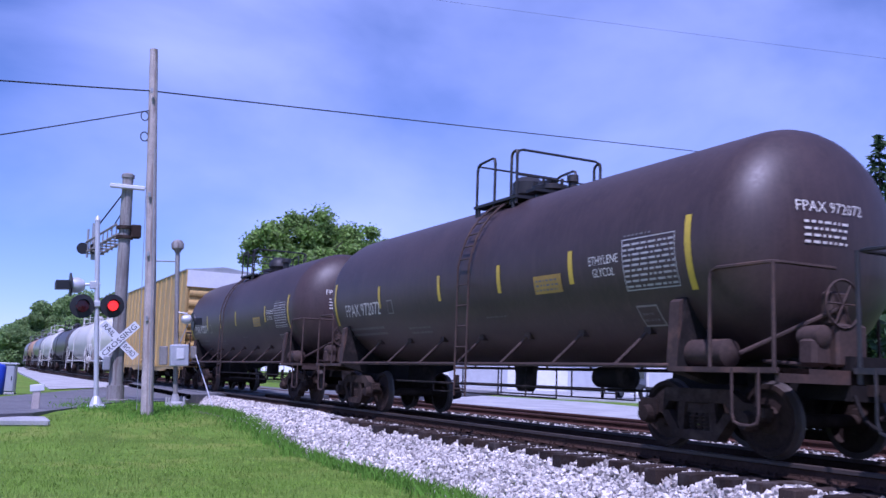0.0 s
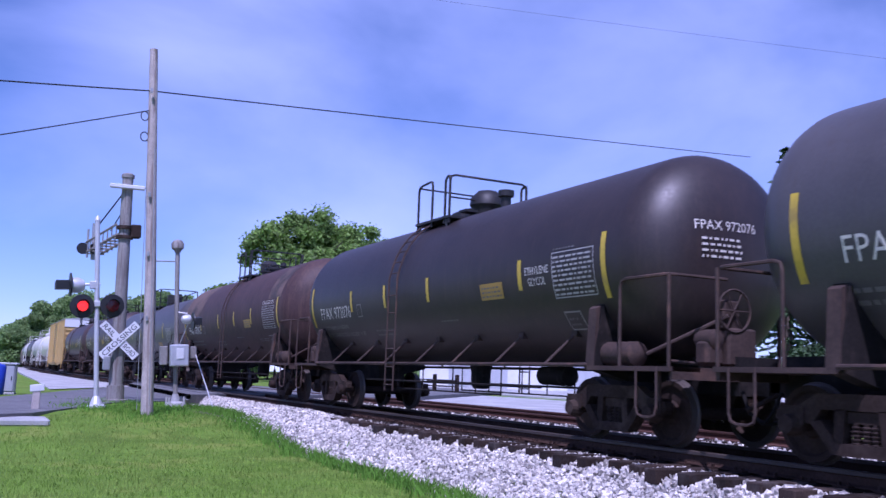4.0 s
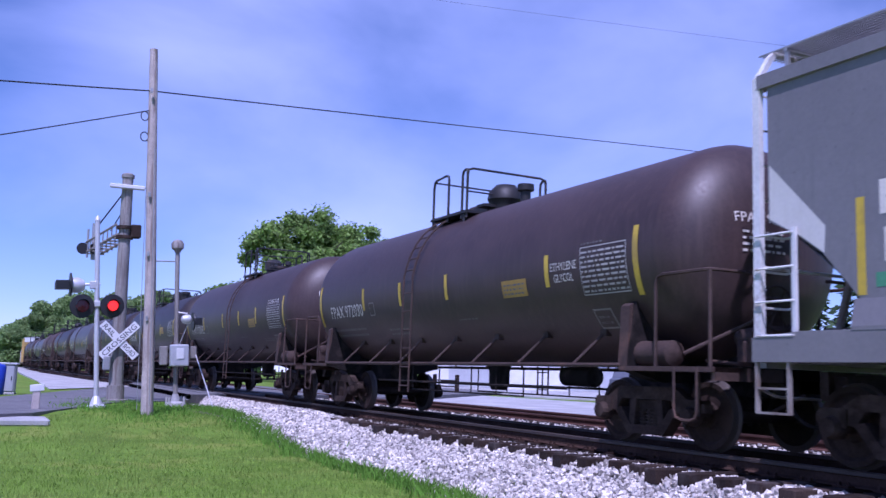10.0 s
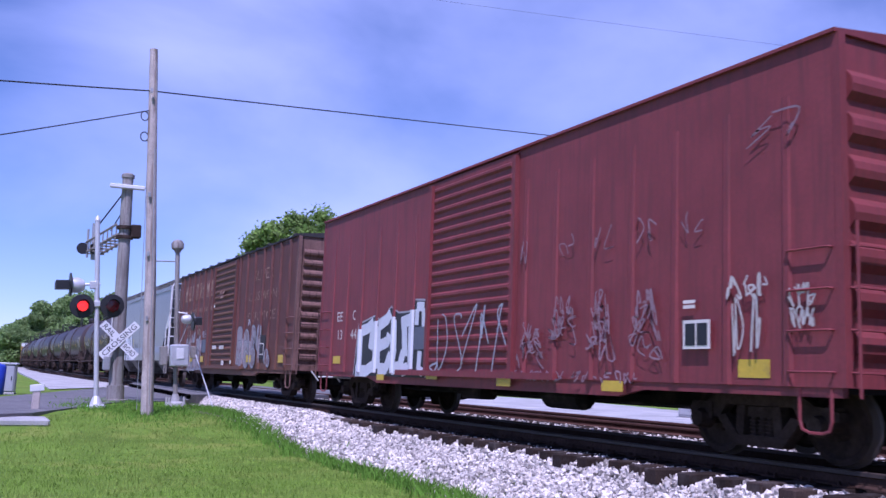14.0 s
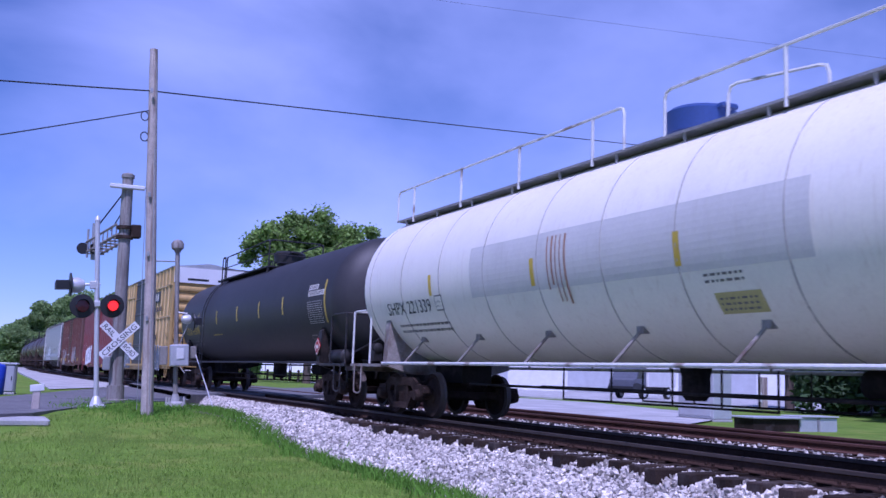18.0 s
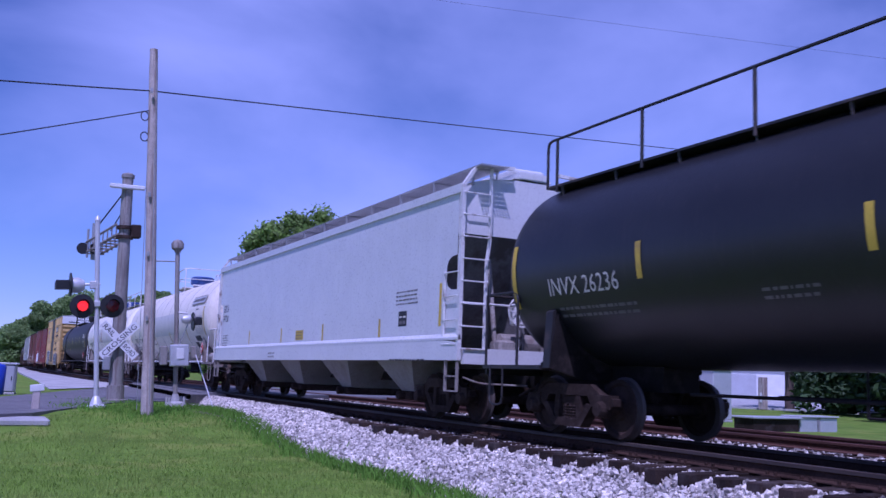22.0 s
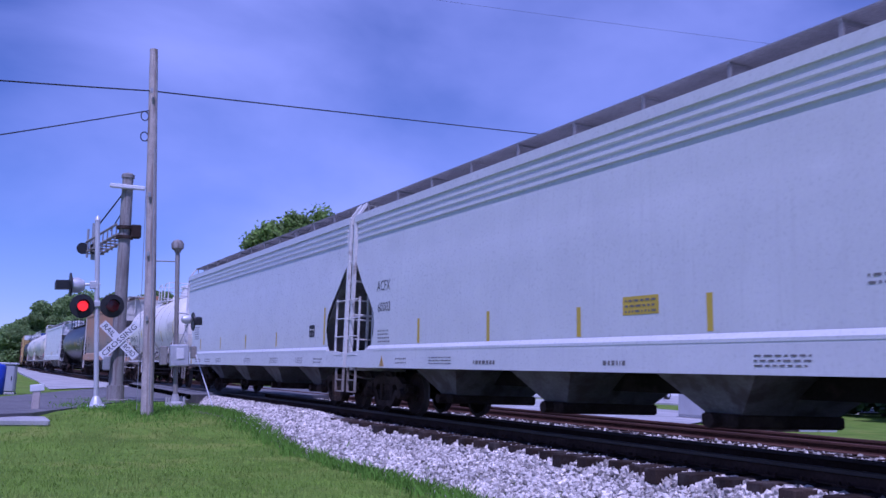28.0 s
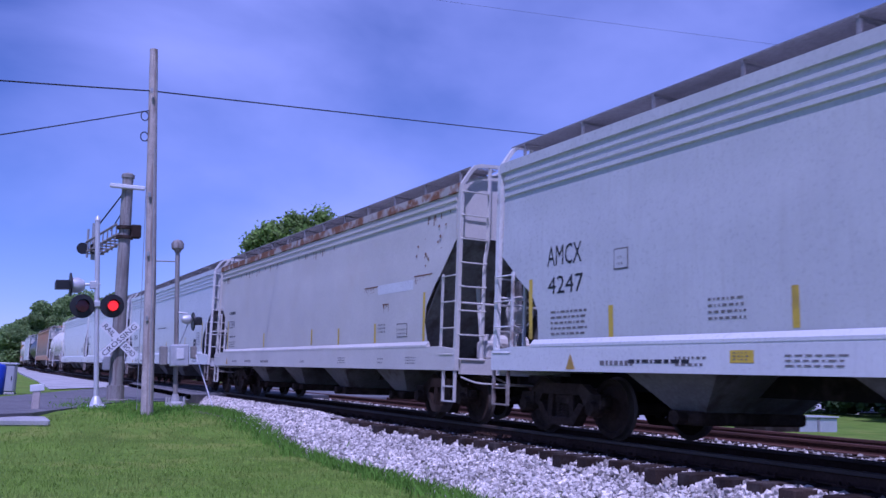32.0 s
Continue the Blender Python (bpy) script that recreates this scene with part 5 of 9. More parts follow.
    # ladder over the flank
    if ladder_x is not None:
        for q in (-1, 1):
            bm = B()
            path = [(-r - 0.1, 0.52), (-r - 0.1, zc + 0.15)] + [(-(r + 0.09) * math.cos(a), zc + (r + 0.09) * math.sin(a)) for a in [radians(14 + 9 * k) for k in range(7)]]
            for x in (ladder_x - 0.2, ladder_x + 0.2):
                for (ya, za), (yb, zb) in zip(path, path[1:]):
                    rod(bm, (x, -q * ya, za), (x, -q * yb, zb), 0.019, 5)
            done = 0.0
            for (ya, za), (yb, zb) in zip(path, path[1:]):
                seg = math.hypot(yb - ya, zb - za)
                k = 0.12
                while k < seg:
                    f = k / seg
                    y, z = ya + (yb - ya) * f, za + (zb - za) * f
                    rod(bm, (ladder_x - 0.2, -q * y, z), (ladder_x + 0.2, -q * y, z), 0.014, 5)
                    k += 0.36 if seg > 0.5 else 10
            part("ladder", bm, gear, car)
    # top platform with railing
    if deck:
        p0, p1 = deck
        zt = zc + math.sqrt(r * r - 0.81) + 0.06
        bm = B()
        for q in (-1, 1):
            box(bm, ((p0 + p1) / 2, q * 0.74, zt + 0.12), (p1 - p0 + 0.1, 0.4, 0.05))
            for x in (p0 + 0.1, p1 - 0.1):
                rod(bm, (x, q * 0.9, zt + 0.12), (x, q * 0.9, zt - 0.1), 0.03, 5)
        box(bm, (p1 - 0.1, 0, top + 0.05), (0.3, 1.1, 0.05))
        part("platform", bm, top_gear, car)
        zr = zt + rail_h
        for q in (-1, 1):
            bm = B()
            pipe(bm, [(p0 + gap, q * 0.9, zt), (p0 + gap, q * 0.9, zr - 0.05), (p1, q * 0.9, zr), (p1, q * 0.9, zt)], 0.026, 6)
            part("railing", bm, top_gear, car)
            if gap < 1:
                bm = B()
                rod(bm, (p0, q * 0.9, zt + 0.55), (p1, q * 0.9, zt + 0.52), 0.018, 6)
                part("middle_rail", bm, top_gear, car)
            hoop = 0.66 if gap > 1 else 0.4
            bm = B()
            pipe(bm, [(p0, q * 0.9, zt - 0.15), (p0, q * 0.9, zr - 0.04), (p0 + hoop, q * 0.9, zr), (p0 + hoop, q * 0.9, zt)], 0.026, 6)
            part("grab_rail", bm, top_gear, car)
        bm = B()
        pipe(bm, [(p1, -0.9, zt), (p1, -0.9, zr), (p1, 0.9, zr), (p1, 0.9, zt)], 0.024, 6)
        part("end_railing", bm, top_gear, car)
        bm = B()
        rod(bm, (p1, -0.9, zt + 0.52), (p1, 0.9, zt + 0.52), 0.018, 6)
        part("middle_rail", bm, top_gear, car)
        bm = B()
        zm = zr - 0.06 if gap > 1 else zt + 0.55
        rod(bm, (p0, -0.9, zm), (p0, 0.9, zm), 0.02, 6)
        part("middle_rail", bm, top_gear, car)
    if long_walk:
        zt = zc + math.sqrt(r * r - 0.64) + 0.1
        x0, x1 = -half + 0.75, half - 0.7
        for q in (-1, 1):
            bm = B()
            box(bm, (0, q * 0.76, zt), (x1 - x0, 0.34, 0.035))
            n = 12
            for i in range(n):
                x = x0 + 0.4 + i * (x1 - x0 - 0.8) / (n - 1)
                rod(bm, (x, q * 0.9, zt), (x, q * 0.85, zt - 0.3), 0.025, 5)
            part("walkway", bm, gear if gear is M_BLACK_GEAR else M_GRATE, car)
            for (a, b) in ((x0, -0.5), (0.4, x1)) if q < 0 else ():
                bm = B()
                pipe(bm, [(a, q * 0.92, zt), (a, q * 0.92, zt + walk_rail), (b, q * 0.92, zt + walk_rail), (b, q * 0.92, zt)], 0.024, 6)
                for i in range(4):
                    x = -1.28 - i * 2.15 if b < 0 else 2.55 + i * 2.0
                    if a < x < b:
                        rod(bm, (x, q * 0.92, zt - 0.1), (x, q * 0.92, zt + walk_rail), 0.026, 6)
                part("railing", bm, top_gear, car)
            bm = B()
            pipe(bm, [(1.6, q * 0.92, zt), (1.62, q * 0.92, zt + 0.42), (2.9, q * 0.6, zt + 0.4), (2.9, q * 0.6, zt)], 0.024, 6)
            part("inner_rail", bm, top_gear, car)
    if end_ladder:
        bm = B()
        for y in (-0.95, -0.5):
            pts = [(end - 0.58, y, 0.6), (end - 0.58, y, 2.3), (half - 0.06, y, zc + 0.35), (half - 0.3, y, zc + 1.0), (half - 0.75, y, top - 0.02)]
            pipe(bm, pts, 0.03, 6)
        for i in range(13):
            f = i / 12
            z = 0.8 + (top - 0.9) * f
            x = end - 0.58 if z < 2.3 else (end - 0.58) + (half - 0.75 - end + 0.58) * ((z - 2.3) / (top - 2.3)) ** 1.6
            rod(bm, (x, -0.95, z), (x, -0.5, z), 0.016, 5)
        part("end_ladder", bm, top_gear, car)
    # domes and valves
    dm = dome_mat or top_gear
    bm = B()
    vb = B()
    if dome == "bonnet":
        lathe(bm, [(top - 0.05, 0.36), (top + 0.1, 0.42), (top + 0.12, 0.5), (top + 0.42, 0.52), (top + 0.48, 0.44), (top + 0.5, 0.0)], 24, "z", (dome_x, 0, 0))
        rbox(vb, (dome_x + 0.55, 0, top + 0.42), (0.14, 0.3, 0.08), 0.02)
    elif dome == "drum":
        lathe(bm, [(top - 0.05, 0.36), (top + 0.5, 0.36), (top + 0.52, 0.32), (top + 0.53, 0.0)], 24, "z", (dome_x, 0, 0))
        lathe(vb, [(top - 0.05, 0.13), (top + 0.28, 0.13), (top + 0.3, 0.19), (top + 0.38, 0.19), (top + 0.4, 0.1), (top + 0.5, 0.1)], 14, "z", (dome_x + 1.25, 0, 0))
    elif dome == "valves":
        lathe(bm, [(top - 0.05, 0.26), (top + 0.1, 0.26), (top + 0.14, 0.31), (top + 0.2, 0.31), (top + 0.22, 0.24), (top + 0.52, 0.24), (top + 0.55, 0.29), (top + 0.62, 0.27), (top + 0.68, 0.1), (top + 0.7, 0.0)], 18, "z", (dome_x, 0, 0))
        lathe(vb, [(top - 0.02, 0.16), (top + 0.06, 0.18), (top + 0.2, 0.06), (top + 0.3, 0.04)], 14, "z", (dome_x - 1.75, -0.2, 0))
    elif dome == "pair":
        lathe(bm, [(top - 0.05, 0.24), (top + 0.14, 0.24), (top + 0.17, 0.3), (top + 0.4, 0.3), (top + 0.5, 0.2), (top + 0.54, 0.0)], 18, "z", (dome_x, 0, 0))
        lathe(vb, [(top - 0.05, 0.3), (top + 0.1, 0.3), (top + 0.12, 0.36), (top + 0.19, 0.36), (top + 0.22, 0.3), (top + 0.24, 0.0)], 18, "z", (dome_x + 0.8, 0, 0))
        hb = B()
        rbox(hb, (dome_x + 0.8, -0.1, top + 0.27), (0.5, 0.12, 0.09), 0.02)
        part("hatch_handle", hb, dm, car)
        for k in range(6):
            hb = B()
            a = k * math.pi / 3
            rod(hb, (dome_x + 0.8 + 0.33 * math.cos(a), 0.33 * math.sin(a), top + 0.08), (dome_x + 0.8 + 0.33 * math.cos(a), 0.33 * math.sin(a), top + 0.3), 0.03, 6)
            part("hatch_bolt", hb, dm, car)
        hb = B()
        lathe(hb, [(top - 0.05, 0.07), (top + 0.2, 0.07), (top + 0.22, 0.11), (top + 0.34, 0.1), (top + 0.36, 0.0)], 12, "z", (dome_x + 1.32, 0.1, 0))
        part("valve", hb, dm, car)
    elif dome == "cover":
        prism(bm, [(-0.32, top - 0.05), (0.32, top - 0.05), (0.32, top + 0.12), (0.42, top + 0.14), (0.4, top + 0.32), (0.26, top + 0.46), (-0.26, top + 0.46), (-0.4, top + 0.32), (-0.42, top + 0.14), (-0.32, top + 0.12)], dome_x - 0.28, dome_x + 0.28)
        lathe(vb, [(top - 0.05, 0.16), (top + 0.3, 0.16), (top + 0.31, 0.22), (top + 0.42, 0.22), (top + 0.44, 0.1)], 14, "z", (dome_x + 0.88, 0, 0))
        hb = B()
        rbox(hb, (dome_x - 0.62, 0, top + 0.03), (0.5, 0.5, 0.12), 0.04)
        part("hatch_plate", hb, dm, car)
    else:
        lathe(bm, [(top - 0.05, 0.3), (top + 0.12, 0.3), (top + 0.2, 0.36), (top + 0.36, 0.34), (top + 0.5, 0.2), (top + 0.54, 0.0)], 18, "z", (dome_x, 0, 0))
        lathe(vb, [(top - 0.05, 0.1), (top + 0.26, 0.1), (top + 0.28, 0.16), (top + 0.4, 0.16), (top + 0.42, 0.05)], 14, "z", (dome_x + 0.75, 0, 0))
        hb = B()
        rbox(hb, (dome_x - 0.72, 0, top + 0.08), (0.82, 0.5, 0.22), 0.04)
        part("hatch_plate", hb, dm, car)
    part("dome", bm, dm, car, smooth=True)
    part("hinge" if dome == "bonnet" else "valve", vb, dm, car, smooth=True)
    # markings
    for i, (x, z0, z1) in enumerate(stripes):
        bm = B()
        patch(bm, x - 0.055, x + 0.055, z0, z1, wrap, 8)
        part("reflective_stripe", bm, stripe_mat, car, "yellow reflective tape" if stripe_mat is M_YELLOW else "")
    for (text, x, z, w, h) in marks:
        words(text, x, z, w, h, wrap, mark_mat, car)
    for (kind, x0, x1, z0, z1) in panels:
        bm = B()
        if kind == "plate":
            patch(bm, x0, x1, z0, z1, wrap, 4)
            pl = part("plate", bm, M_NOTICE if mark_mat is M_LETTER_BLACK else M_ORANGE, car, "yellow notice plate" if mark_mat is M_LETTER_BLACK else "amber notice plate")
            bm = B()
            bars(bm, x0 + 0.06, x1 - 0.06, z0 + 0.04, z1 - 0.02, 3, on_tank(r, zc, 0.01), rng)
            fine(part("stencil", bm, M_DIM, pl))
        elif kind == "streak":
            for k in range(5):
                a = x0 + (x1 - x0) * k / 4
                patch(bm, a, a + rng.uniform(0.02, 0.06), z0 + rng.uniform(-0.3, 0.1), z1, on_tank(r, zc, 0.009), 8)
            fine(part("rust_streak", bm, M_STREAK, car, "rusty streaks running down"))
        elif kind == "band":
            lathe(bm, [(x0, r + 0.002), (x0 + 0.01, r + 0.006), (x1 - 0.01, r + 0.006), (x1, r + 0.002)], 56, "x", (0, 0, zc))
            part("rust_band", bm, M_RUST_BAND, car, "brown-stained weld band", smooth=True)
        elif kind == "patch":
            patch(bm, x0, x1, z0, z1, on_tank(r, zc, 0.003), 10)
            part("repaint_patch", bm, M_PATCH_GREY, car, "greyer repainted patch")
        elif kind == "brown":
            patch(bm, x0, x1, z0, z1, on_tank(r, zc, 0.003), 14)
            part("repaint_patch", bm, M_PATCH_BROWN, car, "weathered brown patch")
        elif kind == "blot":
            patch(bm, x0, x1, z0, z1, on_tank(r, zc, 0.006), 3, -0.06)
            bl = part("stencil_panel", bm, M_LETTER_BLACK, car, "black stencil panel")
            fine(part("stencil", bars(B(), x0 + 0.06, x1 - 0.12, z0 + 0.03, z1 - 0.02, 2, on_tank(r, zc, 0.01), rng, 0.25), M_DIM, bl))
        elif kind == "board":
            fr = B()
            for a, b, c, d in ((x0, x1, z1, z1 + 0.03), (x0, x1, z0 - 0.03, z0), (x0 - 0.03, x0, z0 - 0.03, z1 + 0.03), (x1, x1 + 0.03, z0 - 0.03, z1 + 0.03)):
                patch(fr, a, b, c, d, on_tank(r, zc, 0.034), 2)
            part("board_frame", fr, M_WORN_GEAR, car)
            patch(bm, x0, x1, z0, z1, on_tank(r, zc, 0.03), 3)
            bd = part("name_board", bm, M_HOPPER_PALE, car, "raised grey name board")
            bm = B()
            bars(bm, x0 + 0.12, x1 - 0.12, z0 + 0.07, z1 - 0.05, 1, on_tank(r, zc, 0.036), rng, 0.9, (0.08, 0.2))
            part("lettering", bm, M_DIM, bd)
        elif kind == "box":
            bm2 = B()
            patch(bm2, x0, x1, z0, z1, wrap, 3)
            sq = part("stencil_square", bm2, M_DIM if mark_mat is M_LETTER_BLACK else M_STENCIL, car)
            patch(bm, x0 + 0.022, x1 - 0.022, z0 + 0.022, z1 - 0.022, on_tank(r, zc, 0.009), 3)
            part("panel", bm, paint, sq)
            bm = B()
            bars(bm, x0 + 0.08, x1 - 0.08, z0 + 0.07, z1 - 0.05, 2, on_tank(r, zc, 0.014), rng)
            fine(part("stencil", bm, M_DIM, sq))
        elif kind == "para":
            bars(bm, x0, x1, z0, z1, 5, wrap, rng, 0.5, (0.03, 0.1))
            fine(part("stencil", bm, M_STENCIL, car))
        elif kind.startswith("label:"):
            lb = part("printed_panel", patch(bm, x0, x1, z0, z1, wrap, 3), M_LETTER, car, "white panel with black words")
            part("lettering", write(B(), kind[6:], x0 + 0.05, z0 + (z1 - z0) * 0.22, x1 - x0 - 0.1, (z1 - z0) * 0.6, on_tank(r, zc, 0.01)), M_LETTER_BLACK, lb)
        elif kind.startswith("say:"):
            write(bm, kind[4:], x0, z0, x1 - x0, z1 - z0, wrap)
            part("lettering", bm, M_STENCIL, car)
        elif kind == "placard":
            bm.free()
            bm = B()
            xm, zm = (x0 + x1) / 2, (z0 + z1) / 2
            y = -1.52
            poly(bm, [(x0, y, zm), (xm, y, z0), (x1, y, zm), (xm, y, z1), (x0, y + 0.02, zm), (xm, y + 0.02, z0), (x1, y + 0.02, zm), (xm, y + 0.02, z1)], [(0, 1, 2, 3), (7, 6, 5, 4), (0, 4, 5, 1), (1, 5, 6, 2), (2, 6, 7, 3), (3, 7, 4, 0)])
            plain = paint is M_TANK_WHITE and half < 8
            pl = part("placard", bm, M_FAINT if plain else M_RED_MARK, car, "pale diamond hazard placard" if plain else "red diamond hazard placard")
            bm = B()
            for k in range(4):
                cx, cz = ((x0, zm), (xm, z0), (x1, zm), (xm, z1))[k], ((xm, z0), (x1, zm), (xm, z1), (x0, zm))[k]
                a, b = [(xm + (p[0] - xm) * 0.9, zm + (p[1] - zm) * 0.9) for p in (cx, cz)]
                ribbon(bm, [a, b], 0.012, lambda qx, qz: (qx, y - 0.003, qz))
            part("placard_border", bm, M_LETTER, pl)
            bm = B()
            box(bm, (xm, y - 0.006, zm), ((x1 - x0) * 0.4, 0.004, (z1 - z0) * 0.2))
            part("placard_panel", bm, M_LETTER, pl)
            bm = B()
            rod(bm, (xm, y + 0.03, z0 - 0.2), (xm, y + 0.03, z1), 0.02)
            part("placard_post", bm, gear, pl)
        else:
            if kind == "table":
                for a, b, c, d in ((x0 - 0.03, x1 + 0.03, z1 + 0.01, z1 + 0.025), (x0 - 0.03, x1 + 0.03, z0 - 0.04, z0 - 0.025), (x0 - 0.03, x0 - 0.015, z0 - 0.04, z1 + 0.02), (x1 + 0.015, x1 + 0.03, z0 - 0.04, z1 + 0.02)):
                    patch(bm, a, b, c, d, wrap, 4)
            bars(bm, x0, x1, z0, z1, {"text": 2, "line": 1, "table": 9}[kind], wrap, rng)
            fine(part("stencil", bm, M_PANEL if kind == "table" and mark_mat is not M_LETTER_BLACK else M_FAINT if kind == "table" else M_DIM if kind != "line" or mark_mat is M_LETTER else mark_mat, car))
    if end_mark:
        # the far head carries the number again
        bm = B()
        lat = lambda x, z: (half - head * (1 - math.sqrt(max(0.0, 1 - min(0.999, (math.hypot(x, z - zc) / r) ** (1 / 0.41))))) ** 1.0 + 0.012, x, z)
        words(end_mark, -0.8, zc + 0.28, 1.0, 0.13, lat, mark_mat, car)
        bars(bm, -0.7, -0.05, zc - 0.1, zc + 0.22, 4, lat, rng)
        fine(part("stencil", bm, mark_mat, car))
    running_gear(car, tc, end)
    return car


SZ = ((1.95, 2.92), (2.23, 2.7), (2.23, 2.7), (2.24, 2.7), (2.24, 2.72), (2.0, 2.92))


def tape(*xs):
    """Reflective stripes at these places along a tank."""
    return [(x, *z) for x, z in zip(xs, SZ)]


S_FPAX = tape(-6.15, -3.5, -1.6, 0.46, 3.8, 6.0)
P_FPAX = [("plate", 2.5, 3.25, 2.15, 2.42), ("table", 4.75, 5.75, 2.1, 2.72), ("text", -5.6, -3.7, 1.7, 1.94), ("text", -2.5, -1.55, 1.68, 1.86), ("box", -3.2, -2.93, 2.1, 2.38), ("line", 4.75, 5.3, 2.78, 2.84), ("line", 0.75, 1.45, 1.86, 1.92), ("box", 4.78, 5.2, 1.6, 1.87)]
FP = dict(tc=11.4, half=7.15, r=1.505, zc=2.63, gear=M_BROWN_GEAR, stripes=S_FPAX, panels=P_FPAX, ladder_x=-0.92, deck=(-1.33, 0.11), dome_x=0.05, gap=1.24, head=0.86, tank_x=1.58)
# the other make of the same car: hatch and ladder nearer the middle
LATER = dict(ladder_x=0.4, deck=(-0.46, 0.97), dome="pair", dome_x=-0.08, stripes=tape(-6.25, -3.5, -0.85, 1.3, 3.34, 6.06))
P_LATER = [("plate", 2.5, 3.22, 2.15, 2.4), ("table", 4.6, 5.75, 2.1, 2.68), ("text", -5.6, -3.7, 1.7, 1.94), ("text", -1.65, -0.6, 1.66, 1.86), ("box", -3.2, -2.93, 2.1, 2.38), ("line", 1.2, 2.0, 1.86, 1.92), ("box", 4.76, 5.3, 1.6, 1.87), ("text", 3.7, 4.6, 1.72, 1.82)]


LOADS = {"972076": ("LD LMT 224600 LB  101878 KG", "LT WT  61400 LB  27851 KG NEW  11-97"), "972042": ("LD LMT 224500 LB  101800 KG", "")}


def fpax(label, uc, number, paint=M_TANK_MAROON, **kw):
    a = dict(FP, paint=paint)
    a["marks"] = [("FPAX " + number, -5.6, 2.12, 2.0, 0.27)] + ([("ETHYLENE GLYCOL", 4.62, 2.75, 1.1, 0.12)] if number in ("972042", "972062") else [("ETHYLENE", 3.95, 2.46, 0.68, 0.12), ("GLYCOL", 4.03, 2.29, 0.5, 0.12)])
    a["end_mark"] = "FPAX " + number
    a.update(kw)
    first = LOADS.get(number)
    if first:
        a["panels"] = [q for q in a["panels"] if q[:2] != ("text", -5.6)] + [("say:" + first[0], -5.6, -4.0, 1.88, 1.965), ("say:" + first[1] if first[1] else "line", -5.55, -3.15, 1.71, 1.795)]
    return tank_car(label, uc, **a)


def dbux(label, uc, number, seed):
    a = dict(FP, paint=M_TANK_BLACK, seed=seed, gear=M_BROWN_GEAR, deck=(-1.4, 0.05), dome_x=0.0, dome="cover", rail_h=0.82, r=1.46, zc=2.59, gap=0.62, ladder_x=-0.95)
    a["stripes"] = tape(-6.15, -3.65, -1.7, 0.48, 3.0, 5.96)
    a["panels"] = [("plate", 3.08, 3.75, 2.3, 2.6), ("table", 4.75, 5.8, 2.2, 2.8), ("text", -5.6, -3.7, 1.72, 1.98), ("text", -3.03, -2.07, 1.6, 1.88), ("text", -0.56, 0.04, 1.43, 1.64), ("text", 0.11, 0.74, 1.43, 1.61), ("line", 0.75, 1.5, 1.84, 1.9)]
    a["marks"] = [("DBUX " + number, -5.7, 2.13, 2.0, 0.26)]
    a["end_mark"] = "DBUX " + number
    return tank_car(label, uc, **a)


# the head of the part of the train that is seen, then car after car
fpax("dusty black tank car with yellow reflective stripes, faded brown", -30.6, "972071", M_TANK_MAROON, seed=2)
fpax("faded maroon-black tank car with white number and yellow stripes", -14.69, "972072", M_TANK_MAROON, seed=3, **dict(LATER, stripes=tape(-6.2, -3.57, -0.76, 1.44, 3.51, 6.01)))
tank_car("slate grey tank car with a drum dome and dull paint", 2.66, 14.3, 8.75, 1.4, 2.54, M_TANK_SLATE, M_BLACK_GEAR, [(-7.9, 2.1, 2.8), (-5.5, 2.2, 2.65), (-3.1, 2.22, 2.68), (-0.43, 2.26, 2.69), (2.13, 2.3, 2.76), (5.4, 2.1, 2.8)], -0.7, (-1.65, 1.5),
         [("ACFX 71699", -7.32, 2.07, 1.95, 0.25)], [("line", -7.2, -6.35, 1.85, 1.94), ("say:LB  89250 KG", -6.27, -5.45, 1.85, 1.94), ("line", -7.15, -6.85, 1.67, 1.76), ("say:66200 LB 30050 KG", -6.6, -5.4, 1.67, 1.76), ("para", 2.2, 3.3, 2.0, 2.32), ("line", 3.4, 4.2, 2.02, 2.08), ("plate", 4.0, 4.8, 1.66, 1.95), ("table", 6.2, 7.3, 1.9, 2.5)], "drum", seams=(), dome_x=0.43, end_mark="ACFX 71699", seed=4)
fpax("brown-patched tank car with a dull repainted end", 19.72, "972062", M_TANK_PLUM, seed=5, **dict(LATER, ladder_x=0.3, deck=(-0.57, 0.87)), panels=P_LATER + [("brown", -6.35, -3.55, 2.72, 4.06), ("brown", 5.1, 6.3, 2.9, 3.85)])
fpax("dusty black tank car with white number", 35.01, "972076", M_TANK_BLACK, seed=6)
fpax("grey-black tank car with a smooth satin head", 50.52, "972086", M_TANK_SLATE, seed=7)
c = dbux("black tank car with scrawled white tags on its flank", 66.13, "220007", 8)
wrap = on_tank(1.46, 2.59)
tag_rng = random.Random(77)
bm = B()
# three-stroke signatures: a zigzag, a snake and a crossed hook, big and small
ZIGZAG = ((-0.05, 0.25), (0.06, 0.62), (0.14, 0.6), (0.17, 0.1), (0.13, 1.0), (0.36, 0.05), (0.3, 0.98))
SNAKE = ((0.66, 0.72), (0.52, 0.95), (0.44, 0.7), (0.6, 0.42), (0.62, 0.12), (0.46, 0.0), (0.4, 0.16))
HOOK = ((0.72, 1.0), (0.76, 0.3), (0.84, 0.06), (1.05, 0.02))
CROSS = ((0.64, 0.42), (0.95, 0.44))
LOOP = ((0.0, 1.0), (0.2, 1.05), (0.1, 0.1), (0.06, 0.55), (0.22, 0.55), (0.3, 0.1), (0.34, 0.5), (0.42, 0.95), (0.44, 0.1), (0.6, 0.3), (0.52, 0.5), (0.46, 0.2))
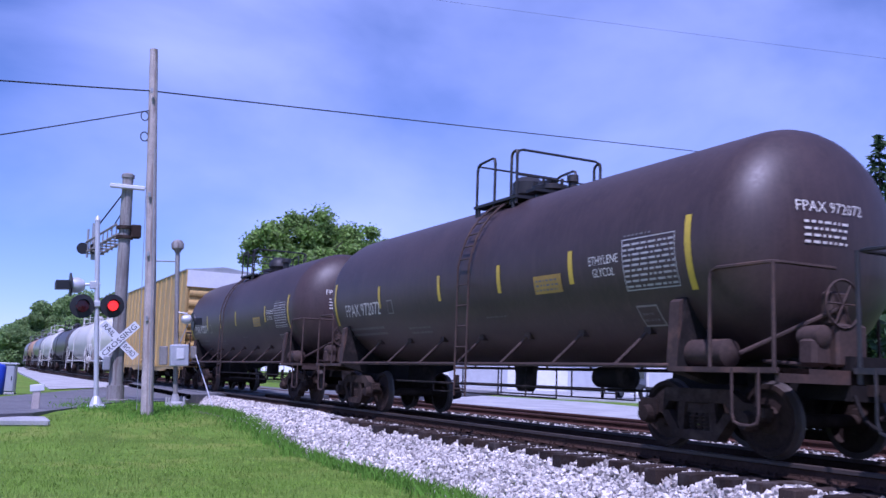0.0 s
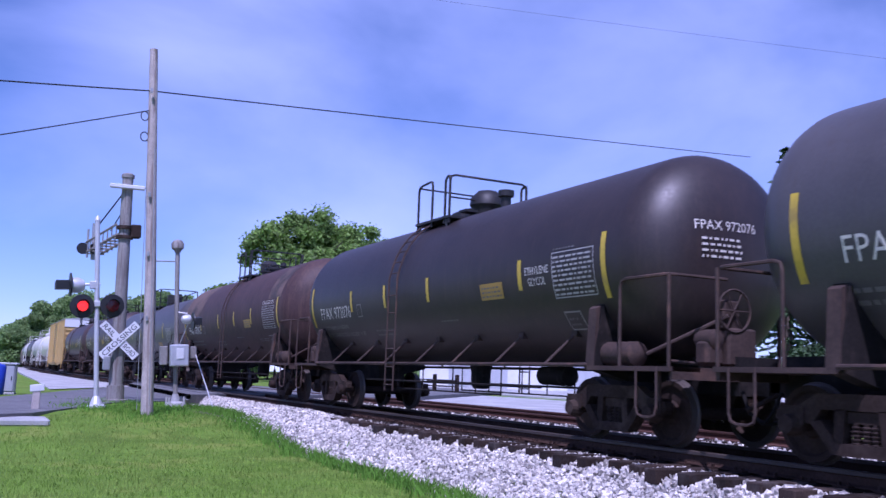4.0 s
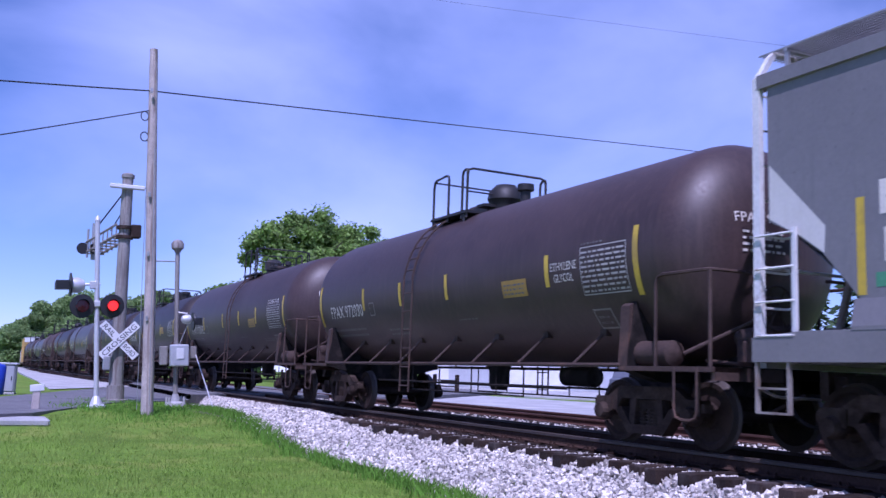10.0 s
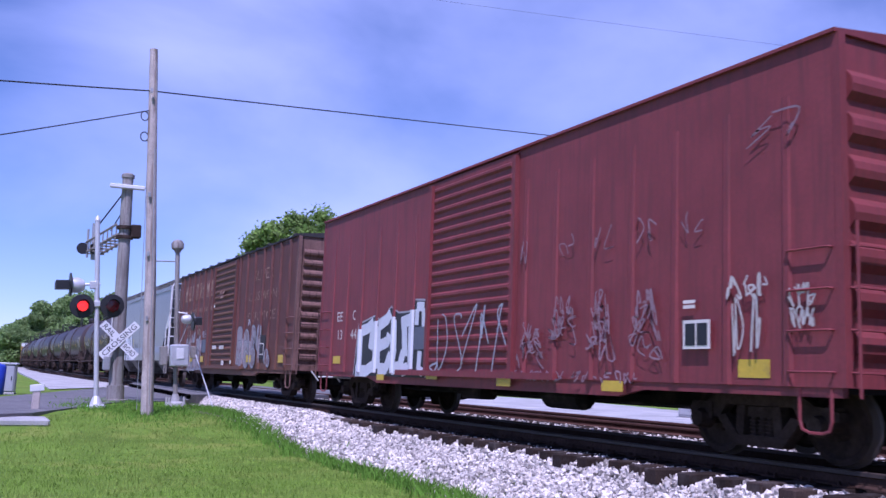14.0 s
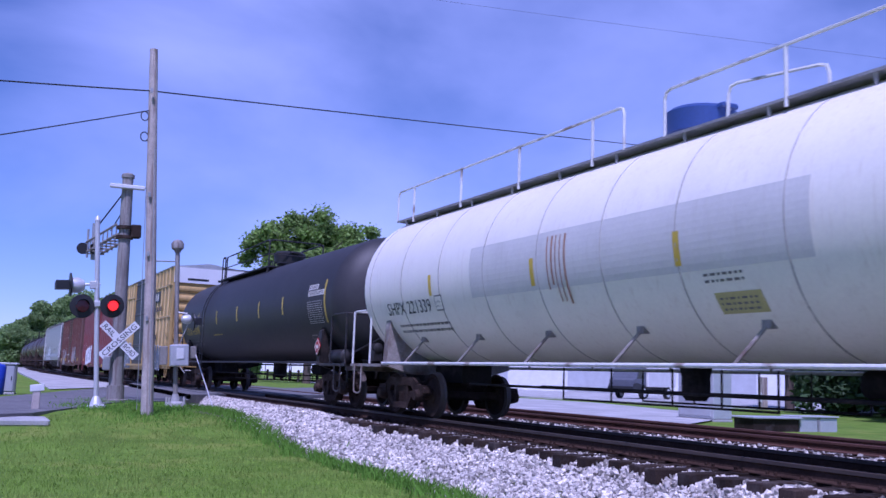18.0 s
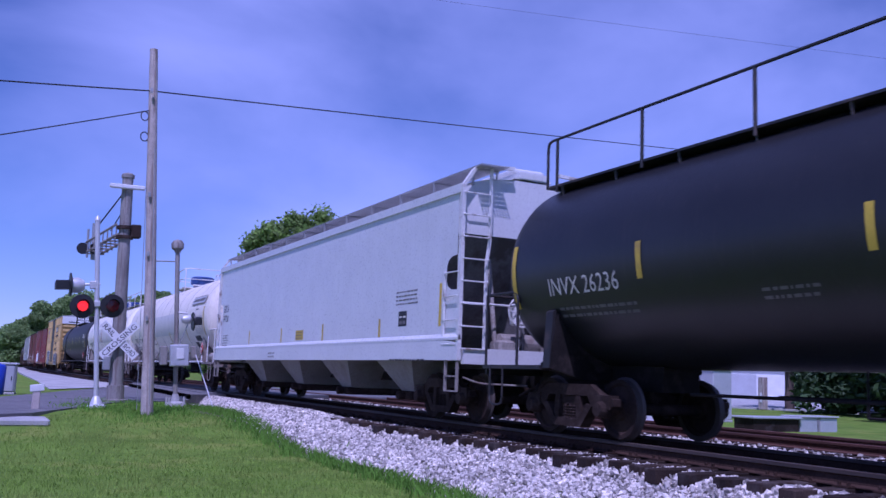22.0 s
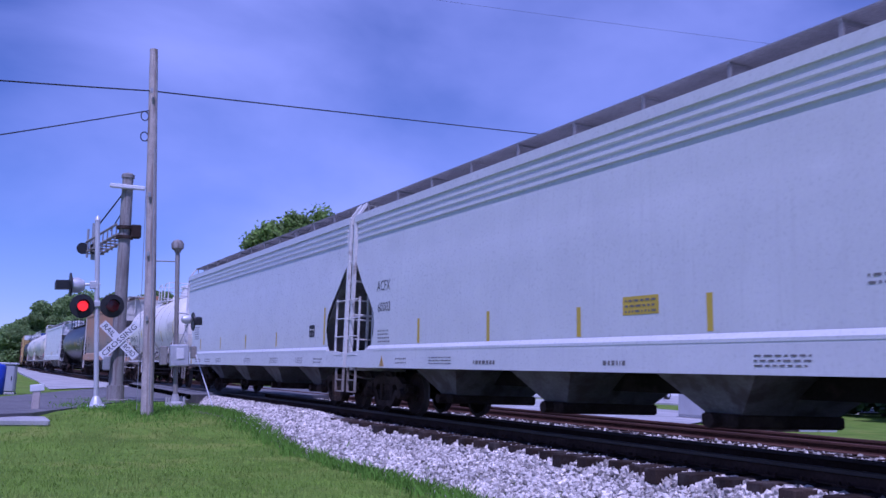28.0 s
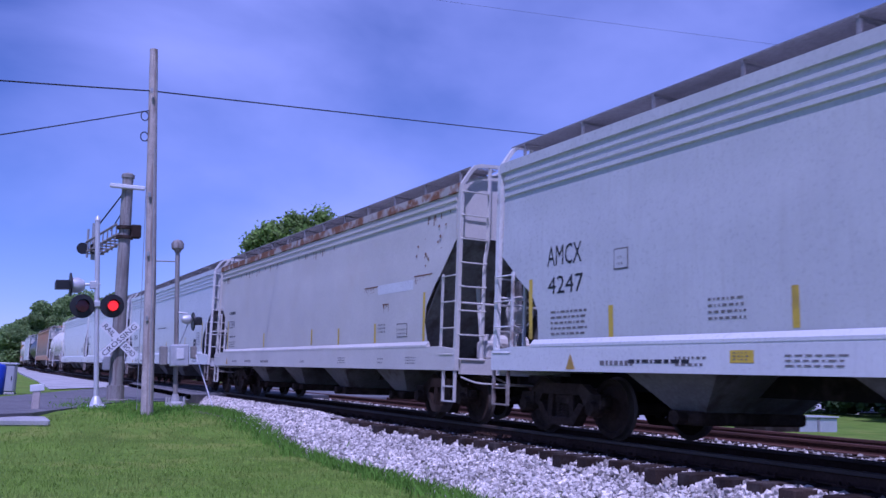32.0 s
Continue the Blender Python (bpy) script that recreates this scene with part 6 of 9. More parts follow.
RINGS = ((0.72, 0.5), (0.64, 0.2), (0.78, 0.05), (0.86, 0.35), (0.72, 0.5), (0.95, 0.6), (1.0, 0.2), (0.88, -0.1))
BAR = ((0.0, 0.8), (0.85, 0.9), (0.15, 0.2), (0.2, 0.0), (0.8, 0.1), (0.78, 0.95), (1.0, 0.5))


def tag_stroke(bm, keys, x0, x1, z0, z1, w):
    pts = []
    for k in range(len(keys) - 1):
        (ax, az), (bx, bz) = keys[k], keys[k + 1]
        for h in range(4):
            f = h / 4
            pts.append((x0 + (x1 - x0) * (ax + (bx - ax) * f), z0 + (z1 - z0) * (az + (bz - az) * f)))
    pts.append((x0 + (x1 - x0) * keys[-1][0], z0 + (z1 - z0) * keys[-1][1]))
    ribbon(bm, pts, w, wrap)


for x0, x1, z0, z1, w in ((1.5, 2.4, 1.5, 1.98, 0.015), (2.65, 3.05, 1.6, 1.82, 0.009), (3.75, 4.15, 1.52, 1.75, 0.009)):
    for keys in (ZIGZAG, SNAKE, HOOK, CROSS):
        tag_stroke(bm, keys, x0, x1, z0, z1, w)
for x0, x1, z0, z1, w in ((-0.35, 0.2, 1.62, 1.95, 0.01), (3.2, 3.66, 1.53, 1.72, 0.008)):
    for keys in (LOOP, RINGS):
        tag_stroke(bm, keys, x0, x1, z0, z1, w)
tag_stroke(bm, BAR, 1.75, 2.65, 1.3, 1.44, 0.013)
fine(part("spray_scribble", bm, M_SPRAY_WHITE, c, "white scrawled tags"))
dbux("black tank car with yellow stripes and a hooded dome", 81.92, "220032", 9)
fpax("dark brown-black tank car with yellow stripes", 97.34, "972042", M_TANK_MAROON, seed=10, panels=P_LATER, **dict(LATER, ladder_x=0.5, deck=(-0.4, 1.04), stripes=tape(-6.3, -3.5, -0.74, 1.37, 3.36, 6.1)))
fpax("faded maroon-black tank car with a white stencil panel", 112.84, "972030", M_TANK_MAROON, seed=11, stripes=tape(-6.25, -3.5, -1.55, 0.5, 3.85, 5.97))
tank_car("long satin black tank car with yellow lettering and a round bonnet", 201.54, 15.55, 9.42, 1.56, 2.68, M_TANK_SATIN, M_BLACK_GEAR, [(-8.6, 2.0, 2.9), (-5.54, 2.38, 2.86), (-2.76, 2.38, 2.85), (-0.03, 2.37, 2.85), (2.49, 2.38, 2.87), (4.85, 2.38, 2.87), (8.25, 2.05, 3.1)], -4.36, (-5.05, 1.0),
         [("UTLX 953698", -7.75, 2.1, 2.2, 0.26)], [("label:NON-ODORIZED", 7.02, 7.72, 2.9, 3.03), ("label:LIQUEFIED PETROLEUM GAS", 7.0, 8.2, 2.74, 2.87), ("table", 7.0, 8.0, 2.1, 2.58), ("box", 6.65, 7.09, 1.56, 1.79), ("text", -7.8, -5.6, 1.7, 1.95), ("placard", 7.58, 8.0, 1.25, 1.68), ("line", -3.5, -2.29, 2.0, 2.1), ("box", -5.1, -4.8, 2.15, 2.42)], "bonnet", rail="pipe", dome_x=0.3, end_mark="UTLX 953698", mark_mat=M_LETTER_YELLOW, seed=12, braces=False)
tank_car("long white pressure tank car with a full-length railed walkway", 221.11, 15.31, 9.3, 1.62, 2.72, M_TANK_WHITE, M_WHITE_GEAR, [(-5.42, 2.33, 2.72), (-1.87, 2.27, 2.69), (1.42, 2.28, 2.71), (4.66, 2.27, 2.75), (8.25, 1.84, 2.76)], None, None,
         [("SHPX 221339", -7.5, 2.05, 2.0, 0.24)], [("patch", -3.86, 3.47, 2.2, 3.06), ("streak", -1.45, -1.0, 2.21, 2.98), ("box", -5.3, -5.0, 2.05, 2.33), ("board", 6.03, 8.05, 3.17, 3.42), ("table", 7.13, 8.12, 2.22, 2.7), ("line", 6.63, 7.5, 2.05, 2.14), ("blot", 5.38, 5.9, 1.6, 1.82), ("plate", 7.56, 7.75, 1.85, 2.02), ("text", 1.79, 2.42, 2.05, 2.2), ("plate", 1.87, 2.6, 1.69, 1.93), ("text", -7.2, -5.0, 1.7, 1.92), ("placard", 7.45, 7.87, 1.34, 1.78)], "bonnet", seams=(-8.3, -6.7, -5.05, -3.4, -1.73, -0.12, 1.41, 3.13, 4.75, 6.4, 8.36), long_walk=True, walk_rail=0.66, dome_x=0.1, end_mark="SHPX 221339", mark_mat=M_LETTER_BLACK, dome_mat=M_BLUE_DOME, end_ladder=True, seed=13)
tank_car("long aged white pressure tank car with black stencilled number", 240.3, 15.37, 9.3, 1.66, 2.76, M_TANK_CREAM, M_WHITE_GEAR, [(-8.5, 2.0, 3.0), (-4.72, 1.81, 2.19), (-1.78, 1.83, 2.26), (1.8, 1.88, 2.28), (5.2, 1.9, 2.35), (8.25, 2.05, 3.1)], None, (-1.15, 0.9),
         [("SHPX", -7.36, 1.97, 0.95, 0.21), ("221480", -6.15, 1.97, 1.3, 0.22), ("LIQUEFIED PETROLEUM GAS", -4.1, 2.0, 1.4, 0.1)], [("box", -4.6, -4.3, 1.9, 2.15), ("patch", -3.5, 3.7, 2.17, 3.04), ("plate", 1.14, 1.82, 1.64, 1.86), ("board", 6.07, 8.2, 3.24, 3.48), ("line", 6.9, 7.35, 3.0, 3.12), ("table", 6.94, 8.05, 2.15, 2.73), ("line", -2.68, -1.85, 1.84, 1.95), ("text", -7.3, -5.2, 1.65, 1.85), ("blot", 6.5, 7.37, 1.86, 2.05), ("blot", 6.05, 6.6, 1.62, 1.82), ("placard", 7.5, 7.92, 1.32, 1.76)], "bonnet", seams=(-8.3, -7.0, -5.25, -3.5, -1.72, 0.05, 1.7, 3.45, 5.2, 6.95, 8.33), dome_x=0.18, end_mark="SHPX 221480", mark_mat=M_LETTER_BLACK, dome_mat=M_BLUE_DOME, seed=14)
tank_car("glossy black tank car with a full-length railed walkway", 278.0, 14.17, 8.75, 1.53, 2.58, M_TANK_GLOSS, M_BLACK_GEAR, [(-8.0, 1.95, 2.95), (-4.9, 2.2, 2.69), (-1.37, 2.2, 2.68), (1.97, 2.21, 2.68), (3.48, 2.22, 2.7), (5.6, 2.25, 2.75), (7.9, 1.95, 3.0)], None, None,
         [("INVX 26236", -7.07, 2.1, 1.7, 0.25), ("HEXAMETHYLENEDIAMINE", 3.6, 2.26, 1.85, 0.15), ("DOT 111A100W-1", 5.7, 2.72, 1.2, 0.12), ("FIBERGLASS INSULATION", 2.36, 1.93, 0.81, 0.07)], [("table", 5.5, 6.7, 2.0, 2.5), ("plate", 2.06, 2.77, 2.13, 2.46), ("text", -6.9, -5.1, 1.78, 1.98), ("text", -2.9, -2.08, 1.82, 2.0), ("text", 2.36, 3.17, 1.84, 1.9), ("text", 3.65, 4.5, 1.86, 2.04), ("box", 5.1, 5.55, 1.55, 1.9), ("text", 1.15, 1.49, 2.72, 2.94)], "drum", long_walk=True, dome_x=0.75, end_mark="INVX 26236", mark_mat=M_LETTER, end_ladder=True, seed=15, rail="none")
tank_car("white tank car with curved ladder and white safety railings", 313.46, 10.65, 6.75, 1.5, 2.6, M_TANK_WHITE, M_WHITE_GEAR, [(-6.14, 2.04, 2.9), (-1.95, 2.23, 2.67), (0.76, 1.93, 2.41), (3.12, 1.96, 2.41), (5.9, 2.0, 2.9)], -0.3, (-1.31, 1.1),
         [("DOWX 6220", -5.5, 2.1, 1.55, 0.23)], [("box", -3.72, -3.42, 2.06, 2.34), ("band", -1.24, -1.14, 0, 0), ("band", 1.12, 1.24, 0, 0), ("table", 4.7, 5.75, 2.25, 2.7), ("text", -5.4, -3.9, 1.78, 1.94), ("text", -2.75, -2.1, 1.68, 1.84), ("para", 0.44, 1.15, 1.62, 1.92), ("plate", 1.44, 2.03, 1.48, 1.7), ("blot", 3.42, 3.85, 1.5, 1.74), ("text", 4.1, 4.5, 1.5, 1.78), ("placard", 5.0, 5.42, 1.2, 1.66)], "valves", seams=(-4.6, -2.9, -1.2, 2.62, 4.32), dome_x=0.8, end_mark="DOWX 6220", mark_mat=M_LETTER_BLACK, seed=16, gap=1.46)


# ---- boxcars ----
def boxcar(label, uc, tc, half, ze, paint, end_paint, roof_paint, door, post_xs, rungs, group="boxcars of the train", flat_posts=False, panels_x=(), wide=1.55, roof_rise=0.2, end_ribs=11, door_style="ribbed", end_top=None, belts=(), post_mat=None, post_top=0.0):
    car = rolling("boxcar", label, "boxcar", uc, group)
    y = wide
    zb = 0.86
    d0, d1 = door
    for q in (-1, 1):
        for nm, x0, x1 in (("side_wall", -half, d0), ("side_wall", d1, half)):
            bm = B()
            box(bm, ((x0 + x1) / 2, q * (y - 0.03), (zb + ze) / 2), (x1 - x0, 0.06, ze - zb))
            part(nm, bm, paint, car)
        bm = B()
        plate(bm, [(-half, zb + 0.02), (half, zb + 0.02), (half, zb - 0.1), (tc / 2 + 1.4, zb - 0.1), (tc / 2 - 1.5, zb - 0.1), (tc / 2 - 2.0, zb - 0.2), (-tc / 2 + 2.0, zb - 0.2), (-tc / 2 + 1.5, zb - 0.1), (-half, zb - 0.1)], q * (y - 0.02), q * (y - 0.09))
        bmesh.ops.recalc_face_normals(bm, faces=bm.faces)
        part("side_sill", bm, paint, car)
        # upright posts
        me = None
        for x in post_xs:
            if me is None:
                bm = B()
                prism_out = [(-0.06, 0), (0.06, 0), (0.035, -0.05), (-0.035, -0.05)]
                vs = [(a, b, zb) for a, b in prism_out] + [(a, b * (0.15 if post_top else 1), ze - 0.02 - post_top) for a, b in prism_out]
                poly(bm, vs, [(3, 2, 1, 0), (4, 5, 6, 7), (0, 1, 5, 4), (1, 2, 6, 5), (2, 3, 7, 6), (3, 0, 4, 7)])
                me = part("side_post", bm, post_mat or paint, car, at=(x, q * y, 0)).data
                o = car.children[-1]
                o.rotation_euler[2] = 0 if q < 0 else math.pi
            else:
                shared("side_post", me, car, (x, q * y, 0), 0 if q < 0 else math.pi)
        for z in belts:
            for a, b in ((-half, d0), (d1, half)):
                part("side_rib", box(B(), ((a + b) / 2, q * (y + 0.025), z), (b - a, 0.05, 0.07)), post_mat or paint, car)
        bm = B()
        box(bm, (0, q * (y + 0.02), ze - 0.06), (2 * half, 0.07, 0.12))
        part("top_chord", bm, roof_paint if roof_paint is not M_BOX_ROOF else paint, car)
        # sliding door with pressed ribs
        bm = B()
        box(bm, ((d0 + d1) / 2, q * (y - 0.005), (zb + ze) / 2 + 0.02), (d1 - d0 - 0.02, 0.05, ze - zb - 0.1))
        dr = part("door", bm, paint if door_style == "ribbed" else M_SPRAY_BLACK, car, "ribbed sliding door" if door_style == "ribbed" else "black plug door")
        n = 17 if door_style == "ribbed" else 6
        me = None
        for i in range(n):
            z = zb + 0.25 + i * (ze - zb - 0.45) / (n - 1)
            if me is None:
                bm = B()
                w = d1 - d0 - 0.3
                poly(bm, [(-w / 2, 0, -0.055), (w / 2, 0, -0.055), (w / 2, 0, 0.055), (-w / 2, 0, 0.055), (-w / 2 + 0.06, -0.04, -0.015), (w / 2 - 0.06, -0.04, -0.015), (w / 2 - 0.06, -0.04, 0.025), (-w / 2 + 0.06, -0.04, 0.025)], BOXF)
                ob = part("door_rib", bm, paint if door_style == "ribbed" else M_SPRAY_BLACK, dr, at=((d0 + d1) / 2, q * (y + 0.02), z))
                ob.rotation_euler[2] = 0 if q < 0 else math.pi
                me = ob.data
            else:
                shared("door_rib", me, dr, ((d0 + d1) / 2, q * (y + 0.02), z), 0 if q < 0 else math.pi)
        bm = B()
        for x in (d0 + 0.07, d1 - 0.07):
            box(bm, (x, q * (y + 0.04), (zb + ze) / 2), (0.1, 0.07, ze - zb - 0.15))
        box(bm, ((d0 + d1) / 2, q * (y + 0.06), zb + 0.03), (d1 - d0 + 2.4, 0.08, 0.1))
        part("door_frame", bm, paint, car)
        bm = B()
        for s in (-1, 1):
            xl = s * (half - 0.12) if s > 0 else s * (half - 0.12)
            x0, x1 = sorted((s * (half - 0.08), s * (half - 0.62)))
            for i in range(rungs):
                z = zb + 0.15 + i * 0.42
                pipe(bm, [(x0, q * y, z), (x0, q * (y + 0.07), z), (x1, q * (y + 0.07), z), (x1, q * y, z)], 0.014, 5)
        part("grab_iron", bm, paint if paint is not M_BOX_BROWN else M_BOX_END, car)
    for s in (-1, 1):
        bm = B()
        box(bm, (s * (half - 0.03), 0, (zb + ze) / 2), (0.06, 2 * y - 0.13, ze - zb))
        w = part("end_wall", bm, end_paint, car)
        step = (ze - zb - 0.5) / end_ribs
        me = None
        for i in range(end_ribs):
            z = zb + 0.2 + step * (i + 0.5)
            if me is None:
                bm = B()
                hh = step * 0.36
                outl = [(0, -hh), (0.07, -hh * 0.5), (0.085, 0), (0.07, hh * 0.5), (0, hh)]
                wv = y - 0.16
                vs = [(a, -wv, b) for a, b in outl] + [(a, wv, b) for a, b in outl]
                poly(bm, vs, [(4, 3, 2, 1, 0), (5, 6, 7, 8, 9)] + [(k, k + 1, k + 6, k + 5) for k in range(4)])
                ob = part("end_rib", bm, end_paint, w, at=(s * half, 0, z))
                ob.rotation_euler[2] = 0 if s > 0 else math.pi
                me = ob.data
            else:
                shared("end_rib", me, w, (s * half, 0, z), 0 if s > 0 else math.pi)
        if end_top:
            bm = B()
            box(bm, (s * (half + 0.05), 0, ze - 0.33), (0.1, 2 * y - 0.05, 0.66))
            part("end_band", bm, end_top, w, "white painted upper end band")
        for q in (-1, 1):
            part("corner_post", box(B(), (s * (half + 0.02), q * (y - 0.04), (zb + ze) / 2), (0.09, 0.1, ze - zb)), end_paint, w)
        bm = B()
        yy = -(y - 0.62)
        for i in range(rungs):
            z = zb + 0.15 + i * 0.42
            pipe(bm, [(s * half, -y + 0.08, z), (s * (half + 0.16), -y + 0.08, z), (s * (half + 0.16), yy, z), (s * half, yy, z)], 0.014, 5)
        for q in (-y + 0.08, yy):
            rod(bm, (s * (half + 0.16), q, zb - 0.1), (s * (half + 0.16), q, zb + 0.4 + 0.42 * (rungs - 1)), 0.018, 5)
        part("end_ladder", bm, end_paint, car)
        bm = B()
        box(bm, (s * (half + 0.2), 0, zb - 0.06), (0.44, 1.0, 0.05))
        box(bm, (s * (half + 0.1), 0, 0.86), (0.5, 0.5, 0.36))
        part("draft_gear", bm, M_UNDER, car)
        bm = B()
        rod(bm, (s * (half + 0.3), -0.9, 0.72), (s * (half + 0.3), 0.9, 0.72), 0.02)
        rod(bm, (s * (half + 0.3), -1.1, 0.86), (s * (half + 0.3), -0.9, 0.62), 0.02)
        part("uncoupling_lever", bm, M_WHITE_GEAR, car)
    bm = B()
    outl = [(-y - 0.05, ze), (-y - 0.05, ze + 0.04), (-0.1, ze + roof_rise), (0.1, ze + roof_rise), (y + 0.05, ze + 0.04), (y + 0.05, ze)]
    prism(bm, outl, -half - 0.04, half + 0.04)
    rf = part("roof", bm, roof_paint, car)
    me = None
    n = 13
    for i in range(n):
        x = -half + 0.3 + i * (2 * half - 0.6) / (n - 1)
        if me is None:
            bm = B()
            e = y + 0.06 if roof_paint is M_BOX_ROOF else y - 0.35
            outl = [(-e, ze + 0.03), (-e, ze + 0.09), (-0.1, ze + roof_rise + 0.06), (0.1, ze + roof_rise + 0.06), (e, ze + 0.09), (e, ze + 0.03)]
            prism(bm, outl, -0.06, 0.06)
            me = part("roof_rib", bm, roof_paint, rf, at=(x, 0, 0)).data
        else:
            shared("roof_rib", me, rf, (x, 0, 0))
    bm = B()
    box(bm, (0, 0, zb - 0.03), (2 * half - 0.1, 2 * y - 0.2, 0.06))
    part("floor", bm, M_UNDER, car)
    bm = B()
    box(bm, (0, 0, 0.68), (2 * half, 0.4, 0.34))
    for x in (-3.0, -1.0, 1.0, 3.0):
        box(bm, (x, 0, 0.76), (0.12, 2 * y - 0.3, 0.16))
    part("centre_sill", bm, M_UNDER, car)
    bm = B()
    lathe(bm, [(1.2, 0.02), (1.28, 0.2), (2.2, 0.2), (2.28, 0.02)], 12, "x", (0, -0.75, 0.6))
    rbox(bm, (-1.2, -0.7, 0.6), (0.7, 0.4, 0.3), 0.04)
    rod(bm, (-tc / 2 + 1.2, -0.6, 0.56), (tc / 2 - 1.2, -0.6, 0.56), 0.02)
    part("brake_cylinder", bm, M_UNDER, car)
    step_irons(car, (-(half - 0.34), half - 0.34), paint if paint is not M_BOX_BROWN else M_BOX_END, 0.4, y - 0.02)
    running_gear(car, tc, half + 1.0)
    return car


def side_words(car, items, y, material, label=""):
    for (text, x, z, w, h) in items:
        bm = B()
        write(bm, text, x, z, w, h, on_flat(-y))
        part("lettering", bm, material, car, label)


def side_bars(car, rects, y, material, name="plate", label=""):
    for (x0, x1, z0, z1) in rects:
        bm = B()
        box(bm, ((x0 + x1) / 2, -y, (z0 + z1) / 2), (x1 - x0, 0.006, z1 - z0))
        part(name, bm, material, car, label)


def post_skin(bm, xs, y, g=0.004):
    """Paint that runs over the upright posts: (x, low, high) each."""
    for x, z0, z1 in xs:
        prof = [(x - 0.062, -y - g), (x - 0.037, -y - 0.05 - g), (x + 0.037, -y - 0.05 - g), (x + 0.062, -y - g)]
        vs = [(a, b, z0) for a, b in prof] + [(a, b, z1) for a, b in prof]
        poly(bm, vs, [(i, i + 1, i + 5, i + 4) for i in range(3)])


def even(a, b, n):
    return [a + (b - a) * i / (n - 1) for i in range(n)]


rng = random.Random(5)
c = boxcar("weathered brown boxcar with faded lettering, ribbed door and a dark roof", 148.49, 11.75, 7.6, 4.46, M_BOX_BROWN, M_BOX_END, M_BOX_ROOF, (-1.6, 1.5), [-6.83, -5.9, -4.9, -4.05, -3.16, -2.24, 1.8, 2.67, 3.53, 4.48, 5.29, 6.15, 7.0], 4)
side_words(c, [("SUPER", 3.4, 3.52, 2.1, 0.33), ("CUSHION", 2.95, 2.92, 2.95, 0.27), ("SERVICE", 2.92, 2.3, 2.95, 0.28), ("550368", -5.85, 2.04, 2.4, 0.4)], 1.5555, M_FADED)
side_bars(c, [(-6.48 + i * 0.6, -6.48 + i * 0.6 + 0.36, 3.42, 4.02) for i in range(8)], 1.555, M_FADED, "lettering_bar", "faded name as plain bars")
side_bars(c, [(-6.4 + i * 0.36, -6.4 + i * 0.36 + 0.2, 2.9, 3.06) for i in range(13)], 1.555, M_FADED, "lettering_bar")
side_bars(c, [(x, x + w, 1.06, 1.27) for x, w in ((-6.72, 0.5), (-4.83, 0.42), (-3.03, 0.4), (3.2, 0.5), (6.46, 0.45))], 1.588, M_YELLOW, "reflective_plate", "yellow reflective plate")
side_bars(c, [(-0.5, 0.1, 3.36, 3.46), (-0.5, 0.05, 3.22, 3.3)], 1.64, M_FADED, "plate")
side_bars(c, [(-1.1, -0.55, 1.5, 1.62), (-0.1, 0.5, 1.49, 1.61), (0.3, 0.62, 0.96, 1.12), (1.42, 1.6, 1.0, 1.12), (-1.25, -1.1, 2.95, 3.05)], 1.64, M_LETTER, "plate")
b1, b2, b3 = B(), B(), B()
b0 = B()


def arch(bm, x, w, z0, z1, y, n=12):
    """A tall flat shape with a round head."""
    top = [(x + w * math.cos(math.pi * i / n), y, z1 - w * 1.15 + w * 1.15 * math.sin(math.pi * i / n)) for i in range(n + 1)]
    poly(bm, [(x - w, y, z0), (x + w, y, z0)] + top, [tuple(range(n + 3))])


for k, (x, w, z0, z1) in enumerate(((-5.64, 0.19, 0.98, 1.92), (-4.9, 0.4, 0.72, 2.05), (-4.3, 0.2, 0.72, 2.14), (-3.83, 0.22, 0.76, 1.88), (-3.36, 0.25, 0.76, 1.98))):
    y = -1.556 - 0.0045 * k
    arch(b0, x, w + 0.068, z0, z1 + 0.065, y)
    arch(b2, x, w + 0.045, z0, z1 + 0.045, y - 0.0015)
    arch(b1, x, w, z0, z1, y - 0.003)
for x0, z0, x1, z1 in ((-4.62, 1.12, -4.46, 0.72), (-4.16, 0.72, -4.09, 1.0), (-4.09, 1.0, -4.04, 0.72), (-3.78, 1.14, -3.58, 0.76), (-3.72, 1.6, -3.82, 1.25), (-3.5, 1.42, -3.25, 1.38), (-6.1, 1.4, -5.85, 1.5), (-6.18, 1.0, -6.14, 0.82)):
    ribbon(b2, [(x0, z0), (x1, z1)], 0.022, lambda px, pz: (px, -1.5795, pz))
    ribbon(b0, [(x0 + 0.04, z0), (x1 + 0.04, z1)], 0.02, lambda px, pz: (px, -1.5785, pz))
post_skin(b1, ((-4.9, 0.87, 2.02), (-4.05, 0.87, 1.55), (-3.16, 1.28, 1.86)), 1.55)
BUBBLES = ((2.15, 1.8, 0.36), (2.0, 1.3, 0.28), (2.35, 1.15, 0.22), (2.2, 1.45, 0.26), (3.0, 1.75, 0.3), (2.95, 1.4, 0.3), (3.1, 1.15, 0.24), (3.75, 1.85, 0.3), (3.65, 1.5, 0.28), (3.85, 1.2, 0.28), (4.45, 1.95, 0.2), (4.4, 1.65, 0.22), (5.3, 1.22, 0.2), (5.5, 1.1, 0.14))
for k, (x, z, w) in enumerate(BUBBLES):
    y = -1.556 - 0.003 * k
    disc(b0, x, y, z, w + 0.05, 18)
    disc(b2, x, y - 0.001, z, w + 0.025, 18)
    disc(b1, x, y - 0.002, z, w, 18)
post_skin(b1, ((2.67, 1.0, 1.8), (3.53, 1.0, 1.7), (4.48, 1.05, 1.75)), 1.55)
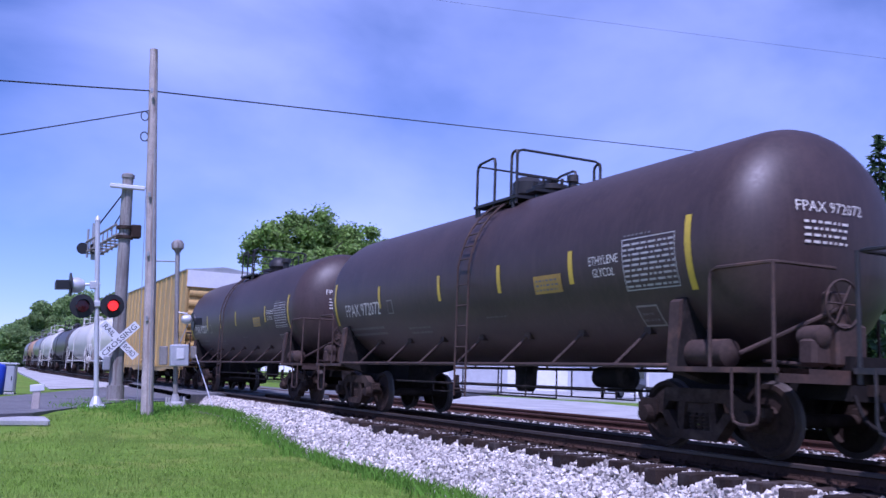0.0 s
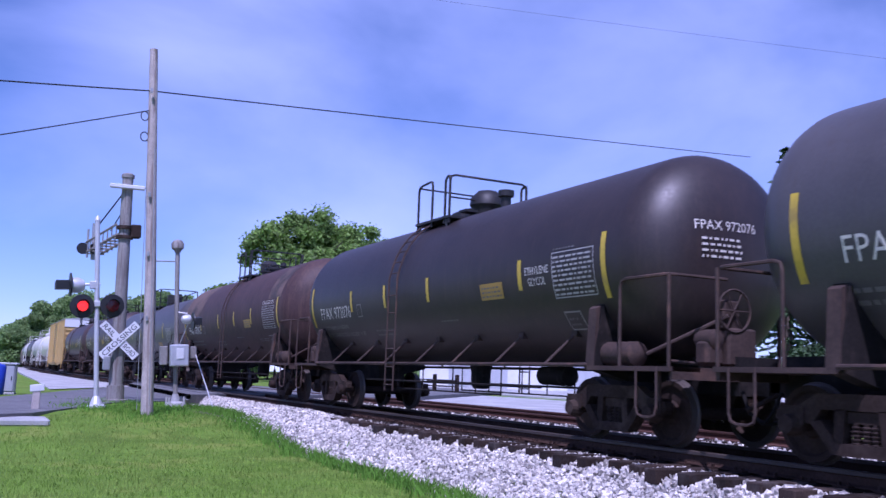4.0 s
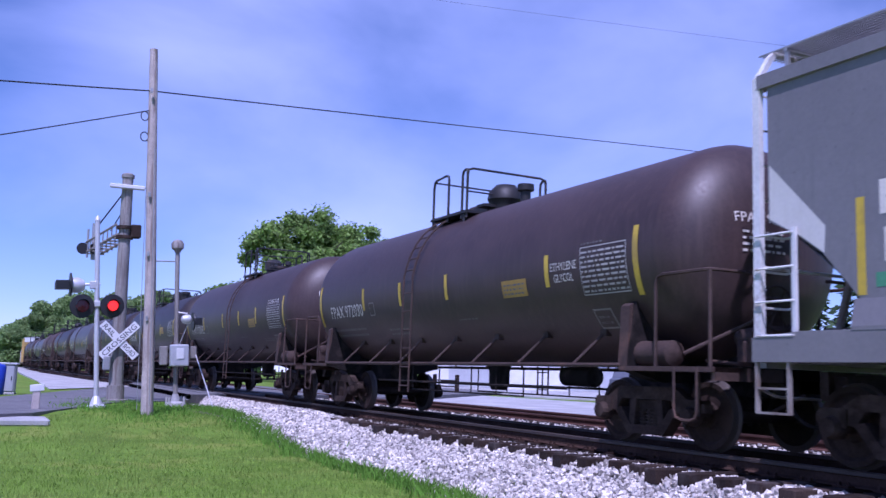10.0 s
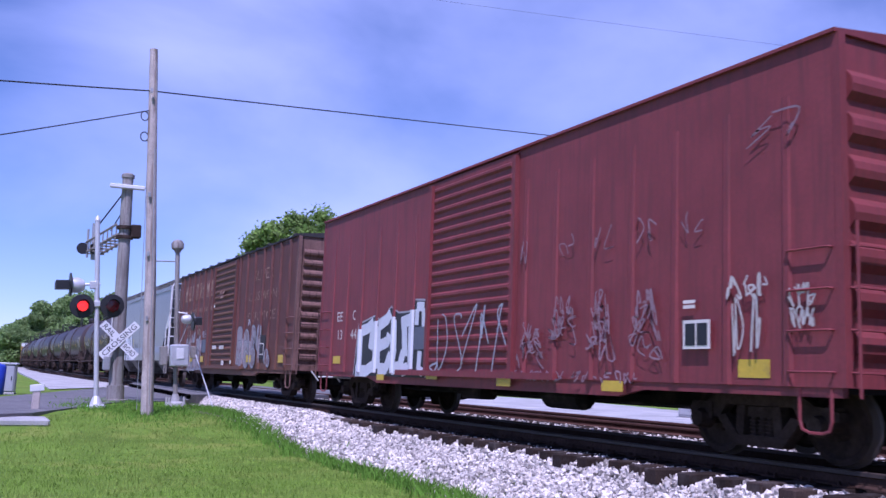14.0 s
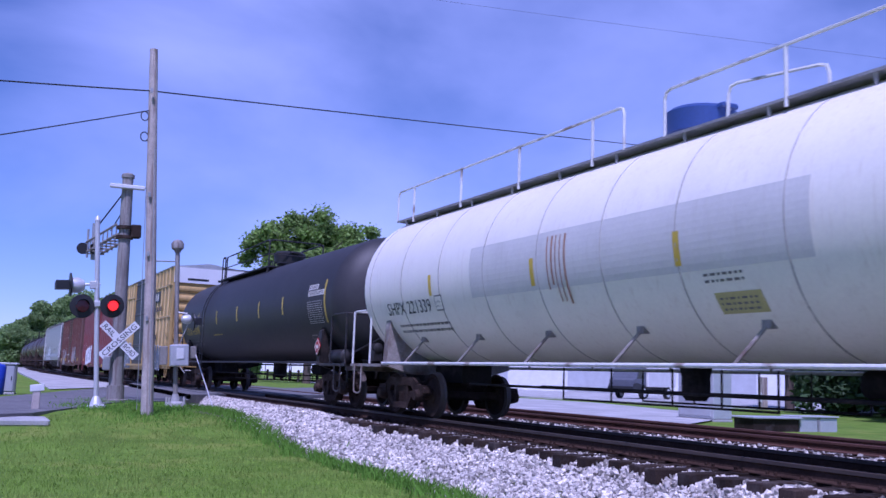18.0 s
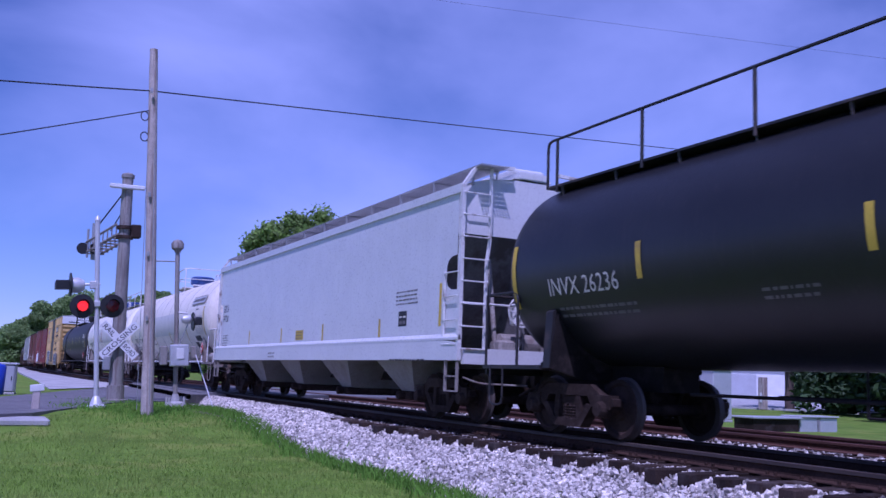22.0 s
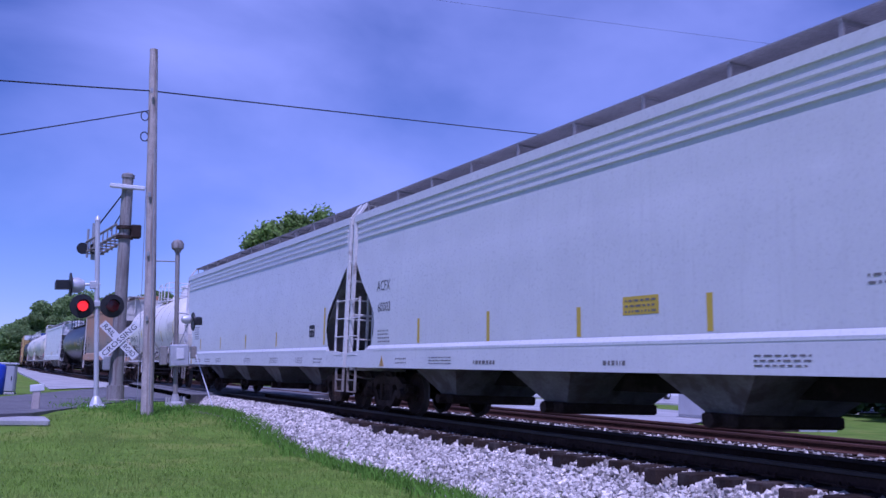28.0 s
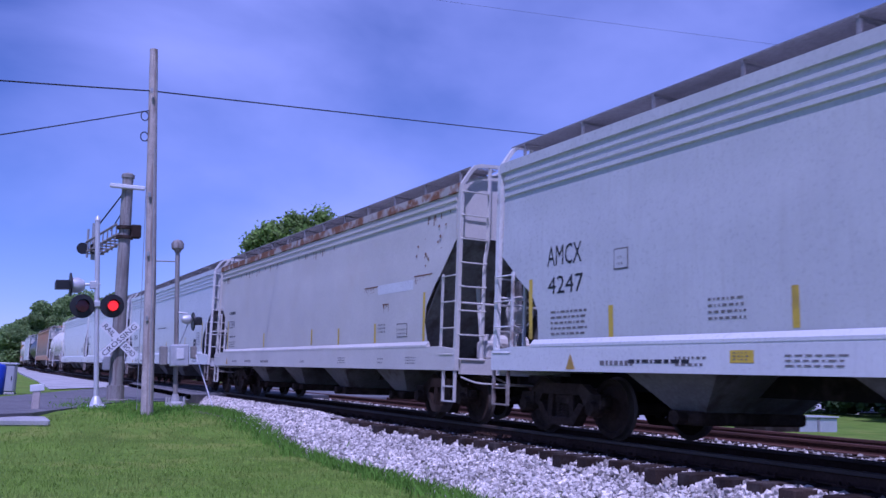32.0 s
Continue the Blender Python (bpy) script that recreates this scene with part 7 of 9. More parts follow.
ribbon(b3, [(-3.16 + 0.56 * a, 1.93 + 0.3 * b) for a, b in ((0, 0.5), (0.08, 0.9), (0.16, 0.7), (0.06, 0.1), (0.26, 0.1), (0.24, 0.8), (0.36, 0.85), (0.3, 0.15), (0.44, 0.1), (0.42, 0.75), (0.54, 0.85), (0.5, 0.15), (0.66, 0.2), (0.86, 1.0), (0.66, 0.05), (0.95, 0.15), (1.0, 0.5), (0.92, 0.55))], 0.013, lambda px, pz: (px, -1.556, pz))
scrawl(b3, 3.1, 3.5, 2.16, 2.36, -1.557, rng, 8, 0.015)
fine(part("spray_shadow", b0, M_SPRAY_GREY, c, "dark edge of bubble letters"))
fine(part("spray_outline", b2, M_SPRAY_SILVER, c, "pale outlines of bubble letters"))
fine(part("spray_fill", b1, M_SPRAY_FADED, c, "dull silver bubble letters"))
fine(part("spray_scribble", b3, M_SPRAY_WHITE, c))
side_bars(c, [(4.56, 5.15, 1.15, 1.85)], 1.584, M_BOX_ROOF, "repaint_patch")
side_bars(c, [(4.6, 5.0, 1.28, 1.62)], 1.59, M_LETTER, "stencil_square")
side_bars(c, [(4.63, 4.79, 1.31, 1.59), (4.81, 4.97, 1.31, 1.59)], 1.595, M_BOX_ROOF, "stencil_square")
side_bars(c, [(-3.08, -2.48, 1.4, 1.87)], 1.558, M_SPRAY_GREY, "repaint_patch")
side_bars(c, [(-5.78, -5.24, 1.22, 1.76), (-4.83, -4.2, 1.26, 1.78), (-5.83, -5.4, 0.88, 1.02)], 1.584, M_BOX_BROWN, "repaint_patch")
side_bars(c, [(-5.78, -5.28, 1.05, 1.2)], 1.584, M_BOX_ROOF, "repaint_patch")
side_bars(c, [(-5.66, -5.36, 1.58, 1.68), (-5.66, -5.38, 1.36, 1.46), (-4.7, -4.32, 1.6, 1.7), (-4.7, -4.34, 1.36, 1.46), (-5.7, -5.36, 1.1, 1.14), (-5.78, -5.62, 0.9, 0.94)], 1.589, M_FADED, "stencil")

c = boxcar("oxide red boxcar with white tags along its lower side", 165.9, 12.06, 7.6, 4.5, M_BOX_RED, M_BOX_RED, M_BOX_RED, (-1.68, 1.48), [-6.8, -5.9, -5.0, -4.12, -3.22, -2.33, 1.73, 2.57, 3.46, 4.35, 5.19, 6.07, 6.95], 4, end_ribs=7, wide=1.58, post_top=0.5)
side_words(c, [("EE", -6.5, 2.02, 0.36, 0.22), ("C", -5.52, 2.02, 0.18, 0.22), ("13", -6.46, 1.6, 0.34, 0.22), ("44", -5.6, 1.6, 0.36, 0.22)], 1.5845, M_LETTER)
side_bars(c, [(-6.62, -6.18, 1.05, 1.22), (6.23, 6.69, 0.94, 1.14)], 1.585, M_YELLOW, "reflective_plate", "yellow reflective plate")
side_bars(c, [(-3.86, -3.5, 0.72, 0.84), (-1.55, -1.1, 0.78, 0.92), (1.03, 1.45, 0.72, 0.86), (3.8, 4.25, 0.72, 0.86)], 1.64, M_YELLOW, "reflective_plate", "yellow reflective plate")
b1, b2 = B(), B()
b0 = B()
HULL = ((-5.3, 0.8), (-5.2, 1.4), (-5.1, 1.9), (-4.14, 2.06), (-4.0, 1.95), (-3.62, 2.06), (-3.4, 2.2), (-3.0, 2.06), (-2.3, 2.06), (-2.25, 2.28), (-1.72, 2.24), (-1.72, 0.8))
for bm, g, y in ((b0, 0.035, -1.5835), (b2, 0.0, -1.5855)):
    poly(bm, [(x + (g if x > -1.9 else -g if x < -5 else 0), y, z + (g if z > 1 else 0)) for x, z in HULL], [tuple(range(len(HULL)))])
SWEEPS = (((-4.98, 1.76), (-4.98, 0.95)), ((-4.98, 1.76), (-4.6, 1.8), (-4.28, 1.92)), ((-4.28, 1.9), (-4.4, 1.36)), ((-5.2, 0.9), (-4.6, 0.9), (-4.2, 1.02), (-4.1, 1.25)),
          ((-4.0, 1.84), (-3.98, 0.95)), ((-4.0, 1.84), (-3.55, 1.96), (-3.4, 2.1)), ((-3.95, 1.42), (-3.5, 1.5), (-3.42, 1.66)), ((-3.95, 0.95), (-3.55, 0.95), (-3.32, 1.25)),
          ((-3.2, 1.93), (-3.16, 1.3), (-3.28, 0.95)), ((-3.25, 0.95), (-2.85, 1.0), (-2.7, 1.3)), ((-2.85, 1.86), (-2.42, 1.92)), ((-2.7, 1.86), (-2.62, 1.2)), ((-2.38, 1.95), (-2.36, 1.0), (-2.75, 0.92)),
          ((-2.15, 2.16), (-1.82, 2.14)), ((-2.12, 2.1), (-2.14, 1.8)), ((-1.84, 2.1), (-1.8, 1.7)), ((-1.95, 1.3), (-1.98, 0.95), (-1.8, 0.9)))
for k, line in enumerate(SWEEPS):
    pts = [(a[0] + (b[0] - a[0]) * h / 3, a[1] + (b[1] - a[1]) * h / 3) for a, b in zip(line, line[1:]) for h in range(3)] + [line[-1]]
    ribbon(b1, pts, 0.122 if k < 13 else 0.09, lambda px, pz, y=-1.5875 - 0.0006 * k: (px, y, pz))
post_skin(b1, ((-5.0, 0.87, 1.8), (-4.12, 0.87, 1.95), (-3.22, 0.87, 2.0), (-2.33, 0.96, 2.1)), 1.58)
fine(part("spray_halo", b0, M_SPRAY_SILVER, c, "pale sprayed edge round the tag"))
fine(part("spray_outline", b2, M_SPRAY_BLACK, c, "dark ground of the tag"))
side_bars(c, [(-2.2, -1.74, 1.33, 1.76)], 1.606, M_SPRAY_GREY, "repaint_patch")
fine(part("spray_fill", b1, M_SPRAY_WHITE, c, "white spray-painted tag"))
bm = B()
for x, w in ((-1.45, 0.8), (-0.6, 0.9), (0.4, 0.9)):
    scrawl(bm, x, x + w, 1.0, 1.95, -1.67, rng, 7, 0.018)
fine(part("spray_scribble", bm, M_SPRAY_SILVER, c, "thin silver spray scribbles"))
bm = B()
for x0, x1, z0, z1 in ((1.61, 2.4, 1.02, 1.6), (2.51, 3.22, 1.35, 1.95), (3.44, 4.1, 1.16, 1.95), (4.34, 5.01, 1.16, 1.9)):
    for k in range(4):
        h = (z1 - z0) / 4
        scrawl(bm, x0 + 0.05 * k, x1 - 0.05 * k, z0 + h * k, z0 + h * (k + 1.5), -1.64 - 0.0004 * k, rng, 9, 0.013)
for k in range(6):
    scrawl(bm, 1.4 + 0.54 * k, 1.86 + 0.54 * k, 0.84, 0.96, -1.645, rng, 9, 0.012)
for x in (1.55, 2.75, 3.6, 4.5, 5.3):
    scrawl(bm, x, x + 0.42, 2.65, 2.95, -1.64, rng, 6, 0.011)
scrawl(bm, 6.4, 7.2, 3.5, 3.8, -1.64, rng, 7, 0.012)
fine(part("spray_scribble", bm, mat("spray paint faded lilac", (0.3, 0.19, 0.21), 0.6, var=0.2), c, "faint faded spray scribbles"))
bm = B()
for x0, x1, z0, z1, n in ((6.12, 6.77, 1.84, 2.05, 18), (6.15, 6.36, 1.24, 1.8, 6), (6.44, 6.62, 1.24, 1.8, 6), (7.01, 7.35, 1.7, 1.9, 12), (7.01, 7.34, 1.48, 1.66, 12)):
    scrawl(bm, x0, x1, z0, z1, -1.643, rng, n, 0.014)
fine(part("spray_scribble", bm, M_FAINT, c, "small white sprayed signatures"))
side_bars(c, [(5.4, 5.85, 1.26, 1.6)], 1.645, M_LETTER, "stencil_square")
side_bars(c, [(5.44, 5.61, 1.3, 1.56), (5.64, 5.81, 1.3, 1.56)], 1.65, M_SPRAY_BLACK, "stencil_square")
side_bars(c, [(5.4, 5.6, 1.74, 1.78), (5.4, 5.6, 1.8, 1.84)], 1.645, M_LETTER, "stencil_bar")

c = boxcar("tall yellow boxcar with a black plug door and white end bands", 183.12, 12.09, 7.55, 5.12, M_BOX_YELLOW, M_BOX_YELLOW, M_GALV, (-1.9, 1.6), [-6.7, -5.91, -5.14, -4.37, -3.58, -2.78, 2.1, 2.9, 3.7, 4.5, 5.3, 6.1, 6.9], 4, end_ribs=9, wide=1.6, door_style="plug", end_top=M_WHITE, belts=(1.6, 3.0, 4.37), post_mat=M_BOX_POST)
side_words(c, [("next", -6.5, 3.62, 0.46, 0.18), ("load", -6.48, 3.38, 0.46, 0.2), ("any", -4.08, 3.64, 0.46, 0.2), ("road", -4.1, 3.4, 0.5, 0.2), ("FB", -6.52, 2.38, 0.46, 0.26), ("OX", -5.73, 2.38, 0.5, 0.26), ("50", -6.54, 1.95, 0.46, 0.26), ("46", -5.74, 1.95, 0.5, 0.26), ("50", -4.94, 1.95, 0.5, 0.26)], 1.606, M_LETTER_BLACK)
for y, w, m, lines in ((-1.66, 0.085, M_BLUE_MARK, (((-5.63, 4.14), (-5.28, 3.86), (-5.12, 3.74), (-5.08, 3.62), (-5.16, 3.48), (-5.64, 3.14)), ((-4.61, 4.17), (-4.96, 3.93)), ((-5.05, 3.42), (-4.64, 3.11)))), (-1.658, 0.07, M_RED_MARK, (((-5.72, 3.98), (-5.32, 3.69)), ((-5.33, 3.58), (-5.73, 3.34)), ((-4.56, 4.01), (-4.93, 3.76)), ((-4.92, 3.55), (-4.57, 3.31))))):
    for k, line in enumerate(lines):
        bm = B()
        ribbon(bm, line, w, lambda qx, qz: (qx, y - 0.0006 * k, qz))
        part("emblem", bm, m, c, "blue emblem stroke" if m is M_BLUE_MARK else "red emblem stroke")
side_bars(c, [(-6.56, -6.05, 1.15, 1.3)], 1.66, M_YELLOW, "reflective_plate")
side_bars(c, [(-4.69, -4.6, 1.2, 1.66)], 1.672, M_YELLOW, "reflective_plate")
side_bars(c, [(-6.5, -6.1, 1.4, 1.46), (-6.5, -6.2, 1.33, 1.37), (-5.7, -5.3, 1.45, 1.5), (-5.7, -5.35, 1.35, 1.4), (-3.2, -2.95, 3.33, 3.35)], 1.606, M_LETTER_BLACK, "stencil_bar")
side_bars(c, [(3.2, 5.2, 3.72, 4.2)], 1.66, M_SPRAY_BLACK, "emblem", "black emblem panel")
side_bars(c, [(3.5 + 0.5 * i, 3.78 + 0.5 * i, 3.8, 4.12) for i in range(3)], 1.666, M_LETTER, "emblem_bar")
side_bars(c, [(2.9 + 0.42 * i, 3.16 + 0.42 * i, z, z + 0.2) for z, n in ((3.3, 7), (2.62, 4), (2.06, 5)) for i in range(n)], 1.66, M_LETTER_BLACK, "lettering_bar")
b1, b2 = B(), B()
# slate letters drawn with broad white edges, over sheets and posts alike
HULL = ((-5.8, 0.72), (-5.8, 0.98), (-5.55, 1.02), (-5.42, 1.3), (-5.79, 1.66), (-5.68, 1.92), (-5.14, 1.98), (-4.71, 2.03), (-4.6, 1.92), (-4.28, 2.04), (-3.6, 2.05), (-3.2, 1.9), (-2.7, 2.0), (-2.0, 1.95), (-1.95, 0.72))
poly(b1, [(x, -1.656, z) for x, z in HULL], [tuple(range(len(HULL)))])
EDGES = (HULL[:-1], ((-5.5, 1.26), (-5.36, 1.5), (-5.25, 0.99), (-5.4, 1.0), (-5.5, 1.26)), ((-5.8, 0.99), (-5.2, 1.03), (-4.74, 1.1), (-4.63, 0.75)), ((-5.04, 0.74), (-4.8, 1.0)), ((-5.05, 1.72), (-4.95, 1.74), (-4.87, 1.14)), ((-4.71, 2.0), (-4.9, 1.76)), ((-4.38, 1.98), (-4.53, 1.65), (-4.32, 0.74)), ((-4.27, 0.74), (-4.01, 1.05), (-4.11, 1.6), (-3.9, 1.75)),
         ((-3.85, 2.0), (-3.8, 1.3), (-3.55, 0.78)), ((-3.6, 2.03), (-3.45, 1.4), (-3.3, 0.9), (-3.0, 1.3)), ((-3.2, 1.9), (-3.05, 1.5), (-2.8, 1.45)), ((-2.75, 1.98), (-2.6, 1.2), (-2.75, 0.78)), ((-2.4, 1.75), (-2.15, 1.7)), ((-2.45, 1.3), (-2.1, 1.25)), ((-2.5, 0.9), (-2.0, 0.88)))
for k, line in enumerate(EDGES):
    ribbon(b2, line, 0.035 if k else 0.028, lambda qx, qz: (qx, -1.659 - 0.0005 * k, qz))
for line in (((-4.98, 1.7), (-4.9, 1.14)), ((-4.42, 1.9), (-4.5, 1.5), (-4.36, 0.76))):
    ribbon(b2, line, 0.06, lambda qx, qz: (qx, -1.668, qz))
letter_shapes(b1, b2, 2.0, 6.3, 0.82, 1.78, 6, -1.656, rng, 0.035, 0.17)
fine(part("spray_outline", b2, M_SPRAY_WHITE, c, "white outlines of angular letters"))
fine(part("spray_fill", b1, M_SPRAY_GREY, c, "slate spray-painted letters"))
for q, (x0, x1) in enumerate(((-1.0, -0.1), (0.3, 0.9))):
    part("stencil_bar", box(B(), (7.655, (x0 + x1) / 2, 4.62), (0.008, x1 - x0, 0.09)), M_LETTER_BLACK, c)
# the yellow boxcar at the head, with white end bands
c = boxcar("yellow boxcar with a white band on its end", -45.6, 12.0, 7.6, 4.75, M_BOX_YELLOW, M_BOX_YELLOW, M_GALV, (-1.8, 1.5), even(-6.8, -2.6, 5) + even(2.3, 6.9, 5), 4, end_ribs=8, wide=1.58, end_top=M_WHITE)


# ---- covered hoppers ----
# how far the side sheets are cut back from the corner posts, height by height
CUT_STEEP = ((1.0, 1.33), (1.46, 1.33), (1.72, 1.3), (1.93, 1.12), (2.22, 0.86), (2.47, 0.5), (2.64, 0.14))
CUT_TALL = ((1.0, 1.2), (1.5, 1.2), (1.83, 1.13), (2.1, 1.08), (2.45, 0.95), (2.82, 0.55), (3.08, 0.42), (3.34, 0.12))
CUT_NOTCH = ((1.0, 0.05), (2.38, 0.05), (2.4, 0.34), (2.46, 0.46), (2.56, 0.52), (2.82, 0.53), (2.93, 0.48), (3.0, 0.34), (3.03, 0.05))
CUT_ROUND = ((1.0, 1.18), (1.53, 1.22), (1.87, 1.2), (2.05, 1.1), (2.2, 0.95), (2.43, 0.6), (2.6, 0.42), (2.84, 0.1))
CUT_HIGH = ((1.0, 1.17), (1.49, 1.19), (1.84, 1.3), (2.14, 1.26), (2.46, 0.98), (2.79, 0.6), (3.05, 0.36), (3.34, 0.1))
BOWED = ((1.54, 1.0), (1.545, 1.35), (1.56, 1.8), (1.57, 2.3), (1.575, 2.8), (1.57, 3.1))


def hopper_side(bowed, gap=0.004, sill=1.34, skirt=0.0):
    """Lays marks on the side of a covered hopper."""
    def f(x, z):
        if z < sill:
            return (x, -1.62 - gap, z)
        y = 1.56
        if bowed:
            for (a, b), (c, d) in zip(BOWED, BOWED[1:]):
                if b <= z <= d:
                    y = a + (c - a) * (z - b) / (d - b)
        if skirt and z < sill + skirt:
            y = 1.62 + (1.565 - 1.62) * (z - sill) / skirt
        return (x, -y - gap, z)
    return f


def hopper(label, uc, tc, half, paint, sill_paint, gear, ze=4.3, bays=4, round_side=True, chord=None, ribs_top=0, hatches=True, marks=(), mark_mat=None, stripes=(), walk_mat=None, group="covered hoppers of the train", seed=1, post=None, cut=CUT_ROUND, cut_z=2.9, end_mat=None, sill=(0.97, 1.34), skirt=0.1, side_top=2.5):
    rng = random.Random(seed)
    mark_mat = mark_mat or M_LETTER_BLACK
    walk_mat = walk_mat or M_GALV
    worn = M_WORN_GEAR if gear is M_WHITE_GEAR else gear
    car = rolling("covered_hopper", label, "covered hopper", uc, group)
    y = 1.58

    post = post or half - 0.2

    def x_end(z):
        for (z0, d0), (z1, d1) in zip(cut, cut[1:]):
            if z0 <= z < z1:
                return post - d0 - (d1 - d0) * (z - z0) / (z1 - z0)
        return post - 0.14

    lo = sill[1] - 0.02
    upper = [(1.56, 3.42), (1.56, 3.8), (1.555, ze), (1.3, ze + 0.14), (0.9, ze + 0.26), (0.4, ze + 0.32)] if round_side else [(1.56, 3.42), (1.56, 3.8), (1.56, ze), (1.3, ze + 0.1), (0.9, ze + 0.2), (0.4, ze + 0.25)]
    steps = sorted({lo, 1.8, 2.3, 2.8, 3.1, 3.3} | {z for z, _ in cut if z > lo} | {z - 0.001 for z, _ in cut if z > lo + 0.1})
    side = [(-hopper_side(round_side, 0.0, 0.0)(0, z)[1], z) for z in steps if z < 3.41] + upper
    for q in (-1, 1):
        bm = B()
        n = len(side)
        vs = [(-x_end(z), q * yy, z) for yy, z in side] + [(x_end(z), q * yy, z) for yy, z in side]
        if q > 0:
            poly(bm, vs, [(i + n, i + 1 + n, i + 1, i) for i in range(n - 1)])
        else:
            poly(bm, vs, [(i, i + 1, i + 1 + n, i + n) for i in range(n - 1)])
        part("side_sheet", bm, paint, car, smooth=True)
    bm = B()
    box(bm, (0, 0, ze + 0.3), (2 * post - 0.3, 0.82, 0.04))
    part("roof_sheet", bm, paint, car)
    for s in (-1, 1):
        rim = [(-yy + 0.002, z) for yy, z in side if z > cut_z] + [(yy - 0.002, z) for yy, z in reversed(side) if z > cut_z]
        bm = B()
        poly(bm, [(s * (post - 0.16), yy, z) for yy, z in [(-1.555, cut_z)] + rim + [(1.555, cut_z)]], [tuple(range(len(rim) + 2)) if s < 0 else tuple(range(len(rim) + 1, -1, -1))])
        part("end_sheet", bm, end_mat or paint, car)
        # slope sheet: shade under the end is part of its dark colour
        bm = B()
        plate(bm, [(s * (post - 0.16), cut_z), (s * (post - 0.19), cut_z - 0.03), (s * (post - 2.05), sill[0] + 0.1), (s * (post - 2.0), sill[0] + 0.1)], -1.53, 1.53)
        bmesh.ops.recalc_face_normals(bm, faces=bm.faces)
        part("slope_sheet", bm, M_SLOPE, car, "sloping end sheet coloured for grime and shade")
        # added dark plates that keep daylight from showing through the end opening
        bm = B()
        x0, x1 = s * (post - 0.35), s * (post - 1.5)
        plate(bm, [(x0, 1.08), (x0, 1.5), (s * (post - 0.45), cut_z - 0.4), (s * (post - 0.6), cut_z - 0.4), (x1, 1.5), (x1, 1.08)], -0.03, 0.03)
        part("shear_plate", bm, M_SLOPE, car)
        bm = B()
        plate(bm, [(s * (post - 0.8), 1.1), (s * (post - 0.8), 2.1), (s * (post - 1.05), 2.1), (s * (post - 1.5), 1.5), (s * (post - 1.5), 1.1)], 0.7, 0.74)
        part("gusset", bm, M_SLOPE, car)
    for q in (-1, 1):
        bm = B()
        plate(bm, [(-post - 0.06, sill[0]), (post + 0.06, sill[0]), (post + 0.06, sill[1] - 0.06), (post - 0.6, sill[1]), (-post + 0.6, sill[1]), (-post - 0.06, sill[1] - 0.06)], q * 1.62, q * 1.54)
        bmesh.ops.recalc_face_normals(bm, faces=bm.faces)
        part("side_sill", bm, sill_paint, car)
        bm = B()
        prism(bm, [(q * 1.53, sill[1] - 0.01), (q * 1.625, sill[1] - 0.01), (q * 1.625, sill[1] + 0.03), (q * 1.565, sill[1] + skirt)], -post + cut[1][1] - 0.1, post - cut[1][1] + 0.1)
        bmesh.ops.recalc_face_normals(bm, faces=bm.faces)
        part("sill_flange", bm, sill_paint if skirt < 0.2 else paint, car)
        bm = B()
        prism(bm, [(q * 1.5, ze - 0.16), (q * 1.6, ze - 0.14), (q * 1.6, ze + 0.02), (q * 1.48, ze + 0.06)], -post + 0.02, post - 0.02)
        bmesh.ops.recalc_face_normals(bm, faces=bm.faces)
        part("top_chord", bm, chord or paint, car)
        for i in range(ribs_top):
            z = ze - 0.26 - i * 0.14
            bm = B()
            prism(bm, [(q * 1.55, z - 0.045), (q * 1.588, z - 0.02), (q * 1.588, z + 0.03), (q * 1.55, z + 0.05)], -post + 0.15, post - 0.15)
            bmesh.ops.recalc_face_normals(bm, faces=bm.faces)
            part("pressed_rib", bm, paint, car)
        # roof walkway with brackets
        bm = B()
        x = -half + 0.2
        while x < half - 0.2:
            box(bm, (x, q * 1.05, ze + 0.36), (0.022, 0.56, 0.014))
            x += 0.04
        for yy in (0.78, 0.84, 0.9, 0.96, 1.02, 1.08, 1.14, 1.2, 1.26, 1.32):
            box(bm, (0, q * yy, ze + 0.365), (2 * half - 0.2, 0.018, 0.016))
        fine(part("roof_walkway", bm, walk_mat, car))
        bm = B()
        for x in even(-half + 0.5, half - 0.5, 12):
            box(bm, (x, q * 1.3, ze + 0.2), (0.05, 0.03, 0.32))
            box(bm, (x, q * 1.05, ze + 0.335), (0.05, 0.56, 0.03))
            rod(bm, (x, q * 0.8, ze + 0.2), (x, q * 0.8, ze + 0.34), 0.02, 5)
        fine(part("walkway_bracket", bm, walk_mat, car))
    bm = B()
    box(bm, (0, 0, ze + 0.36), (2 * half - 1.0, 0.6, 0.12))
    part("hatch_trough", bm, paint, car)
    if hatches:
        me = None
        for x in even(-half + 1.3, half - 1.3, 10):
            if me is None:
                bm = B()
                rbox(bm, (0, 0, ze + 0.47), (1.3, 0.68, 0.1), 0.03)
                me = part("hatch_cover", bm, paint, car, at=(x, 0, 0)).data
            else:
                shared("hatch_cover", me, car, (x, 0, 0))
    # discharge bays
    inner = half - 2.1
    w = 2 * inner / bays
    me = me2 = None
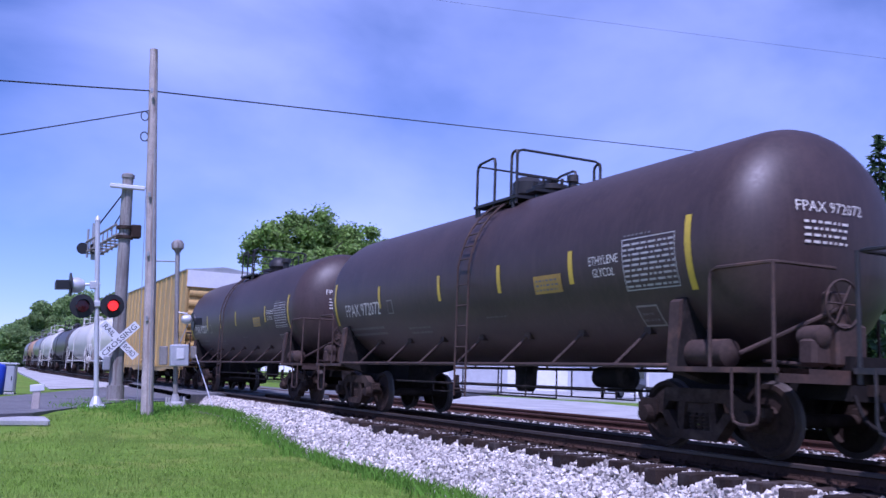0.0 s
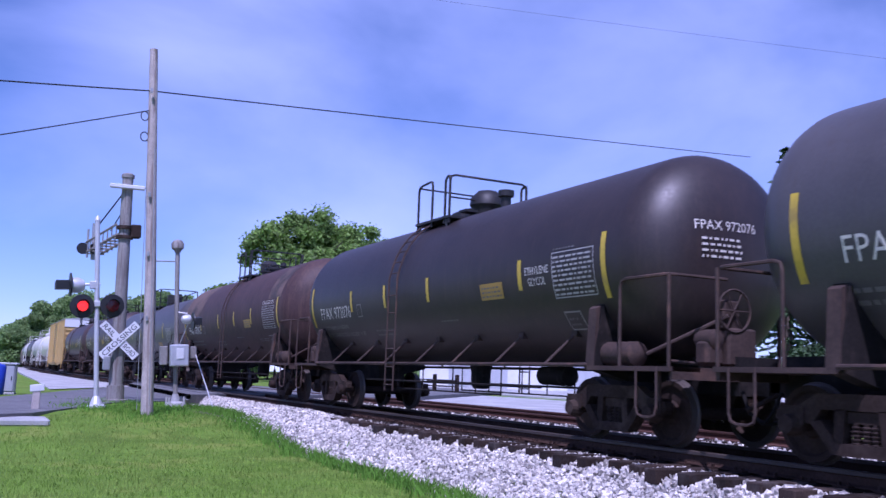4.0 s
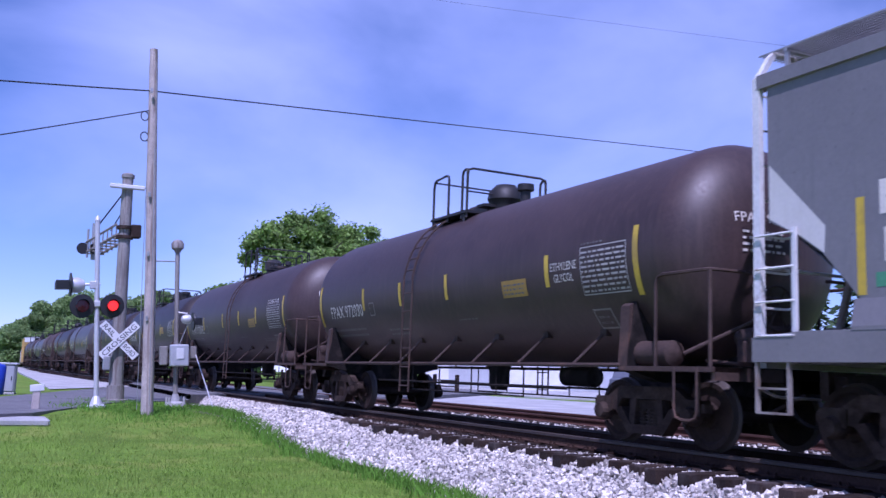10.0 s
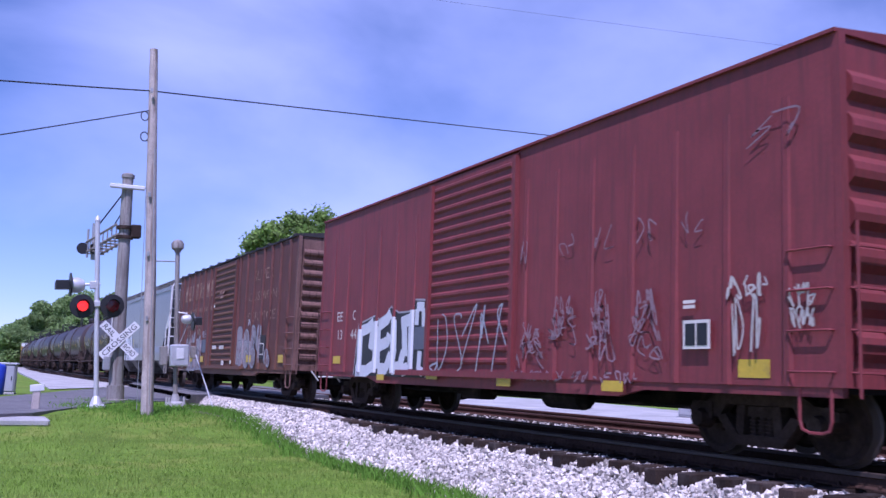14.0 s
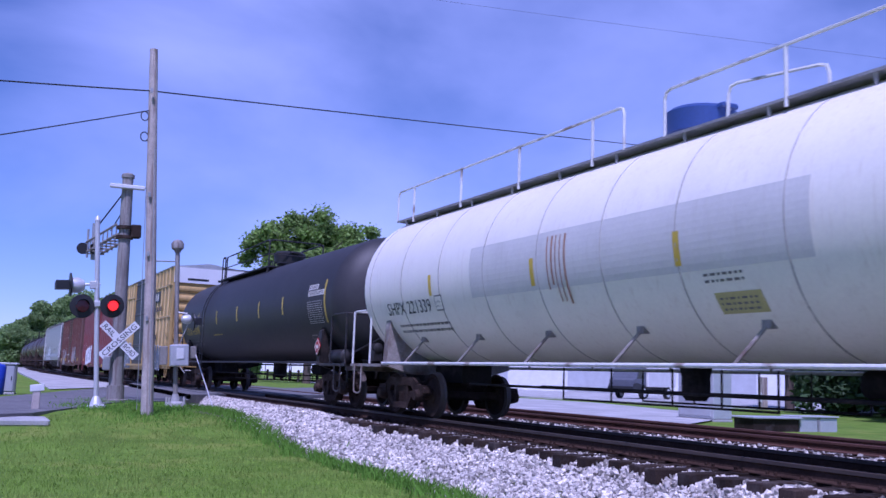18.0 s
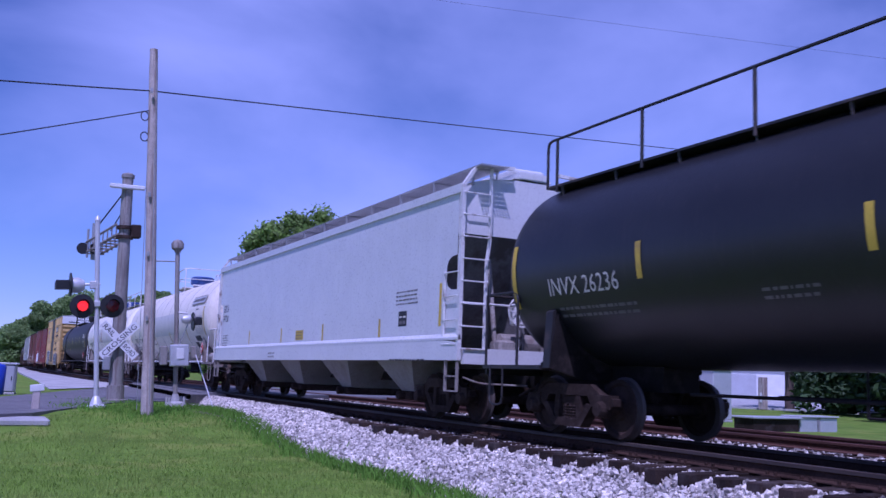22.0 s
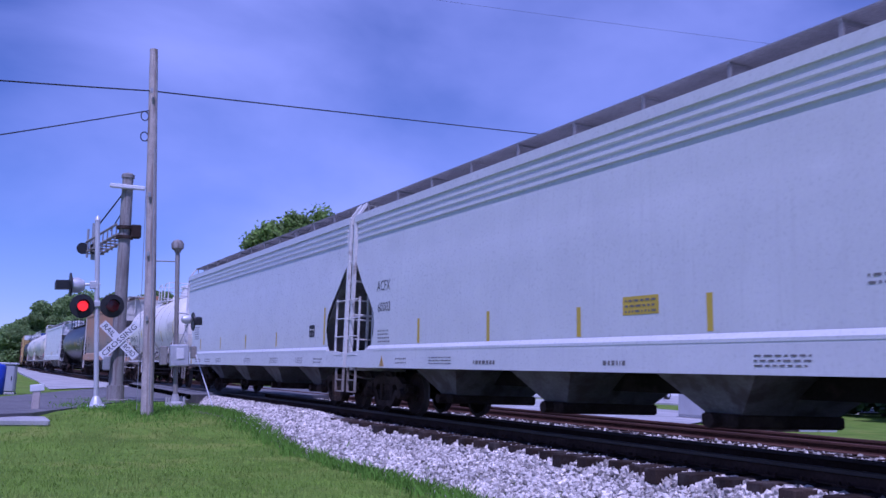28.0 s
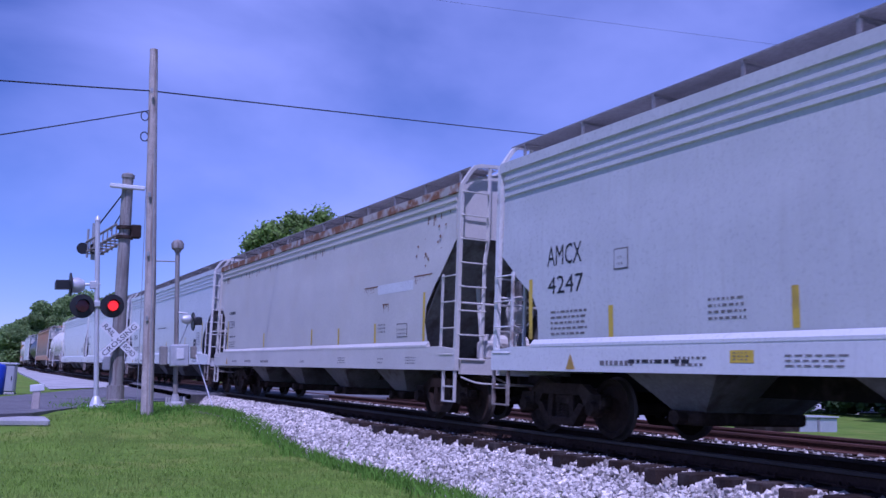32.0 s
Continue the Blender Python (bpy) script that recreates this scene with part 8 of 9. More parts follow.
    for i in range(bays):
        x = -inner + w * (i + 0.5)
        if me is None:
            bm = B()
            a, b = w * 0.34, 0.3
            poly(bm, [(-a, -1.42, sill[1] - 0.04), (a, -1.42, sill[1] - 0.04), (a, 1.42, sill[1] - 0.04), (-a, 1.42, sill[1] - 0.04), (-b, -0.85, 0.5), (b, -0.85, 0.5), (b, 0.85, 0.5), (-b, 0.85, 0.5)], [(0, 1, 2, 3), (7, 6, 5, 4), (4, 5, 1, 0), (5, 6, 2, 1), (6, 7, 3, 2), (7, 4, 0, 3)])
            # most bays get a colour that already holds the shade below the sill
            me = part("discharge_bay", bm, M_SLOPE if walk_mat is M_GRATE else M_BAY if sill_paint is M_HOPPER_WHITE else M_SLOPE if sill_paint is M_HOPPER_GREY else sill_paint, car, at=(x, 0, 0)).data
            bm = B()
            rbox(bm, (0, 0, 0.42), (0.62, 1.9, 0.18), 0.03)
            lathe(bm, [(-1.1, 0.09), (-0.9, 0.09)], 10, "y", (0, 0, 0.42))
            me2 = part("outlet_gate", bm, M_TRUCK, car, at=(x, 0, 0)).data
        else:
            shared("discharge_bay", me, car, (x, 0, 0))
            shared("outlet_gate", me2, car, (x, 0, 0))
    bm = B()
    box(bm, (0, 0, 0.86), (2 * half - 0.6, 0.36, 0.3))
    part("centre_sill", bm, M_UNDER, car)
    # ends: posts that are also the ladder stiles, rungs, side ladders and stirrups
    for s in (-1, 1):
        for q in (-1, 1):
            corner = part("corner_post", box(B(), (s * post, q * 1.56, (sill[0] + ze) / 2), (0.1, 0.07, ze - sill[0])), gear, car)
            bm = B()
            pipe(bm, [(s * post, q * 1.56, ze - 0.02), (s * post, q * 1.3, ze + 0.37), (s * post, q * 0.5, ze + 0.42)], 0.045, 4)
            part("roof_hoop", bm, gear, corner)
            bm = B()
            pipe(bm, [(s * post, q * 1.04, sill[0]), (s * post, q * 1.04, 2.9), (s * post, q * 0.98, 3.3), (s * post, q * 0.98, ze + 0.38)], 0.035, 5)
            part("ladder_stile", bm, gear, car)
            for i in range(8):
                z = sill[0] + 0.2 + i * (ze - sill[0] - 0.35) / 7
                bm = B()
                pipe(bm, [(s * post, q * 1.56, z + 0.03), (s * (post + 0.09), q * 1.54, z), (s * (post + 0.09), q * 1.03, z), (s * post, q * 1.02, z + 0.03)], 0.015, 5)
                part("rung", bm, gear, car)
            bm = B()
            x0, x1 = s * post, s * (post - 0.53)
            box(bm, (x1, q * 1.6, (sill[0] + side_top) / 2 + 0.08), (0.05, 0.035, side_top - sill[0] - 0.1))
            for i in range(4):
                z = sill[0] + 0.28 + i * (side_top - sill[0] - 0.3) / 3
                rod(bm, (x0, q * 1.62, z), (x1, q * 1.62, z), 0.014, 5)
            part("side_ladder", bm, gear, car)
            bm = B()
            x2 = s * (post - 0.42)
            for xa in (x0 + s * 0.02, x2):
                box(bm, (xa, q * 1.58, sill[0] - 0.24), (0.03, 0.05, 0.62))
            for z in (sill[0] - 0.54, sill[0] - 0.28):
                box(bm, ((x0 + s * 0.02 + x2) / 2, q * 1.58, z), (abs(x0 + s * 0.02 - x2) - 0.04, 0.05, 0.025))
            part("step", bm, worn, car)
        bm = B()
        rod(bm, (s * post, -1.5, 2.15), (s * post, 1.5, 2.15), 0.02)
        part("end_grab", bm, gear, car)
        bm = B()
        pipe(bm, [(s * (post + 0.1), -1.5, 0.84), (s * (post + 0.12), -1.2, 0.74), (s * (post + 0.3), -0.3, 0.72)], 0.018, 5)
        part("uncoupling_lever", bm, worn, car)
        bm = B()
        box(bm, (s * (post - 0.5), 0, sill[0] + 0.05), (1.0, 3.06, 0.1))
        box(bm, (s * (post + 0.02), 0, sill[0] + 0.08), (0.1, 2.98, 0.28))
        part("end_sill", bm, sill_paint, car)
        bm = B()
        for q in (-1, 1):
            rod(bm, (s * (half - 0.5), q * 0.7, 1.1), (s * (half - 0.9), q * 0.7, cut_z - 0.3), 0.045)
            rbox(bm, (s * (half - 0.55), q * 0.55, 1.35), (0.4, 0.35, 0.35), 0.04)
        lathe(bm, [(-0.5, 0.02), (-0.44, 0.17), (0.44, 0.17), (0.5, 0.02)], 12, "y", (s * (half - 0.9), 0, 1.5))
        part("end_equipment", bm, worn, car)
    brake_gear(car, post + 0.06, -0.3, 2.05, gear, 0.28)
    wrapf = hopper_side(round_side, 0.004, sill[1], skirt if skirt > 0.2 else 0.0)
    for (x, z0, z1) in stripes:
        part("reflective_stripe", patch(B(), x - 0.05, x + 0.05, z0, z1, wrapf, 5), M_YELLOW, car)
    for (text, x, z, ww, hh) in marks:
        bm = B()
        if text == "bars":
            bars(bm, x, x + ww, z, z + hh, max(2, round(hh / 0.085)), wrapf, rng)
            fine(part("stencil", bm, M_DIM, car))
        elif text == "line":
            bars(bm, x, x + ww, z, z + hh, 1, wrapf, rng)
            fine(part("stencil", bm, M_LETTER_BLACK, car))
        elif text == "outline":
            sq = part("stencil_square", patch(bm, x, x + ww, z, z + hh, wrapf, 3), M_DIM, car)
            part("panel", patch(B(), x + 0.02, x + ww - 0.02, z + 0.02, z + hh - 0.02, hopper_side(round_side, 0.008), 3), paint, sq)
            fine(part("stencil", bars(B(), x + 0.07, x + ww - 0.07, z + 0.06, z + hh - 0.06, 2, hopper_side(round_side, 0.012), rng), M_DIM, sq))
        elif text == "square":
            if mark_mat is M_LETTER:
                part("stencil_frame", patch(B(), x - 0.04, x + ww + 0.04, z - 0.04, z + hh + 0.04, hopper_side(round_side, 0.002), 3), M_LETTER, car)
            sq = part("stencil_square", patch(bm, x, x + ww, z, z + hh, wrapf, 3), M_LETTER_BLACK, car)
            for k in range(4):
                a, b = x + ww * (0.1 + 0.44 * (k % 2)), z + hh * (0.14 + 0.42 * (k // 2))
                part("panel", patch(B(), a, a + ww * 0.34, b, b + hh * (0.12 if k > 1 else 0.22), hopper_side(round_side, 0.008), 1), M_LETTER if k > 1 else M_DIM, sq)
        elif text.startswith("plate:"):
            pl = part("number_plate", patch(bm, x, x + ww, z, z + hh, wrapf, 2), M_LETTER, car, "white painted number panel")
            part("lettering", write(B(), text[6:], x + 0.07, z + hh * 0.2, ww - 0.14, hh * 0.6, hopper_side(round_side, 0.008)), M_LETTER_BLACK, pl)
        elif text == "yellow":
            pl = part("notice_plate", patch(bm, x, x + ww, z, z + hh, wrapf, 3), M_YELLOW, car, "yellow notice plate")
            fine(part("stencil", bars(B(), x + 0.05, x + ww - 0.05, z + 0.03, z + hh, 3, hopper_side(round_side, 0.008), rng), M_DIM, pl))
        else:
            write(bm, text, x, z, ww, hh, wrapf)
            part("lettering", bm, mark_mat, car)
    running_gear(car, tc, half + 0.62)
    return car


c = hopper("mid-grey covered hopper with a large white angular tag", 130.03, 15.12, 9.3, M_HOPPER_GREY, M_HOPPER_GREY, M_WHITE_GEAR, 4.3, marks=[("plate:CITX", -7.46, 2.53, 0.84, 0.34), ("plate:200373", -7.42, 2.07, 1.16, 0.33), ("square", 3.41, 2.02, 0.42, 0.34), ("bars", 5.26, 2.06, 0.55, 0.26), ("bars", -7.35, 1.82, 0.9, 0.17), ("outline", -6.75, 1.17, 0.24, 0.13)], mark_mat=M_LETTER, stripes=[(-0.26, 1.74, 2.2), (3.33, 1.82, 2.18), (-7.68, 1.76, 2.73)], round_side=False, seed=31, post=9.0, cut=CUT_STEEP, cut_z=2.72, sill=(1.11, 1.43), skirt=0.3, side_top=2.5)
for s in (-1, 1):
    bm = B()
    poly(bm, [(s * 8.84, -1.563, 3.27), (s * 8.1, -1.563, 2.5), (s * 8.12, -1.563, 2.22), (s * 8.4, -1.563, 2.42), (s * 8.84, -1.563, 2.66)], [(0, 1, 2, 3, 4) if s < 0 else (4, 3, 2, 1, 0)])
    part("repaint_patch", bm, M_PATCH_GREY, c, "paler repainted corner")
b1, b2 = B(), B()
TAG = ((-4.15, 1.44), (-4.18, 1.73), (-4.2, 2.09), (-3.22, 2.42), (-3.03, 2.34), (-2.81, 2.55), (-1.82, 2.2), (-1.44, 2.32), (-0.94, 2.46), (-0.52, 1.73), (-0.12, 1.73), (0.2, 1.44))
wide = ((-4.22, 1.44), (-4.25, 1.73), (-4.28, 2.13), (-3.22, 2.49), (-3.05, 2.41), (-2.82, 2.63), (-1.83, 2.27), (-1.44, 2.4), (-0.88, 2.55), (-0.44, 1.76), (-0.08, 1.77), (0.28, 1.44))
for bm, line, gap in ((b2, wide, 0.004), (b1, TAG, 0.008)):
    fit = hopper_side(False, gap, 1.43, 0.3)
    low = [line[0], line[1], line[9], line[10], line[11]]
    poly(bm, [fit(x, z) for x, z in low], [(0, 4, 3, 2, 1)])
    poly(bm, [fit(x, z) for x, z in line[1:10]], [tuple(range(8, -1, -1))])
    g = 0.05 if bm is b2 else 0.0
    poly(bm, [(x, -1.62 - gap, z) for x, z in ((-4.84 - g, 1.115), (0.73 + g, 1.115), (0.6 + g, 1.425), (-4.44 - g, 1.425))], [(0, 1, 2, 3)])
b3 = B()
for w, line in ((0.035, ((-3.03, 2.34), (-3.05, 1.75), (-2.95, 1.5))), (0.05, ((-3.2, 1.62), (-3.06, 1.52))), (0.06, ((-2.5, 1.9), (-2.42, 1.72), (-2.3, 1.55), (-1.95, 1.6))), (0.03, ((-1.82, 2.2), (-1.9, 1.75), (-1.86, 1.5))), (0.075, ((-1.46, 2.26), (-1.28, 1.86))), (0.03, ((-0.5, 1.6), (-0.2, 1.68), (0.05, 1.5))), (0.03, ((-3.7, 1.52), (-3.3, 1.62))), (0.025, ((-2.95, 2.3), (-2.9, 2.0)))):
    ribbon(b3, [(a[0] + (b[0] - a[0]) * h / 4, a[1] + (b[1] - a[1]) * h / 4) for a, b in zip(line, line[1:]) for h in range(4)] + [line[-1]], w, hopper_side(False, 0.012, 1.43, 0.3))
for x, w, k in ((-4.5, 0.04, 0.2), (-3.95, 0.06, 0.05), (-3.0, 0.03, 0.0), (-2.05, 0.11, 0.0), (-1.18, 0.1, -0.1), (-0.6, 0.03, -0.1), (0.02, 0.04, 0.3), (0.45, 0.04, 0.1)):
    ribbon(b3, [(x, 1.12), (x + k, 1.42)], w, lambda px, pz: (px, -1.634, pz))
ribbon(b3, [(-4.44, 1.415), (0.6, 1.415)], 0.018, lambda px, pz: (px, -1.635, pz))
write(b3, "YE.63", 0.16, 1.75, 0.95, 0.19, hopper_side(False, 0.006))
fine(part("spray_scribble", b3, M_SPRAY_BLACK, c, "black strokes of the tag"))
fine(part("spray_outline", b2, M_SPRAY_BLACK, c))
fine(part("spray_fill", b1, M_SPRAY_WHITE, c, "white and black spray-painted tag"))
bm = B()
scrawl(bm, -5.85, -4.86, 1.74, 1.95, -1.566, rng, 12, 0.018)
fine(part("spray_scribble", bm, M_SPRAY_BLACK, c))
part("green_patch", patch(B(), -7.52, -7.34, 1.83, 1.97, hopper_side(False)), mat("faded green paint", (0.08, 0.3, 0.16), 0.6, var=0.15), c, "small green paint patch")
hopper("light grey-white covered hopper with black stencils and clean paint", 259.4, 14.64, 9.2, M_HOPPER_WHITE, M_HOPPER_WHITE, M_WHITE_GEAR, 4.28, marks=[("GPLX", -8.17, 2.72, 0.66, 0.24), ("74728", -8.17, 2.4, 0.66, 0.22), ("bars", -8.1, 1.6, 0.7, 0.4), ("yellow", -0.3, 1.65, 0.62, 0.25), ("bars", 6.09, 2.23, 1.03, 0.32), ("square", 6.24, 1.8, 0.39, 0.3), ("line", 6.0, 1.12, 1.6, 0.08), ("bars", -2.5, 1.2, 0.6, 0.2)], stripes=[(-4.8, 1.6, 2.0), (-1.55, 1.6, 2.0), (1.78, 1.6, 2.0), (5.28, 1.61, 1.99), (8.08, 1.75, 2.54)], seed=32, round_side=False, walk_mat=M_GALV, post=8.83, cut=CUT_NOTCH, cut_z=3.42, sill=(1.13, 1.5), side_top=2.72)
c = hopper("rust-stained tan covered hopper with dark scrawled tags", 296.48, 15.6, 9.25, M_HOPPER_TAN, M_TAN_SILL, M_HOPPER_AGED, 4.3, chord=M_TAN_SILL, end_mat=M_HOPPER_AGED, post=8.91, cut=CUT_TALL, cut_z=3.36, sill=(1.13, 1.5), side_top=2.84, marks=[("TCLX", -6.96, 2.5, 0.78, 0.24), ("58033", -7.0, 2.03, 1.02, 0.26), ("bars", -6.95, 1.72, 0.95, 0.2), ("outline", -5.75, 2.45, 0.2, 0.2), ("square", 3.22, 1.85, 0.42, 0.37)], seed=33, walk_mat=M_GRATE)
bm = B()
for keys in (((-3.55, 2.2), (-3.5, 1.68)), ((-3.2, 2.15), (-3.5, 1.92), (-3.2, 1.75)), ((-3.05, 2.0), (-3.15, 1.85), (-3.0, 1.8), (-2.92, 1.95), (-3.05, 2.0)), ((-2.72, 2.2), (-2.95, 2.18), (-2.9, 1.98), (-2.72, 1.92), (-2.76, 1.7), (-2.98, 1.72))):
    ribbon(bm, [(a[0] + (b[0] - a[0]) * h / 4, a[1] + (b[1] - a[1]) * h / 4) for a, b in zip(keys, keys[1:]) for h in range(4)] + [keys[-1]], 0.028, hopper_side(True, 0.004, 1.5))
scrawl(bm, -2.61, -1.82, 1.84, 2.02, 0, rng, 15, 0.012, hopper_side(True, 0.004, 1.5))
scrawl(bm, -0.6, 2.7, 1.6, 2.1, 0, rng, 36, 0.011, hopper_side(True, 0.004, 1.5))
scrawl(bm, 4.0, 6.4, 1.6, 2.2, 0, rng, 27, 0.012, hopper_side(True, 0.004, 1.5))
fine(part("spray_scribble", bm, mat("spray paint faded brown", (0.17, 0.1, 0.07), 0.6, var=0.2), c, "thin faded dark spray scribbles"))
part("blue_mark", patch(B(), -5.52, -5.42, 1.2, 1.33, hopper_side(True, 0.004, 1.5)), M_BLUE_MARK, c)
bm = B()
disc(bm, -5.35, -1.626, 1.3, 0.06)
part("disc_mark", bm, M_LETTER, c, "small white disc")
bm = B()
disc(bm, -1.2, -1.626, 1.3, 0.09)
part("disc_mark", bm, M_LETTER, c, "small white disc")
ACF = dict(ribs_top=3, walk_mat=M_GRATE)
hopper("pale grey covered hopper with pressed ribs below the roof", 331.1, 14.2, 8.95, M_HOPPER_WHITE, M_HOPPER_WHITE, M_WHITE_GEAR, 4.4, marks=[("bars", -7.0, 1.9, 0.7, 0.5), ("square", 6.2, 1.7, 0.4, 0.3)], stripes=[(-6.0, 1.5, 1.9), (-3.0, 1.5, 1.9), (0.2, 1.5, 1.9), (3.4, 1.5, 1.9), (7.3, 1.5, 2.4)], seed=34, post=8.75, cut=CUT_HIGH, cut_z=3.36, **ACF)
hopper("light grey covered hopper with yellow notice plate and reflective tape", 349.2, 16.0, 9.45, M_HOPPER_WHITE, M_HOPPER_WHITE, M_WHITE_GEAR, 4.4, marks=[("ACFX", -7.6, 2.58, 0.68, 0.22), ("60003", -7.54, 2.14, 0.66, 0.2), ("bars", -7.5, 1.5, 0.6, 0.3), ("yellow", 0.74, 1.72, 0.72, 0.24), ("bars", 5.3, 2.06, 0.98, 0.42), ("square", 6.0, 1.6, 0.39, 0.32), ("bars", 4.52, 1.86, 0.64, 0.15)], stripes=[(-5.52, 1.46, 1.93), (-2.84, 1.44, 1.94), (-0.26, 1.46, 1.88), (2.36, 1.47, 1.92), (5.23, 1.47, 1.93), (6.96, 1.49, 2.4)], seed=35, post=9.02, cut=CUT_HIGH, cut_z=3.36, **ACF)
hopper("dull light grey covered hopper with grey repainted patches", 368.73, 15.8, 9.4, M_HOPPER_PALE, M_HOPPER_WHITE, M_WHITE_GEAR, 4.35, marks=[("AMCX", -7.62, 2.6, 1.04, 0.26), ("outline", -6.0, 2.6, 0.3, 0.28), ("104274", -7.6, 2.14, 1.12, 0.24), ("bars", -7.5, 1.6, 1.6, 0.22), ("square", 6.55, 1.56, 0.43, 0.35), ("bars", 7.04, 1.7, 0.56, 0.5), ("line", -1.0, 2.5, 2.0, 0.1)], stripes=[(5.02, 1.56, 2.0), (7.93, 1.56, 2.51), (-5.2, 1.5, 1.84), (-2.35, 1.46, 1.92), (1.2, 1.5, 1.9)], seed=36, post=9.27, **ACF)
c = hopper("chalky grey covered hopper with a rust-streaked top chord", 387.88, 14.74, 8.75, M_HOPPER_AGED, M_HOPPER_AGED, M_HOPPER_AGED, 4.3, chord=M_RUSTY_RIM, marks=[("line", -7.3, 2.6, 0.75, 0.24), ("1254", -7.31, 2.16, 0.72, 0.24), ("line", -7.16, 1.86, 0.75, 0.12), ("bars", -7.2, 1.55, 0.7, 0.22), ("bars", 5.25, 1.7, 0.35, 0.22), ("outline", 6.19, 1.58, 0.5, 0.28)], stripes=[(5.07, 1.45, 1.9), (7.43, 1.49, 2.42), (-3.2, 1.5, 1.9), (-7.4, 1.49, 2.41), (1.0, 1.5, 1.9), (2.9, 1.48, 1.86)], seed=37, ribs_top=2, walk_mat=M_GRATE, post=8.78, cut=CUT_HIGH, cut_z=3.36, sill=(0.95, 1.38), side_top=2.66)
part("repaint_patch", patch(B(), 5.16, 6.92, 2.5, 2.7, hopper_side(True, 0.002), 5), M_HOPPER_WHITE, c, "lighter repainted patch")
rust_rng = random.Random(12)
bm = B()
for x0, x1, z in ((4.42, 5.16, 2.67), (6.95, 7.75, 2.74), (5.45, 5.75, 2.27)):
    patch(bm, x0, x1, z, z + 0.022, hopper_side(True, 0.004))
    for k in range(7):
        x = rust_rng.uniform(x0, x1)
        patch(bm, x, x + 0.012, z - rust_rng.uniform(0.03, 0.16), z, hopper_side(True, 0.0045), 3)
for k in range(34):
    x = rust_rng.uniform(-8.4, 8.4)
    patch(bm, x, x + rust_rng.uniform(0.015, 0.05), 3.88 - rust_rng.uniform(0.05, 0.22), 3.9, lambda qx, qz: (qx, -1.566 - 0.0003 * (k % 7), qz))
for k in range(14):
    x, z = rust_rng.uniform(6.9, 8.4), rust_rng.uniform(2.9, 3.7)
    disc(bm, x, -1.578 - 0.0004 * k, z, rust_rng.uniform(0.012, 0.04), 6)
fine(part("rust_spot", bm, mat("rust spots", (0.2, 0.085, 0.04), 0.85, var=0.3), c, "rust spots and drips on chalky paint"))
hopper("pale grey covered hopper with black number and orange tape", 407.33, 16.2, 9.45, M_HOPPER_PALE, M_HOPPER_WHITE, M_WHITE_GEAR, 4.36, marks=[("AMCX", -7.8, 2.53, 0.88, 0.3), ("4247", -7.78, 2.11, 0.9, 0.26), ("bars", -7.7, 1.5, 0.9, 0.4), ("outline", -6.18, 2.34, 0.31, 0.29), ("line", -5.79, 1.09, 1.19, 0.12), ("yellow", -3.99, 1.1, 0.36, 0.14), ("bars", -4.4, 1.6, 0.6, 0.3)], stripes=[(-8.25, 1.45, 2.37), (-6.25, 1.44, 1.87), (-3.1, 1.47, 1.92), (0.2, 1.5, 1.95)], seed=38, post=9.27, **ACF)

# orange triangles and small writing on the long side sills
for car, uc in STOCK:
    if car.name.startswith("covered_hopper") and uc > 300:
        sill_rng = random.Random(int(uc))
        bm = B()
        poly(bm, [(-7.2, -1.625, 1.0), (-6.98, -1.625, 1.0), (-7.09, -1.625, 1.22), (-7.2, -1.62, 1.0), (-6.98, -1.62, 1.0), (-7.09, -1.62, 1.22)], [(0, 1, 2), (5, 4, 3), (0, 3, 4, 1), (1, 4, 5, 2), (2, 5, 3, 0)])
        part("triangle_mark", bm, M_ORANGE, car, "orange triangle mark")
        bm = B()
        for x in (-6.4, -4.9, -3.2, 0.4, 3.1, 5.4, 6.8):
            bars(bm, x, x + sill_rng.uniform(0.3, 0.9), 1.06, 1.22, sill_rng.choice((1, 2, 3)), on_flat(-1.624), sill_rng)
        fine(part("stencil", bm, M_DIM, car))

# leading cars, already far down the line when the clip begins
lead = -62.6
for k, (kind, paint, gear) in enumerate((("tank", M_TANK_CREAM, M_WHITE_GEAR), ("tank", M_HOPPER_AGED, M_HOPPER_AGED), ("tank", M_TANK_SLATE, M_BLACK_GEAR), ("tank", M_HOPPER_AGED, M_HOPPER_AGED), ("tank", M_HOPPER_GREY, M_HOPPER_GREY), ("tank", M_TAN_SILL, M_BROWN_GEAR), ("tank", M_HOPPER_GREY, M_HOPPER_GREY))):
    tank_car(("aged white" if gear in (M_WHITE_GEAR, M_HOPPER_AGED) else "dull tan" if paint is M_TAN_SILL else "dull grey") + " tank car at the far head of the train", lead, 11.4, 7.3, 1.5, 2.62, paint, gear, [], -0.9, (-1.8, 2.6), end_mark="", seed=50 + k, seams=(), dome_x=0.5)
    lead -= 16.2
# ---- sleepers, stones and grass ----
rng = random.Random(3)


